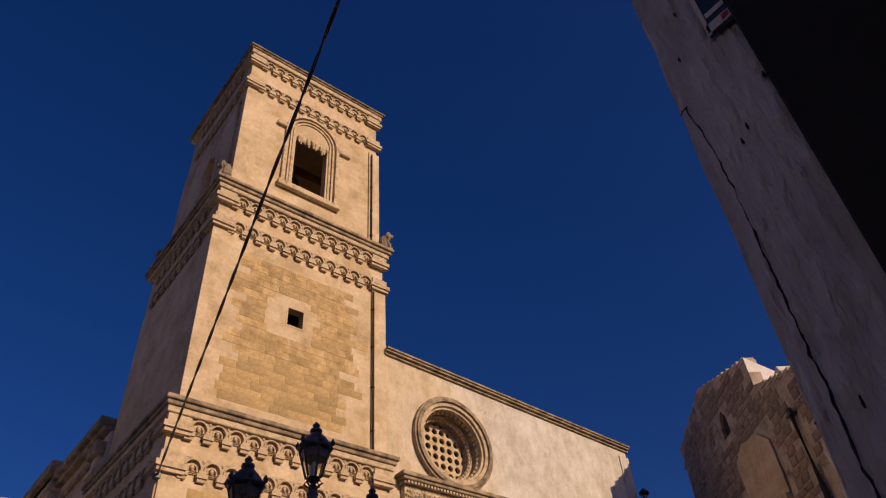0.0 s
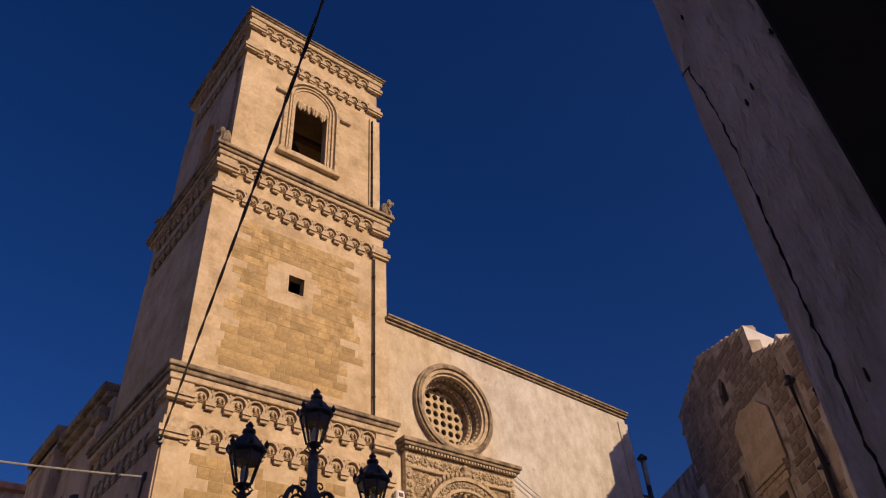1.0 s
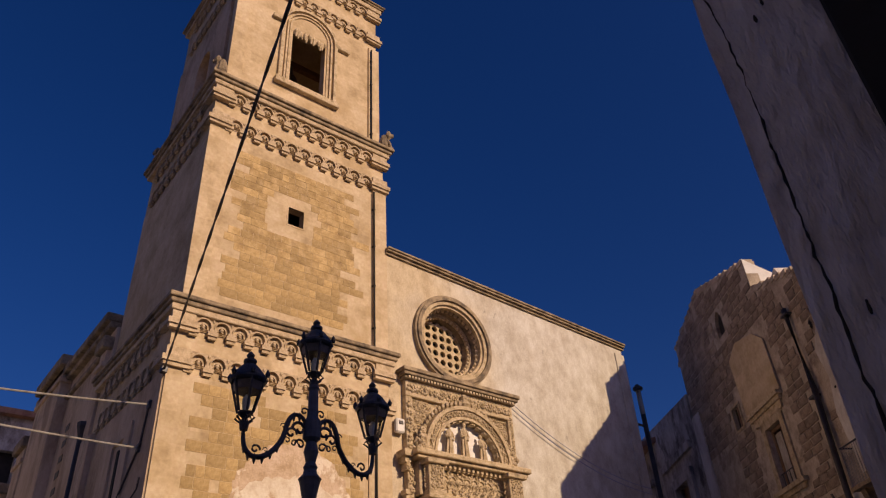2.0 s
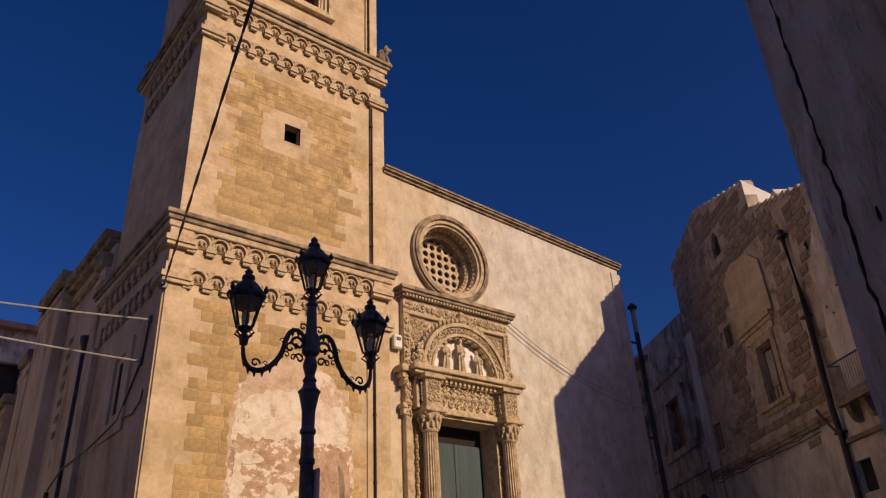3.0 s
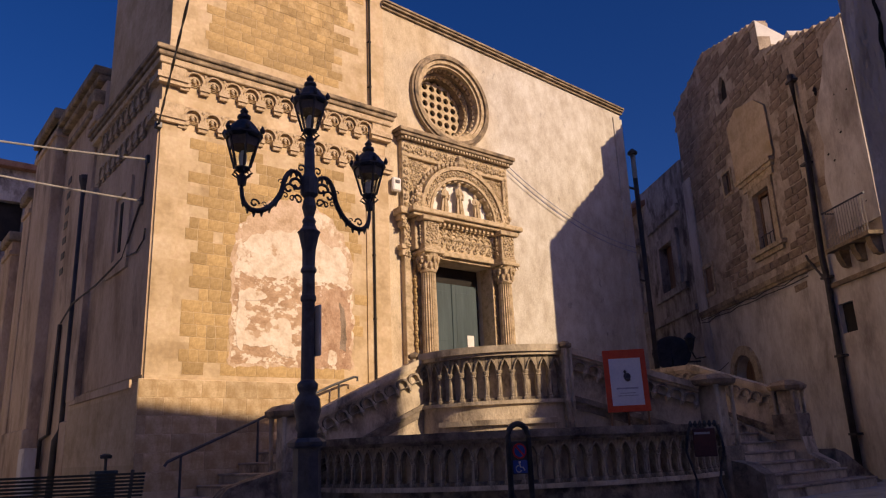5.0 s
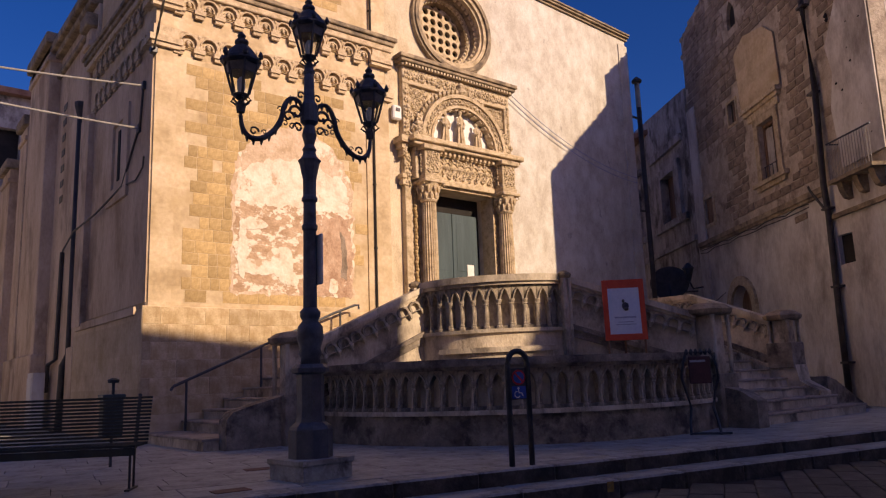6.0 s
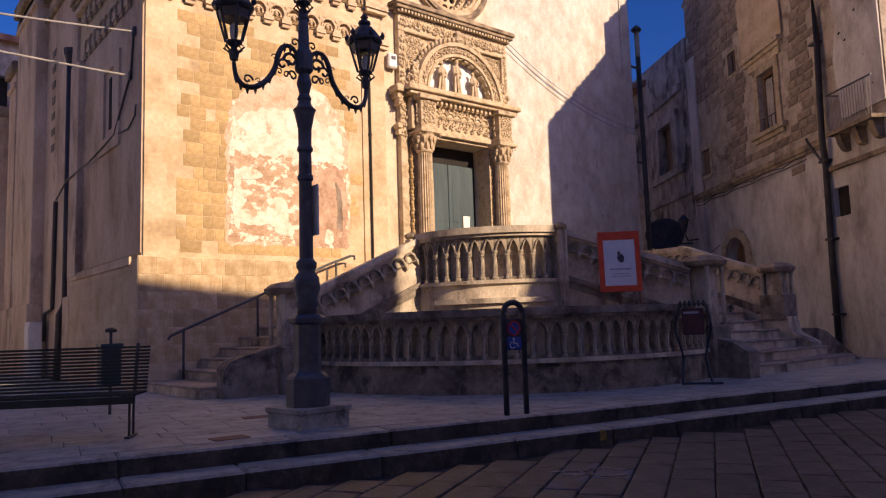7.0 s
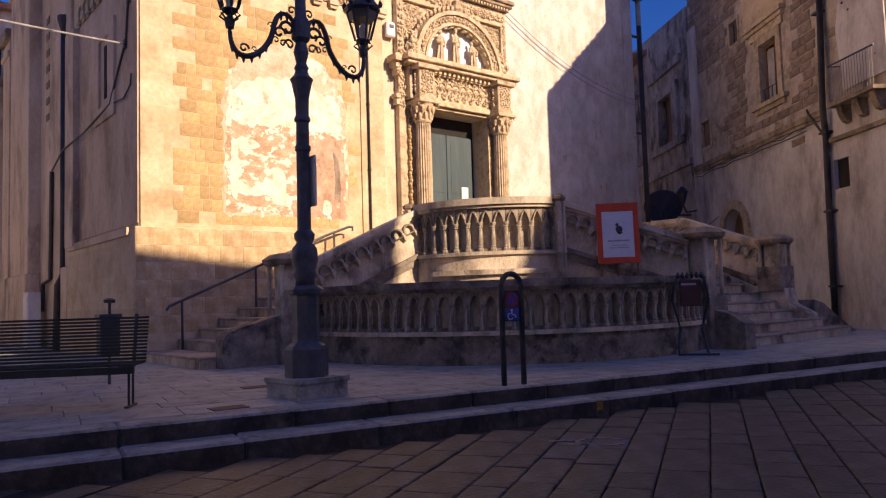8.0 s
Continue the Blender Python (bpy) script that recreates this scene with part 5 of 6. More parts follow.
part("jamb", wall_box(bmesh.new(), 4.02, 4.24, 5.85, 7.62, -0.05, 0.0), CARVED, win)
part("lintel", wall_box(bmesh.new(), 2.88, 4.24, 7.45, 7.66, -0.05, 0.0), CARVED, win)
part("hood", wall_box(wall_box(wall_box(bmesh.new(), 2.74, 4.46, 7.66, 7.86, -0.06, 0.0), 2.66, 4.60, 7.86, 7.97, -0.11, 0.0), 2.58, 4.68, 7.97, 8.08, -0.17, 0.0), CARVED, win, "moulded stone window hood")
part("window_sill", wall_box(wall_box(bmesh.new(), 2.66, 4.44, 5.74, 5.85, -0.14, 0.0), 2.78, 4.34, 5.62, 5.74, -0.07, 0.0), CARVED, win)
for k in range(5):
    u = 3.14 + k * 0.2
    part("grille_bar", tube(bmesh.new(), [hw(u, 5.86, 0.04), hw(u, 6.25, 0.04)], 0.012, 5), IRON, win)
part("grille_bar", tube(bmesh.new(), [hw(3.1, 6.25, 0.04), hw(4.02, 6.25, 0.04)], 0.014, 5), IRON, win)
# render patch above the window
bm = bmesh.new()
prism(bm, [hw(u, z, -0.035) for u, z in ((2.54, 8.1), (4.75, 8.1), (4.86, 9.9), (4.2, 10.2), (3.1, 9.95), (2.6, 9.55))], Vector(hw(0, 0, 0)) - Vector(hw(0, 0, 0.035)))
part("render_patch", bm, PLASTER, house, "smooth tan render patch above the window")
part("string_course", wall_box(wall_box(bmesh.new(), 1.2, 8.7, 4.86, 5.0, -0.10, 0.0), 1.2, 8.7, 4.78, 4.86, -0.06, 0.0), LEDGE, house, "worn string course")
part("quoin_strip", wall_box(bmesh.new(), 8.1, 8.76, -0.3, 9.6, -0.05, 0.0), HOUSE, house)
# arched doorway
ad = thing("arched_door", "low arched doorway with a reddish wooden door", "door")
bm = ring_fill(bmesh.new(), on_rect(arch_loop(6.05, 0.66, -0.3, 2.6, 0.66), (6.05, 1.6), 5.25, 6.85, -0.3, 3.5), arch_loop(6.05, 0.66, -0.3, 2.6, 0.66), hw, 0.0, 0.34)
part("arch_wall", bm, HOUSE, ad)
bm = ring_fill(bmesh.new(), arch_loop(6.05, 0.95, -0.3, 2.6, 0.95), arch_loop(6.05, 0.68, -0.3, 2.6, 0.68), hw, -0.08, 0.0)
part("door_surround", bm, CARVED, ad)
part("door_leaf", wall_box(bmesh.new(), 5.3, 6.8, -0.3, 3.35, 0.28, 0.33), WOOD, ad)
# downpipe with two bends
pipe = thing("downpipe", "dark cast downpipe on the old house", "downpipe")
part("pipe_length", tube(bmesh.new(), [hw(1.08, 9.6, -0.10), hw(0.96, 7.4, -0.10), hw(1.0, 5.0, -0.16), hw(1.05, 4.3, -0.10), hw(1.12, 2.1, -0.10), hw(1.14, 0.1, -0.10)], 0.075, 8), PIPE, pipe, smooth=True)
for z in (9.4, 7.2, 4.4, 2.6, 0.9):
    part("bracket", wall_box(bmesh.new(), 0.92, 1.2, z, z + 0.05, -0.18, 0.0), PIPE, pipe)
# balcony
bal = thing("balcony", "small stone balcony with a thin iron railing", "balcony")
# Dark ledge stone puts the slab's and brackets' shading into their colour.
part("slab", wall_box(wall_box(bmesh.new(), -1.1, 0.50, 4.84, 4.92, -0.36, 0.0), -1.1, 1.16, 4.16, 4.26, -0.08, 0.0), LEDGE, bal)
for u in (-0.95, -0.38, 0.2):
    b = bmesh.new()
    prism(b, [hw(u, 4.84, 0.0), hw(u, 4.46, 0.0), hw(u, 4.50, -0.12), hw(u, 4.66, -0.20), hw(u, 4.84, -0.24)], Vector(hw(0.18, 0, 0)) - Vector(hw(0, 0, 0)))
    part("bracket", b, LEDGE, bal)
part("top_rail", tube(bmesh.new(), [hw(0.44, 5.76, 0.0), hw(0.44, 5.76, -0.32), hw(-1.14, 5.72, -0.32)], 0.02, 6), IRON, bal)
for k in range(17):
    u = 0.44 - k * 0.094
    part("baluster", tube(bmesh.new(), [hw(u, 4.92, -0.32), hw(u, 5.75, -0.32)], 0.008, 5), CABLE, bal)
for k in range(5):
    part("baluster", tube(bmesh.new(), [hw(0.44, 4.92, -0.05 - k * 0.06), hw(0.44, 5.76, -0.05 - k * 0.06)], 0.008, 5), CABLE, bal)
# branch of the downpipe over the string course
part("pipe_branch", tube(bmesh.new(), [hw(1.72, 5.12, -0.12), hw(1.66, 5.0, -0.12), hw(1.08, 4.36, -0.12)], 0.03, 6), PIPE, pipe)
# cables strung along the string course
wc = thing("wall_cable", "sagging dark cables clipped along the old house wall", "cable")
for s in (0.0, 0.09):
    part("strand", tube(bmesh.new(), [hw(8.6 - k * 0.56, 4.74 - s + 0.02 * math.sin(k * 2.4 + s * 30) - (0.04 if k % 3 == 1 else 0), -0.07) for k in range(13)], 0.014, 5), PIPE, wc)
part("strand", tube(bmesh.new(), [hw(8.5, 3.0, -0.05), hw(7.7, 3.02, -0.05), hw(7.05, 3.18, -0.05)], 0.012, 5), PIPE, wc)
# uneven coping along the broken roofline
random.seed(33)
u = 2.46
while u < 8.6:
    w = random.uniform(0.22, 0.45)
    zt = 12.0 + (u - 2.44) * 0.30 if u < 5.75 else 13.0 - (u - 5.75) * 0.25
    part("coping_stone", wall_box(bmesh.new(), u + 0.01, u + w - 0.01, zt - 0.12, zt + random.uniform(0.0, 0.035), -random.uniform(0.01, 0.04), 0.33), UPPER, house)
    u += w
u = -1.1
while u < 2.3:
    w = random.uniform(0.25, 0.45)
    zt = 9.92 + (u + 1.15) * 0.33
    part("coping_stone", wall_box(bmesh.new(), u + 0.01, u + w - 0.01, zt - 0.12, zt + random.uniform(0.0, 0.03), -random.uniform(0.01, 0.04), 0.33), UPPER, house)
    u += w
# plaster remains over the balcony, with holes in them
bm = bmesh.new()
prism(bm, [hw(u, z, -0.03) for u, z in ((-1.14, 5.2), (0.35, 5.2), (0.5, 6.6), (0.28, 7.4), (0.45, 8.1), (-0.1, 8.9), (-0.4, 9.6), (-1.14, 9.8))], Vector(hw(0, 0, 0)) - Vector(hw(0, 0, 0.03)))
part("render_patch", bm, HOUSE, house, "pale peeling plaster over the balcony")
bm = bmesh.new()
random.seed(11)
for k in range(14):
    u, z = random.uniform(-1.0, 0.3), random.uniform(5.6, 8.8)
    lathe(bm, [(0.01, -0.06), (random.uniform(0.03, 0.06), 0.0), (0.01, random.uniform(0.05, 0.1))], 7, hw(u, z, -0.028))
tagged(part("plaster_loss", bm, CRACK, house), kind="stuff")
# sunlit gable stub on the roof
gs = thing("roof_stub", "sunlit white triangular parapet stub on the roof", "parapet")
bm = bmesh.new()
prism(bm, [hw(2.43, 11.0, 0.0), hw(2.43, 12.02, 0.0), hw(2.43, 11.25, 1.2), hw(2.43, 10.95, 1.2)], Vector(hw(0.3, 0, 0)) - Vector(hw(0, 0, 0)))
part("masonry", bm, WHITE, gs)
bm = bmesh.new()
prism(bm, [hw(2.05, 10.5, 0.4), hw(1.52, 10.5, 0.4), hw(1.52, 10.92, 0.4), hw(1.68, 11.22, 0.4), hw(1.98, 11.08, 0.4)], Vector(hw(0, 0, 0.9)) - Vector(hw(0, 0, 0.4)))
part("chimney", bm, HOUSE, gs, "small weathered chimney stump")
# wall lantern, dish and cables in the alley
wl_ = thing("wall_lantern", "dark bracket lantern on the house wall", "wall lantern", hw(8.6, 3.75, -0.55))
part("cage", lathe(bmesh.new(), [(0.06, 0.0), (0.16, 0.4), (0.2, 0.42), (0.05, 0.6)], 6), IRON, wl_)
part("bracket", tube(bmesh.new(), [(0, 0, 0), (0.1, -0.07, -0.25), (0.4, -0.25, -0.2)], 0.03, 6), IRON, wl_)

# large dish in the alley
dish = thing("satellite_dish", "large dark satellite dish on an arm in the alley", "satellite dish", (21.6, 14.5, 3.8))
facing = Matrix.Rotation(math.atan2(-0.56, -0.83), 4, "Z") @ Matrix.Rotation(radians(68), 4, "Y")
part("bowl", lathe(bmesh.new(), [(0.05, -0.14), (0.35, -0.08), (0.62, 0.02), (0.64, 0.03), (0.61, 0.04), (0.34, -0.05), (0.03, -0.10)], 24), PIPE, dish, smooth=True).matrix_basis = facing
part("feed_arm", tube(bmesh.new(), [facing @ Vector((0.6, 0, 0.0)), facing @ Vector((0.35, 0, 0.4)), facing @ Vector((0.05, 0, 0.5))], 0.02, 6), IRON, dish)
part("wall_arm", tube(bmesh.new(), [facing @ Vector((0, 0, -0.12)), (0.45, -0.2, -0.3), (0.86, -0.62, -0.3)], 0.035, 6), IRON, dish)

# ---- wing behind the alley ----
wing = thing("wing_building", "dark grey rear wing with shuttered windows", "building")
aw = along(22.5, 14.1, DX, DY)
whole = [(0.82, 2.2, 6.3, 8.05), (5.4, 6.7, 6.3, 8.05)]
part("wall", wall_with_holes([(-0.6, 10.6), (9.0, 11.2)], -0.6, 9.0, -0.3, whole, aw, 0.4), GREYWALL, wing)
for u0, u1, z0, z1 in whole:
    um = (u0 + u1) / 2
    for a, b in ((u0 - 0.01, um - 0.006), (um + 0.006, u1 + 0.01)):
        part("shutter", prism(bmesh.new(), [aw(a, z0, 0.2), aw(b, z0, 0.2), aw(b, z1, 0.2), aw(a, z1, 0.2)], Vector(aw(0, 0, 0.3)) - Vector(aw(0, 0, 0.2))), WOOD, wing)
for u0, u1, z0, z1 in whole:
    for nm, a, b, c, d in (("hood", u0 - 0.85, u1 + 1.1, z1 + 0.85, z1 + 1.12), ("lintel", u0 - 0.5, u1 + 0.6, z1, z1 + 0.32), ("jamb", u0 - 0.5, u0, z0, z1), ("jamb", u1, u1 + 0.6, z0, z1), ("window_sill", u0 - 0.9, u1 + 1.0, z0 - 0.24, z0)):
        part(nm, prism(bmesh.new(), [aw(a, c, -0.12), aw(b, c, -0.12), aw(b, d, -0.12), aw(a, d, -0.12)], Vector(aw(0, 0, 0)) - Vector(aw(0, 0, -0.12))), GREYWALL, wing)
part("string_course", prism(bmesh.new(), [aw(-0.6, 5.2, -0.1), aw(9, 5.2, -0.1), aw(9, 5.4, -0.1), aw(-0.6, 5.4, -0.1)], Vector(aw(0, 0, 0)) - Vector(aw(0, 0, -0.1))), GREYWALL, wing)
part("roof", boxes((24.5, 34, 12, 34, 10.3, 10.5)), TILE, wing)
part("rear_wall", boxes((18.5, 34, 30, 30.4, -0.3, 10.4)), GREYWALL, wing)

# ---- church side seen past the tower ----
SX = 4.12
aisle = thing("aisle", "shaded plaster church side with pilasters and cornice", "church")
part("wall", boxes((SX, 9.3, 18.0, 25.1, -0.3, 10.2), (SX + 0.1, 9.3, 25.1, 33, -0.3, 9.0)), SIDE, aisle)
part("cornice", boxes((SX - 0.30, 5.0, 18.1, 25.1, 10.38, 10.62), (SX - 0.18, 5.0, 18.1, 25.1, 10.2, 10.38), (SX - 0.1, 5.0, 18.1, 25.1, 9.62, 9.78), bev=0.03), LEDGE, aisle, "weathered projecting cornice")
for y0, w, d, z in ((18.15, 0.5, 0.12, 9.6), (22.0, 2.7, 0.30, 10.62), (25.6, 1.1, 0.20, 9.3), (28.5, 1.5, 0.2, 8.6)):
    pier = part("buttress", boxes((SX - d, SX + 0.6, y0, y0 + w, -0.3, z), bev=0.02), SIDE, aisle)
    part("cap", boxes((SX - d - 0.14, SX + 0.6, y0 - 0.1, y0 + w + 0.1, z, z + 0.34), bev=0.03), LEDGE, pier)
    part("neck_moulding", boxes((SX - d - 0.07, SX + 0.5, y0 - 0.05, y0 + w + 0.05, z - 0.5, z - 0.34), bev=0.02), SIDE, pier)
    part("foot", boxes((SX - d - 0.08, SX, y0 - 0.08, y0 + w + 0.08, -0.3, 1.9), bev=0.03), SIDE, pier)
for k in range(7):
    part("putlog_hole", boxes((SX - 0.015, SX + 0.01, 20.95, 21.3, 5.85 + k * 0.43, 6.03 + k * 0.43)), PIPE, aisle)
random.seed(17)
for k in range(15):      # rough toothing of a wall that was never finished
    z, p = 0.6 + k * 0.58, random.uniform(0.05, 0.22)
    part("toothing_stone", boxes((SX - p, SX + 0.3, 25.14, 25.14 + random.uniform(0.28, 0.44), z, z + random.uniform(0.24, 0.34)), bev=0.02), RUBBLE, aisle)
# tower side details: a blind window, a sloping ledge, a pilaster edge
bm = ring_fill(bmesh.new(), [(14.5, 4.6), (15.9, 4.6), (15.9, 6.5), (14.5, 6.5)], [(14.85, 4.9), (15.55, 4.9), (15.55, 6.25), (14.85, 6.25)], lambda u, w, d: (3.985 + d, u, w), -0.05, 0.0)
part("blind_window", bm, SIDE, tower)
part("slit_window", boxes((3.97, 3.984, 15.12, 15.28, 5.05, 6.1)), DARK, tower)
part("side_pilaster", boxes((3.86, 3.985, 17.3, 18.04, 2.28, 7.1), (3.88, 3.92, FY + 0.3, 17.9, 2.2, 2.34)), SIDE, tower)
dp = thing("downpipe", "black downpipe with a jog on the church side", "downpipe")
part("pipe_length", tube(bmesh.new(), [(SX - 0.12, 18.75, 7.7), (SX - 0.12, 18.75, 1.75), (SX - 0.22, 18.85, 1.5), (SX - 0.22, 19.0, 0.0)], 0.085, 8), PIPE, dp, smooth=True)
part("hopper", lathe(bmesh.new(), [(0.09, 7.5), (0.16, 7.75), (0.16, 7.85)], 8, (SX - 0.12, 18.75, 0)), PIPE, dp)
cb = thing("cable_conduit", "dark cable conduit fixed on the church side", "conduit")
part("conduit", tube(bmesh.new(), [(SX - 0.05, 20.4, 4.4), (SX - 0.05, 20.5, 1.7), (SX - 0.08, 21.2, 1.6), (SX - 0.08, 21.3, 0.9)], 0.05, 6), PIPE, cb)
ub = thing("utility_box", "pale grey utility cabinet against the church side", "cabinet", (SX - 0.3, 21.35, -0.02))
part("cabinet_body", boxes((-0.15, 0.15, -0.3, 0.3, 0, 1.42), bev=0.02), LIMEWASH, ub)
part("cabinet_door", boxes((-0.165, -0.15, -0.26, 0.26, 0.1, 1.3), bev=0.004), LIMEWASH, ub)
far = thing("house", "dim grey house beyond the church side", "house")
fw = lambda u, w, d: (u, 34 + d, w)
part("wall", wall_with_holes([(-14, 13.2), (8.0, 13.2)], -14, 8.0, -0.3, [(4.0, 4.95, 10.0, 11.8), (0.4, 1.4, 10.0, 11.8), (1.9, 3.0, 2.0, 4.4)], fw, 0.4), GREYWALL, far)
part("roof", boxes((-14.2, 8.2, 33.6, 44, 13.2, 13.45)), TILE, far)
part("dark_opening", boxes((-14, 7.8, 34.35, 34.39, 1.9, 12.0)), DARK, far)

# ---- unseen houses behind the camera: they shade the square, their limewash adds bounce light ----
for n, (x0, x1, y0, y1, h0, h1) in enumerate(((-9.0, 10.22, -14.0, -6.0, 12.4, 10.18), (10.2, 11.74, -14.0, -6.03, 6.85, 8.3), (11.72, 24.0, -15.0, -6.0, 9.2, 9.2), (-22.0, -12.0, -6.0, 26.0, 9.0, 9.0))):
    hb = thing("house", "plain limewashed village house with shuttered windows", "house", group="village houses")
    part("wall", prism(bmesh.new(), [(x0, y1, -0.36), (x1, y1, -0.36), (x1, y1, h1), (x0, y1, h0)], (0, y0 - y1, 0)), LIMEWASH, hb)
    part("roof", prism(bmesh.new(), [(x0, y1, h0), (x1, y1, h1), (x1, y1, h1 + 0.14), (x0, y1, h0 + 0.14)], (0, y0 - y1, 0)), LEDGE, hb)
    for k in range(4 if n != 1 else 1):
        if n < 3:
            xx = x0 + (x1 - x0) * (k + 0.5) / (4 if n != 1 else 1)
            part("window", boxes((xx - 0.45, xx + 0.45, y1, y1 + 0.05, 4.2, 6.0), bev=0.01), WOOD, hb)
            part("door", boxes((xx - 0.5, xx + 0.5, y1, y1 + 0.05, -0.34, 2.0), bev=0.01), WOOD, hb)

# ---- near wall corner ----
NX, NYY = 0.593, 0.163
near = thing("wall_near", "white lumpy plaster wall corner with a long crack", "wall", kind="structure")
bm = bmesh.new()
NU, NV = 130, 260
grid = []
for j in range(NV + 1):
    row = []
    for i in range(NU + 1):
        y, z = NYY - 1.3 * (i / NU) ** 1.3, -0.36 + 3.9 * j / NV
        off = 0.0 if i == 0 else 0.004 * noise.noise((y * 16, z * 6, 0)) + 0.0045 * noise.noise((y * 70, z * 13, 3)) + 0.0026 * noise.noise((y * 140, z * 28, 6))
        row.append(bm.verts.new((NX + off, y + (0.004 * noise.noise((z * 8, 1, 2)) if i == 0 else 0), z)))
    grid.append(row)
for j in range(NV):
    for i in range(NU):
        bm.faces.new((grid[j][i], grid[j][i + 1], grid[j + 1][i + 1], grid[j + 1][i]))
part("plaster_face", bm, NEAR, near, smooth=True)
part("wall_core", boxes((NX + 0.02, NX + 0.5, -1.1, NYY - 0.01, -0.36, 3.5)), NEAR, near)
random.seed(4)


def crack_at(z):
    return NYY - 0.031 + (0.006 * (z - 0.4) if z < 1.57 else 0.007 + (z - 1.57) * 0.14)


bm = bmesh.new()
pts = [(NX - 0.005, crack_at(1.665 * k / 150) + random.uniform(-0.0014, 0.0014) + 0.003 * noise.noise((k * 0.13, 0, 5)), 1.665 * k / 150) for k in range(151)]
tube(bm, pts, [random.uniform(0.0004, 0.0013) if k > 128 else random.uniform(0.0008, 0.0021) for k in range(151)], 5)
tube(bm, [(NX - 0.004, crack_at(1.66), 1.66), (NX - 0.004, NYY - 0.014, 1.668), (NX - 0.004, NYY - 0.006, 1.666), (NX - 0.002, NYY, 1.664)], 0.0011, 5)
part("crack", bm, CRACK, near, "dark long crack")
bm = bmesh.new()
for k in range(34):
    y, z = NYY - random.uniform(0.01, 0.28), random.uniform(0.9, 2.1)
    lathe(bm, [(0.001, -0.004), (random.uniform(0.0012, 0.0028), 0.0), (0.001, random.uniform(0.003, 0.010))], 6, (NX - 0.005, y, z))
part("plaster_pit", bm, CRACK, near, "small dark pits")
# The shutter is added: near-black boards filling a dark area of wall.
dark_board = thing("shutter", "dark wooden shutter folded against the near wall", "shutter", (NX - 0.015, 0.037, 0.86))
part("board", boxes((-0.01, 0.006, -0.5, 0.0, 0, 2.2), bev=0.004), DARK, dark_board)
part("batten", boxes((-0.018, -0.01, -0.45, -0.03, 0.4, 0.46)), DARK, dark_board)
part("batten", boxes((-0.018, -0.01, -0.45, -0.03, 1.6, 1.66)), DARK, dark_board)
random.seed(14)
bm = bmesh.new()
for k in range(70):
    z = random.uniform(1.22, 1.50)
    y = 0.042 + random.uniform(-0.012, 0.006)
    tip = (NX - random.uniform(0.014, 0.024), y + random.uniform(-0.022, 0.012), z + random.uniform(0.02, 0.06))
    tube(bm, [(NX - 0.008, y, z), (NX - 0.016, (y + tip[1]) / 2 + 0.003, (z + tip[2]) / 2), tip], [0.0011, 0.0009, 0.0004], 4)
tagged(part("frayed_fibre", bm, CABLE, dark_board, "pale frayed fibres along the shutter's edge"), kind="stuff")
tag = thing("small_sign", "small dark blue enamel sign with a red band", "sign", (NX - 0.008, 0.055, 1.743))
part("plate", boxes((-0.003, 0.003, -0.023, 0.023, 0.0, 0.13), bev=0.002), BINBLUE, tag)
part("band", boxes((-0.005, -0.003, -0.021, 0.021, 0.004, 0.022)), WHITE, tag)
part("border", boxes((-0.005, -0.003, -0.023, -0.017, 0.0, 0.13), (-0.005, -0.003, 0.017, 0.023, 0.0, 0.13)), WHITE, tag)
part("red_mark", boxes((-0.0065, -0.005, -0.014, -0.004, 0.008, 0.018)), SIGNRED, tag)
part("bar_mark", boxes((-0.005, -0.003, -0.015, 0.015, 0.035, 0.045)), WHITE, tag)

# ---- cables ----
def sagging(a, b, sag, n=16):
    a, b = Vector(a), Vector(b)
    return [a.lerp(b, k / n) - Vector((0, 0, 4 * sag * (k / n) * (1 - k / n))) for k in range(n + 1)]


A = Vector((3.96, FY - 0.1, 7.05))
B = Vector((1.82, 3.41, 7.83))
cab = thing("overhead_cable", "twisted black overhead cable fixed to the tower corner", "cable")
far_end = A + (B - A) * 1.95
line = (far_end - A).normalized()
side_a = line.cross(Vector((0, 0, 1))).normalized()
side_b = side_a.cross(line)
for turn in (0.0, math.pi):
    pts = [A.lerp(far_end, k / 160) + 0.011 * (side_a * math.cos(k * 0.55 + turn) + side_b * math.sin(k * 0.55 + turn)) for k in range(161)]
    part("strand", tube(bmesh.new(), pts, 0.013, 6), IRON, cab)
part("anchor", boxes((3.90, 4.02, FY - 0.14, FY - 0.02, 6.98, 7.1), bev=0.01), IRON, cab)
for n, (a, b, s) in enumerate((((3.96, 13.64, 6.53), (-12.0, 12.4, 6.6), 0.58), ((3.96, 13.85, 5.75), (-12.0, 12.9, 7.2), 0.48))):
    c2 = thing("overhead_cable", "pale grey cable strung from the tower side", "cable")
    part("strand", tube(bmesh.new(), sagging(a, b, s, 24), 0.018, 6), CABLE, c2)
    part("anchor", boxes((3.93, 4.0, a[1] - 0.06, a[1] + 0.06, a[2] - 0.08, a[2] + 0.08), bev=0.01), IRON, c2)
c3 = thing("wall_cable", "dark cable clipped across the tower side", "cable")
part("strand", tube(bmesh.new(), [(3.95, 13.62, 6.5), (3.95, 13.75, 5.8), (3.94, 14.76, 4.83), (3.9, 16.5, 4.62), (3.82, 18.1, 4.5), (SX - 0.06, 20.3, 4.42)], 0.022, 6), PIPE, c3)
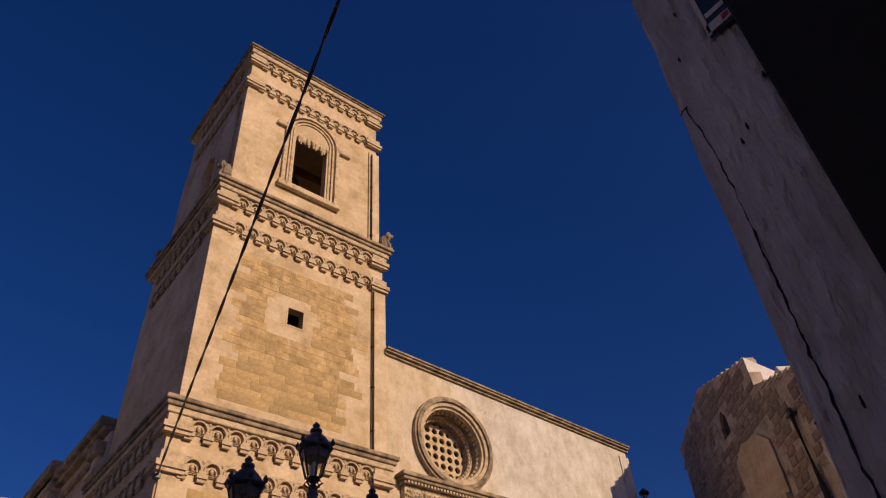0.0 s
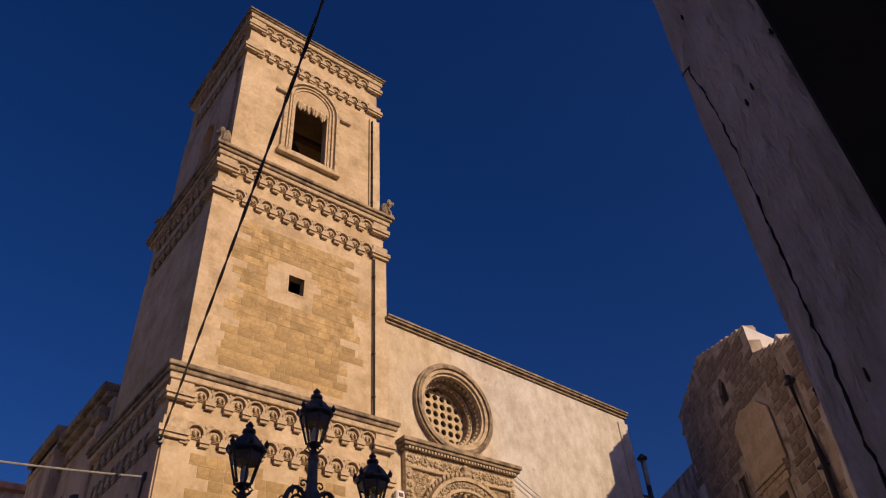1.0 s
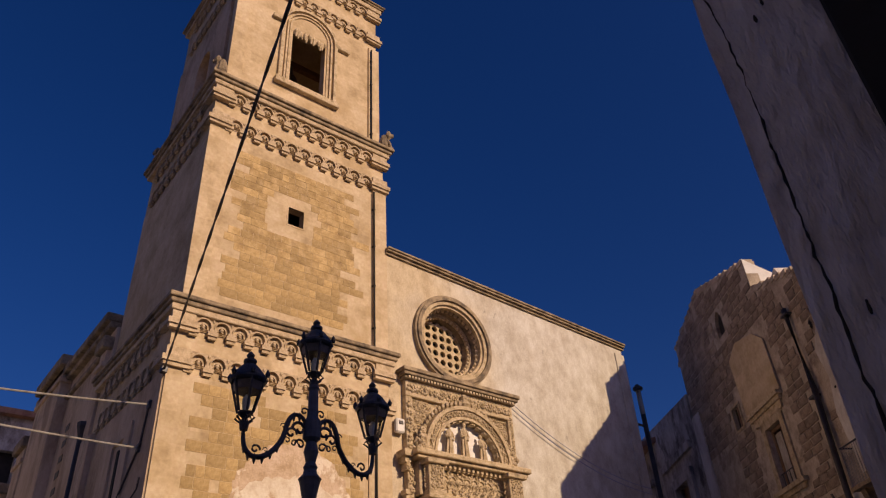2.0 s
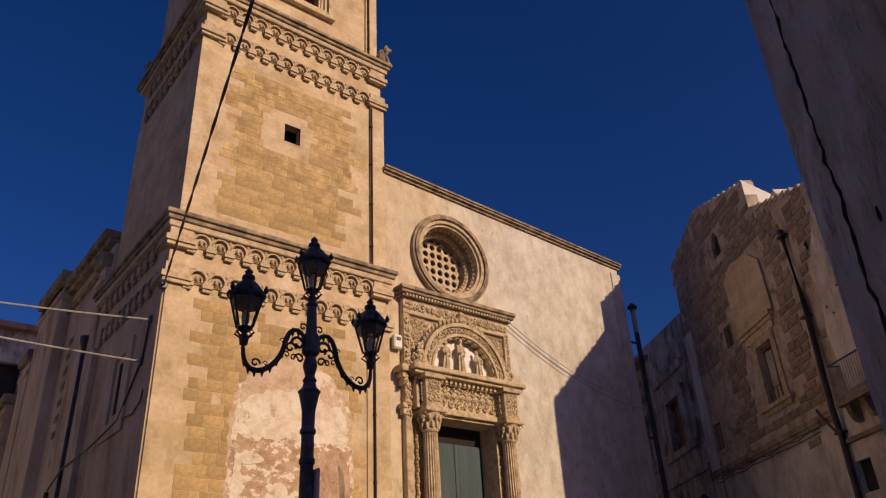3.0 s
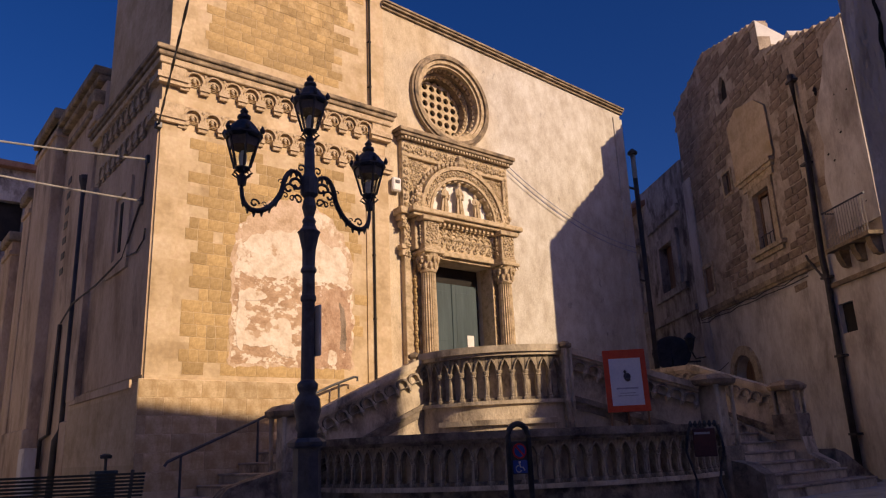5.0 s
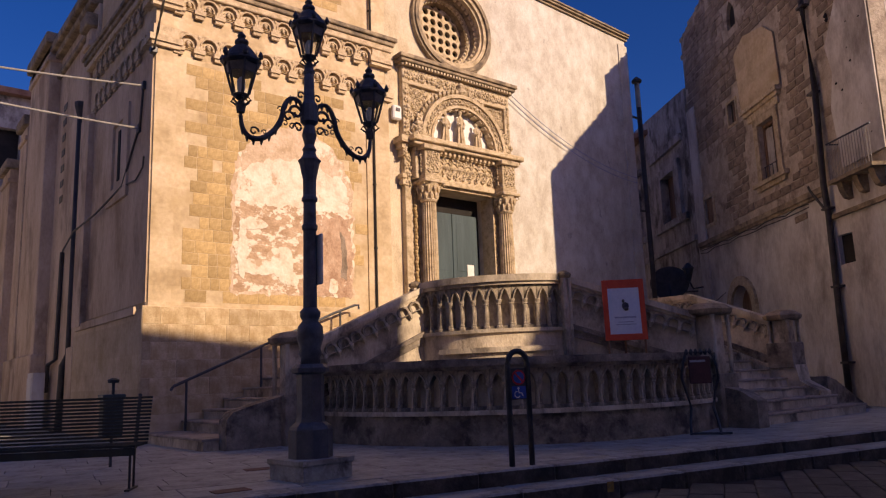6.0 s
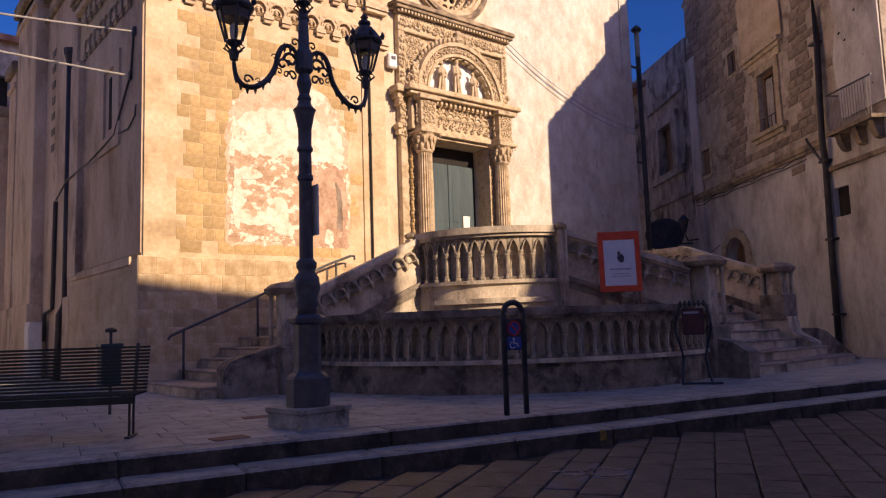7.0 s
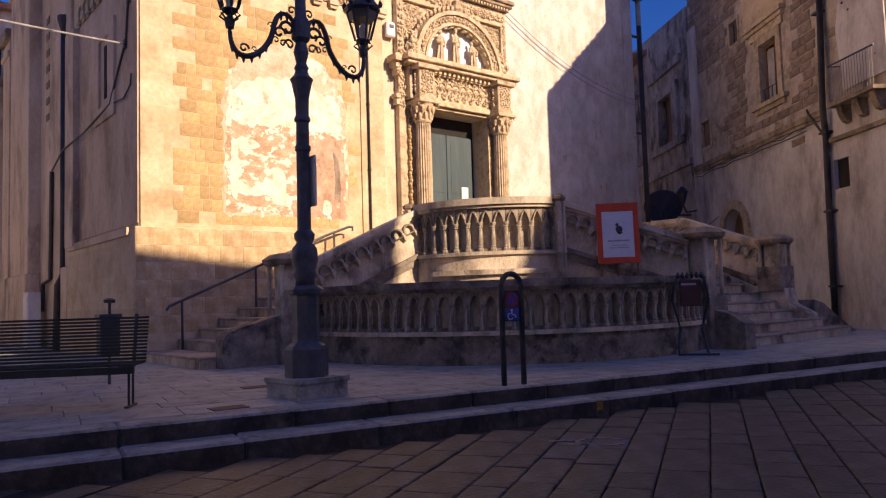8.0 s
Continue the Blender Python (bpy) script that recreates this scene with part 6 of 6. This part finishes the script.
part("strand", tube(bmesh.new(), [(3.95, 14.76, 4.83), (3.95, 13.9, 4.75), (3.95, 13.5, 4.9), (3.95, 13.45, 5.1)], 0.016, 6), PIPE, c3)
for s in (0, 0.16):
    c4 = thing("overhead_cable", "thin sagging cable along the nave front", "cable", group="nave cables")
    part("strand", tube(bmesh.new(), sagging((13.1, FY - 0.05, 8.25 - s), (18.4, FY - 0.05, 6.7 - s), 0.35), 0.012, 5), PALEINK, c4)

# ---- bench, bin, bollard, board, stand ----
bench = thing("bench", "dark green slatted metal bench on the pavement", "bench", (1.15, 7.95, 0.0))
bench.rotation_euler = (0, 0, radians(-31))
for k in range(13):
    z = 0.43 + k * 0.032
    part("back_slat", boxes((-1.35, 1.3, 0.02 + k * 0.010, 0.036 + k * 0.010, z, z + 0.021)), BENCHW, bench)
for k in range(8):
    part("seat_slat", boxes((-1.35, 1.3, -0.42 + k * 0.055, -0.38 + k * 0.055, 0.40, 0.42)), BENCHW, bench)
part("seat_rail", boxes((-1.35, 1.3, -0.42, -0.38, 0.33, 0.395), bev=0.006), BENCHW, bench)
for x in (-1.22, 1.18):
    for y in (-0.12, 0.02):
        part("leg", tube(bmesh.new(), [(x, y, 0.0), (x, y, 0.42)], 0.012, 6), IRON, bench)
    part("foot_bar", boxes((x - 0.02, x + 0.02, -0.20, 0.10, 0.0, 0.016)), IRON, bench)
    part("seat_bearer", boxes((x - 0.015, x + 0.015, -0.42, 0.06, 0.385, 0.40)), IRON, bench)
    part("back_frame", tube(bmesh.new(), [(x, 0.04, 0.36), (x, 0.16, 0.86)], 0.018, 6), IRON, bench)
bin_ = thing("litter_bin", "dark teal litter bin with an ashtray post", "bin", (2.52, 9.5, 0.0))
bin_.scale = (0.72, 0.72, 0.97)
part("bin_body", boxes((-0.16, 0.16, -0.14, 0.14, 0.36, 0.84), bev=0.03), BINBLUE, bin_)
part("rim", boxes((-0.18, 0.18, -0.16, 0.16, 0.84, 0.88), bev=0.01), BINBLUE, bin_)
part("post", tube(bmesh.new(), [(0.06, 0.16, 0.0), (0.06, 0.16, 1.04)], 0.025, 8), IRON, bin_)
part("ashtray", lathe(bmesh.new(), [(0.09, 1.02), (0.10, 1.06), (0.04, 1.08)], 10, (0.06, 0.16, 0)), IRON, bin_)

bol = thing("bollard_hoop", "black metal hoop barrier with no-parking and wheelchair signs", "bollard", (5.45, 5.55, 0.0))
bol.rotation_euler = (0, 0, math.atan2(-0.07, 0.23))
hp = [(-0.115, 0, 0.0), (-0.115, 0, 1.03)] + [(-0.115 * math.cos(math.pi * k / 10), 0, 1.03 + 0.125 * math.sin(math.pi * k / 10)) for k in range(1, 10)] + [(0.115, 0, 1.03), (0.115, 0, 0.0)]
part("hoop", tube(bmesh.new(), hp, 0.030, 10), IRON, bol, smooth=True)
plate = part("sign_plate", boxes((-0.09, 0.09, -0.008, 0.008, 0.66, 0.98), bev=0.006), IRON, bol)


def disc(bm, x, y, z, r, t=0.004, n=24):
    prism(bm, [(x + r * math.cos(2 * math.pi * k / n), y, z + r * math.sin(2 * math.pi * k / n)) for k in range(n)], (0, -t, 0))
    return bm


part("prohibition_ring", disc(bmesh.new(), 0, -0.009, 0.885, 0.078), SIGNRED, plate)
part("prohibition_disc", disc(bmesh.new(), 0, -0.014, 0.885, 0.060), SIGNBLUE, plate)
bm = bmesh.new()
prism(bm, [(-0.050, -0.019, 0.925), (-0.038, -0.019, 0.937), (0.050, -0.019, 0.845), (0.038, -0.019, 0.833)], (0, -0.003, 0))
part("prohibition_bar", bm, SIGNRED, plate)
part("blue_panel", boxes((-0.08, 0.08, -0.013, -0.009, 0.67, 0.795)), SIGNBLUE, plate)
bm = disc(bmesh.new(), -0.008, -0.014, 0.775, 0.012)
tube(bm, [(-0.008, -0.016, 0.762), (-0.004, -0.016, 0.728), (0.028, -0.016, 0.726), (0.042, -0.016, 0.694)], 0.006, 5)
tube(bm, [(-0.022 + 0.032 * math.cos(a), -0.016, 0.712 + 0.032 * math.sin(a)) for a in [1.6 + k * 0.42 for k in range(11)]], 0.005, 5)
part("wheelchair_mark", bm, WHITE, plate)

board = thing("poster_board", "orange-red framed poster board on legs with printed sheet", "sign board", (9.20, 6.98, 0.68))
board.scale = (0.88, 0.88, 0.94)
board.rotation_euler = (radians(-5), 0, radians(-45))
part("frame", boxes((-0.36, -0.27, -0.02, 0.02, 0.74, 1.74), (0.27, 0.36, -0.02, 0.02, 0.74, 1.74), (-0.27, 0.27, -0.02, 0.02, 1.60, 1.74), (-0.27, 0.27, -0.02, 0.02, 0.74, 0.84), bev=0.004), RED, board)
part("sheet", boxes((-0.27, 0.27, -0.012, 0.012, 0.84, 1.60)), PAPER, board)
bm = disc(bmesh.new(), 0.02, -0.014, 1.30, 0.06)
lathe(bm, [(0.02, -0.03), (0.05, 0.0), (0.02, 0.03)], 8, (0.03, -0.016, 1.25))
lathe(bm, [(0.01, -0.03), (0.03, 0.0), (0.01, 0.03)], 8, (-0.01, -0.016, 1.38))
part("printed_emblem", bm, INK, board)
part("printed_line", boxes((-0.18, 0.19, -0.016, -0.012, 1.10, 1.125), (-0.12, 0.14, -0.016, -0.012, 1.03, 1.042), (-0.16, 0.18, -0.016, -0.012, 0.99, 1.002)), PALEINK, board)
for x in (-0.31, 0.31):
    part("leg", tube(bmesh.new(), [(x, 0, -0.14), (x, 0, 0.75)], 0.02, 6), WOOD, board)
part("strut", tube(bmesh.new(), [(0, 0.45, -0.10), (0, 0.03, 1.2)], 0.02, 6), WOOD, board)

stand = thing("info_stand", "black curled iron information stand with a dark panel", "stand", (9.47, 5.98, 0.0))
stand.rotation_euler = (0, 0, radians(-50))
for x in (-0.2, 0.2):
    part("leg", tube(bmesh.new(), [(x, -0.1, 0.0), (x * 0.95, -0.02, 0.15), (x * 0.75, 0.06, 0.36), (x * 1.0, 0.09, 0.6), (x * 1.25, 0.04, 0.78), (x * 1.15, 0.0, 0.95), (x * 0.9, 0.0, 1.12)], 0.02, 6), IRON, stand)
part("foot_bar", tube(bmesh.new(), [(-0.2, -0.1, 0.02), (0.2, -0.1, 0.02), (0.34, -0.1, 0.02)], 0.018, 6), IRON, stand)
part("panel", boxes((-0.15, 0.15, -0.03, 0.0, 0.70, 1.08), bev=0.01), MAROON, stand)
part("panel_text", boxes((-0.13, 0.08, -0.036, -0.03, 1.0, 1.03)), PALEINK, stand)
bm = bmesh.new()
for k in range(6):
    lathe(bm, [(0.015, 0.0), (0.035, 0.04), (0.01, 0.09)], 6, (-0.16 + k * 0.064, 0, 1.1))
part("crest", bm, IRON, stand)

for n, (x, y, w) in enumerate(((2.72, 6.42, 0.32), (3.62, 7.75, 0.34))):
    dc = tagged(part("drain_cover", boxes((-w / 2, w / 2, -w * 0.32, w * 0.32, -0.02, 0.004), bev=0.002), RUST), "rusty iron cover set in the pavement", "drain cover")
    dc.matrix_basis = turned(x, y, 0, radians(-4 - 8 * n))

# ---- masonry, kerbs and paving, piece by piece ----
random.seed(21)


def block_mesh(w, h, d=0.04, mat=ASHLAR):
    bm = boxes((-w / 2 + 0.004, w / 2 - 0.004, 0, d, 0.004, h - 0.004), bev=0.003)
    bmesh.ops.recalc_face_normals(bm, faces=bm.faces)
    me = bpy.data.meshes.new("ashlar_block")
    bm.to_mesh(me)
    bm.free()
    me.materials.append(mat)
    return me


widths = (0.18, 0.24, 0.31, 0.40)
high = bmesh.new()


def courses(z0, z1, h, left, right, y, owner, skip):
    meshes = [block_mesh(w, h) for w in widths]
    z, row = z0, 0
    while z + h <= z1:
        x = left + random.choice((0.0, 0.12, 0.3, 0.42)) * (1 if row % 2 else 0.6)
        end = right - random.choice((0.0, 0.15, 0.35, 0.5))
        while x < end:
            i = random.randrange(4)
            y1 = y - random.uniform(0.003, 0.008)
            if skip(x, x + widths[i], z, z + h):
                pass
            elif z > 10.2 and noise.noise((x * 0.9, z * 0.9, 2.0)) < 0.3:
                box(high, x + 0.004, x + widths[i] - 0.004, y1, y + 0.03, z + 0.004, z + h - 0.004)
            else:
                ob = new("ashlar_block", meshes[i])
                ob.parent = owner
                ob.location = (x + widths[i] / 2, y1, z)
            x += widths[i]
        z += h
        row += 1


def in_fresco(x0, x1, z0, z1):
    if z0 < 2.55 or x0 < 5.5 or x1 > 8.38:
        return False
    return z0 < 4.74 or math.hypot((x0 + x1) / 2 - 6.90, z0 - 4.74) < 1.2


courses(9.05, 13.35, 0.205, 4.82, 8.30, FY + 0.08, tower, lambda a, b, c, d: a < 6.95 and b > 5.95 and c < 12.15 and d > 11.3)
courses(2.42, 6.98, 0.228, 4.6, 8.35, FY, tower, lambda a, b, c, d: in_fresco(a, b, c, d) or random.random() < 0.10)
tagged(part("ashlar_masonry", high, ASHLAR_HIGH, tower), kind="stuff")


# plinth courses: long pale blocks with fine joints
z, row = 0.46, 0
blocks = {}
while z < 2.3:
    h = min(0.31, 2.32 - z)
    x = 3.93 - (0.3 if row % 2 else 0.0)
    while x < 9.15:
        w = random.choice((0.45, 0.6, 0.8))
        x0, x1 = max(x, 3.93), min(x + w, 9.19)
        if x1 - x0 > 0.12:
            key = (round(x1 - x0, 2), round(h, 2))
            if key not in blocks:
                blocks[key] = block_mesh(*key, mat=PLINTH)
            ob = new("plinth_block", blocks[key])
            ob.parent = tower
            ob.location = ((x0 + x1) / 2, FY - 0.07 - random.uniform(0.004, 0.009), z)
        x += w
    z += h
    row += 1


def stone(name, w, d, h, mat, bev=0.012):
    bm = boxes((-w / 2, w / 2, -d / 2, d / 2, -h, 0), bev=bev)
    bmesh.ops.recalc_face_normals(bm, faces=bm.faces)
    me = bpy.data.meshes.new(name)
    bm.to_mesh(me)
    bm.free()
    me.materials.append(mat)
    return me


# rubble courses of the old house's upper wall, facing the square
def rough_stone(bm, w, h, m=None):
    """A squared stone with uneven corners and a smaller, pillowed face."""
    g = 0.014
    back = [(-w / 2 + g, g), (w / 2 - g, g), (w / 2 - g, h - g), (-w / 2 + g, h - g)]
    back = [(x + random.uniform(-0.016, 0.016), z + random.uniform(-0.014, 0.014)) for x, z in back]
    vs = [bm.verts.new((x, -0.004, z)) for x, z in back]
    vs += [bm.verts.new((x * 0.995, random.uniform(0.010, 0.016), h / 2 + (z - h / 2) * 0.99)) for x, z in back]
    vs += [bm.verts.new((x * 0.95, random.uniform(0.016, 0.024), h / 2 + (z - h / 2) * 0.90)) for x, z in back]
    for r in (0, 4):
        for k in range(4):
            bm.faces.new((vs[r + k], vs[r + (k + 1) % 4], vs[r + 4 + (k + 1) % 4], vs[r + 4 + k]))
    bm.faces.new(vs[8:12])
    if m is not None:
        bmesh.ops.transform(bm, matrix=m, verts=vs)
    return bm


def rubble(owner):
    meshes = {}
    rest = bmesh.new()
    ang = math.atan2(DY, DX)
    z, count = 4.2, 0
    while z < 12.9:
        h = random.choice((0.20, 0.23, 0.26)) if z > 5.0 or z < 4.5 else 0.20
        u = 1.5 + random.uniform(-0.1, 0.1) if z < 6.2 else 0.5 + random.uniform(-0.25, 0.1) if z < 8.3 else -0.35 + random.uniform(0, 0.3)
        while u < 8.3:
            w = random.choice((0.38, 0.50, 0.64))
            top = 9.9 + (u + 1.15) * 0.334 if u + w < 2.44 else 11.1 if u < 2.44 else 12.0 + (u - 2.44) * 0.3 if u < 5.75 else 13.0 - (u + w - 5.75) * 0.25
            clear = z + h < top - 0.10 and not any(u + w > o[0] - 0.05 and u < o[1] + 0.05 and z + h > o[2] - 0.05 and z < o[3] + 0.05 for o in openings.values())
            clear = clear and not (u + w > 2.6 and u < 4.72 and z + h > 5.55 and z < 10.15)
            clear = clear and not (z < 5.05 and z + h > 4.74)
            clear = clear and not (u < 1.16 and u + w > 0.98)
            worn = noise.noise((u * 0.55, z * 0.55, 4.0))
            if z < 5.0:
                bare = worn > 0.12 and 1.5 < u < 5.0
            elif u > 6.0 and z < 7.8:
                bare = worn > 0.0
            else:
                bare = worn > -0.55
            if clear and bare:
                m = turned(*hw(u + w / 2, z, random.uniform(-0.004, 0.008)), ang + random.uniform(-0.02, 0.02))
                if count < 300 and u < 5.2:
                    key = (w, h, random.randrange(4))
                    if key not in meshes:
                        meshes[key] = bpy.data.meshes.new("rubble_stone")
                        bm = rough_stone(bmesh.new(), w, h)
                        bmesh.ops.recalc_face_normals(bm, faces=bm.faces)
                        bm.to_mesh(meshes[key])
                        bm.free()
                        meshes[key].materials.append(RUBBLE)
                    ob = new("rubble_stone", meshes[key])
                    ob.parent = owner
                    ob.matrix_basis = m
                    count += 1
                else:
                    rough_stone(rest, w, h, m)
            u += w
        z += h
    tagged(part("rubble_masonry", rest, RUBBLE_REST, owner), kind="stuff")


rubble(house)

# kerbs: two steps of long stones
for row, (z, v0, v1) in enumerate(((0.0, 0.0, 0.32), (-0.15, -0.38, 0.06))):
    lens = (0.9, 1.15, 1.4)
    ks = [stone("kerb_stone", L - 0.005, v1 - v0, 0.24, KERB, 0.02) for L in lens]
    # Front faces get the darker riser colour, their shade put into it.
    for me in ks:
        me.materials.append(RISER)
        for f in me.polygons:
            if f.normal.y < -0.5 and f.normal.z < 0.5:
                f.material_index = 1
    u = -10.0
    while u < 20:
        i = random.randrange(3)
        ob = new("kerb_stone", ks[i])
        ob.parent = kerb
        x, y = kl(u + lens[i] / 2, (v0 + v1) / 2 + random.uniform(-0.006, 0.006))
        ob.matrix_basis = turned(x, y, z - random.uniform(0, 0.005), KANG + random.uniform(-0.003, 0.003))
        u += lens[i]
x, y = kl(1.62, -0.387)
mark = part("yellow_paint", boxes((-0.04, 0.04, -0.004, 0.004, -0.10, 0.0), bev=0.001), YELLOW, kerb, "worn yellow paint mark on the kerb")
mark.matrix_basis = turned(x, y, -0.165, KANG)
# pavement slabs, in rows along the kerb
count = 0
slabs, rest = {}, bmesh.new()
left_end, right_end = kl(-8, 0.33)[0], kl(14, 0.33)[0]
v = 0.33
while v < 9.5:
    d = random.choice((0.42, 0.5, 0.58))
    u = -9.0 + random.uniform(-0.5, 0)
    while u < 15.0:
        w = random.choice((0.6, 0.8, 1.0))
        cx, cy = kl(u + w / 2, v + d / 2)
        inside = math.hypot(cx - SC[0], cy - SC[1]) < RL - 0.5 or (cx > 4.9 and cy > 10.9) or (11.3 < cx < 13.8 and cy > 6.5)
        if not inside and left_end < cx < right_end and cy < 13.0:
            m = turned(cx, cy, -random.uniform(0, 0.004), KANG)
            if count < 300 and 0.2 < cx < 11.0 and v < 5.5:
                if (w, d) not in slabs:
                    slabs[w, d] = stone("paving_slab", w - 0.007, d - 0.007, 0.03, PAVING, 0.004)
                ob = new("paving_slab", slabs[w, d])
                ob.parent = piazza
                ob.matrix_basis = m
                count += 1
            else:
                n0 = len(rest.verts)
                box(rest, -w / 2 + 0.004, w / 2 - 0.004, -d / 2 + 0.004, d / 2 - 0.004, -0.03, 0.0)
                rest.verts.ensure_lookup_table()
                bmesh.ops.transform(rest, matrix=m, verts=rest.verts[n0:])
        u += w
    v += d
tagged(part("slab_paving", rest, PAVING, piazza), kind="stuff")
# street slabs, laid aslant in rows of uneven width, with worn wavy edges
def worn_slab(L, w, mat):
    """A slab with a wavy outline, rounded rim and dished top; its top at z = 0."""
    bm = bmesh.new()
    n = max(3, int(L / 0.09))
    m = 3
    side = [(-L / 2 + L * k / n, -w / 2) for k in range(n)] + [(L / 2, -w / 2 + w * k / m) for k in range(m)]
    side += [(L / 2 - L * k / n, w / 2) for k in range(n)] + [(-L / 2, w / 2 - w * k / m) for k in range(m)]
    jit = [(random.uniform(0.001, 0.007), random.uniform(0.002, 0.011)) for _ in side]
    rings = []
    for inset, z in ((0.0, -0.06), (0.0, -0.010), (0.008, -0.002), (0.03, 0.0)):
        ring = []
        for (x, y), (jx, jy) in zip(side, jit):
            sx, sy = math.copysign(1, x) if abs(x) > L / 2 - 0.001 else 0, math.copysign(1, y) if abs(y) > w / 2 - 0.001 else 0
            ring.append(bm.verts.new((x - sx * (jx + inset), y - sy * (jy + inset), z)))
        rings.append(ring)
    k = len(side)
    for r0, r1 in zip(rings, rings[1:]):
        for i in range(k):
            bm.faces.new((r0[i], r0[(i + 1) % k], r1[(i + 1) % k], r1[i]))
    bm.faces.new(rings[-1])
    bmesh.ops.recalc_face_normals(bm, faces=bm.faces)
    me = bpy.data.meshes.new("street_slab")
    bm.to_mesh(me)
    bm.free()
    me.materials.append(mat)
    return me


ang = math.radians(31)
lines = [0.05, 0.38, 0.67, 0.98, 1.26, 1.53, 1.93]
while lines[-1] < 6.0:
    lines.append(lines[-1] + random.choice((0.27, 0.30, 0.33, 0.38)))
while lines[0] > -7.0:
    lines.insert(0, lines[0] - random.choice((0.27, 0.30, 0.33, 0.38)))
ss, near_slabs, far_slabs = {}, 0, bmesh.new()
for v0, v1 in zip(lines, lines[1:]):
    v, wd = (v0 + v1) / 2, round(v1 - v0, 2)
    u = -6.0 + random.uniform(-0.6, 0)
    while u < 16:
        L = random.choice((0.42, 0.55, 0.72))
        cx, cy = (u + L / 2) * math.cos(ang) - v * math.sin(ang), (u + L / 2) * math.sin(ang) + v * math.cos(ang)
        if -1.5 < cx < 14 and -1.5 < cy and (cy - 5.59) * math.cos(KANG) - (cx - 4.5) * math.sin(KANG) < -0.52:
            m = turned(cx, cy, -0.29 - random.uniform(0, 0.006), ang + random.uniform(-0.006, 0.006)) @ Matrix.Rotation(random.uniform(-0.010, 0.010), 4, "X")
            if near_slabs < 300 and 1.5 < cy and 1.5 < cx < 9.5:
                painted = abs((cx - 4.75) * 0.76 - (cy - 3.97) * 0.65) < 0.36 and abs((cx - 4.75) * 0.65 + (cy - 3.97) * 0.76) < 0.42
                key = (L, wd, random.randrange(2), painted)
                if key not in ss:
                    ss[key] = worn_slab(L, wd, STREET_BLUE if painted else STREET)
                ob = new("street_slab", ss[key])
                ob.parent = street
                ob.matrix_basis = m
                near_slabs += 1
            else:
                n0 = len(far_slabs.verts)
                box(far_slabs, -L / 2 + 0.012, L / 2 - 0.012, -wd / 2 + 0.012, wd / 2 - 0.012, -0.05, 0.0)
                far_slabs.verts.ensure_lookup_table()
                bmesh.ops.transform(far_slabs, matrix=m, verts=far_slabs.verts[n0:])
        u += L
mark = thing("painted_symbol", "faded white parking symbol painted on the street stones", "road marking", (4.85, 3.95, -0.2925))
mark.rotation_euler = (0, 0, radians(-38))
for a0, a1 in ((0.3, 1.9), (2.1, 3.6), (4.0, 5.6)):
    bm = bmesh.new()
    n = 8
    for k in range(n):
        a, b = a0 + (a1 - a0) * k / n, a0 + (a1 - a0) * (k + 1) / n
        prism(bm, [(r * math.cos(t), r * 0.8 * math.sin(t), 0.0) for r, t in ((0.17, a), (0.215, a), (0.215, b), (0.17, b))], (0, 0, 0.006))
    part("painted_arc", bm, STREET_WHITE, mark)
part("painted_bar", boxes((-0.42, -0.12, 0.06, 0.11, 0, 0.006)), STREET_WHITE, mark)
part("painted_bar", boxes((-0.36, -0.10, -0.09, -0.04, 0, 0.006)), STREET_WHITE, mark)
tagged(part("street_paving", far_slabs, STREET, street), kind="stuff")
def kerb_y(x):
    return 5.59 + (x - 4.5) * math.tan(KANG) - 0.42 / math.cos(KANG)


bm = sheet([(-1.6, -30), (-1.6, kerb_y(-1.6)), kl(-50, -0.42), (-50, -30)], -0.325, -0.295)
sheet([(14.3, -30), (60, -30), kl(55, -0.42), (14.3, kerb_y(14.3))], -0.325, -0.295, bm)
part("paving_rest", sheet([(-1.6, -30), (14.3, -30), (14.3, -1.7), (-1.6, -1.7)], -0.325, -0.295, bm), STREET, street)
bm = sheet([kl(-8, 0.33), (left_end, 13.05), (-45, 13.05), kl(-45, 0.33)], -0.025, -0.003)
sheet([kl(14, 0.33), kl(55, 0.33), (62, 13.05), (right_end, 13.05)], -0.025, -0.003, bm)
box(bm, -40, 3.9, 13.06, 60, -0.025, -0.003)
part("paving_rest", box(bm, 18.5, 60, 13.06, 60, -0.025, -0.003), PAVING, piazza)
bm = bmesh.new()
for u0, u1 in ((-50, -10.02), (21.4, 60)):
    sheet([kl(u0, 0), kl(u1, 0), kl(u1, 0.32), kl(u0, 0.32)], -0.24, 0.0, bm)
    sheet([kl(u0, -0.38), kl(u1, -0.38), kl(u1, -0.002), kl(u0, -0.002)], -0.4, -0.15, bm)
part("kerb_rest", bm, KERB, kerb)
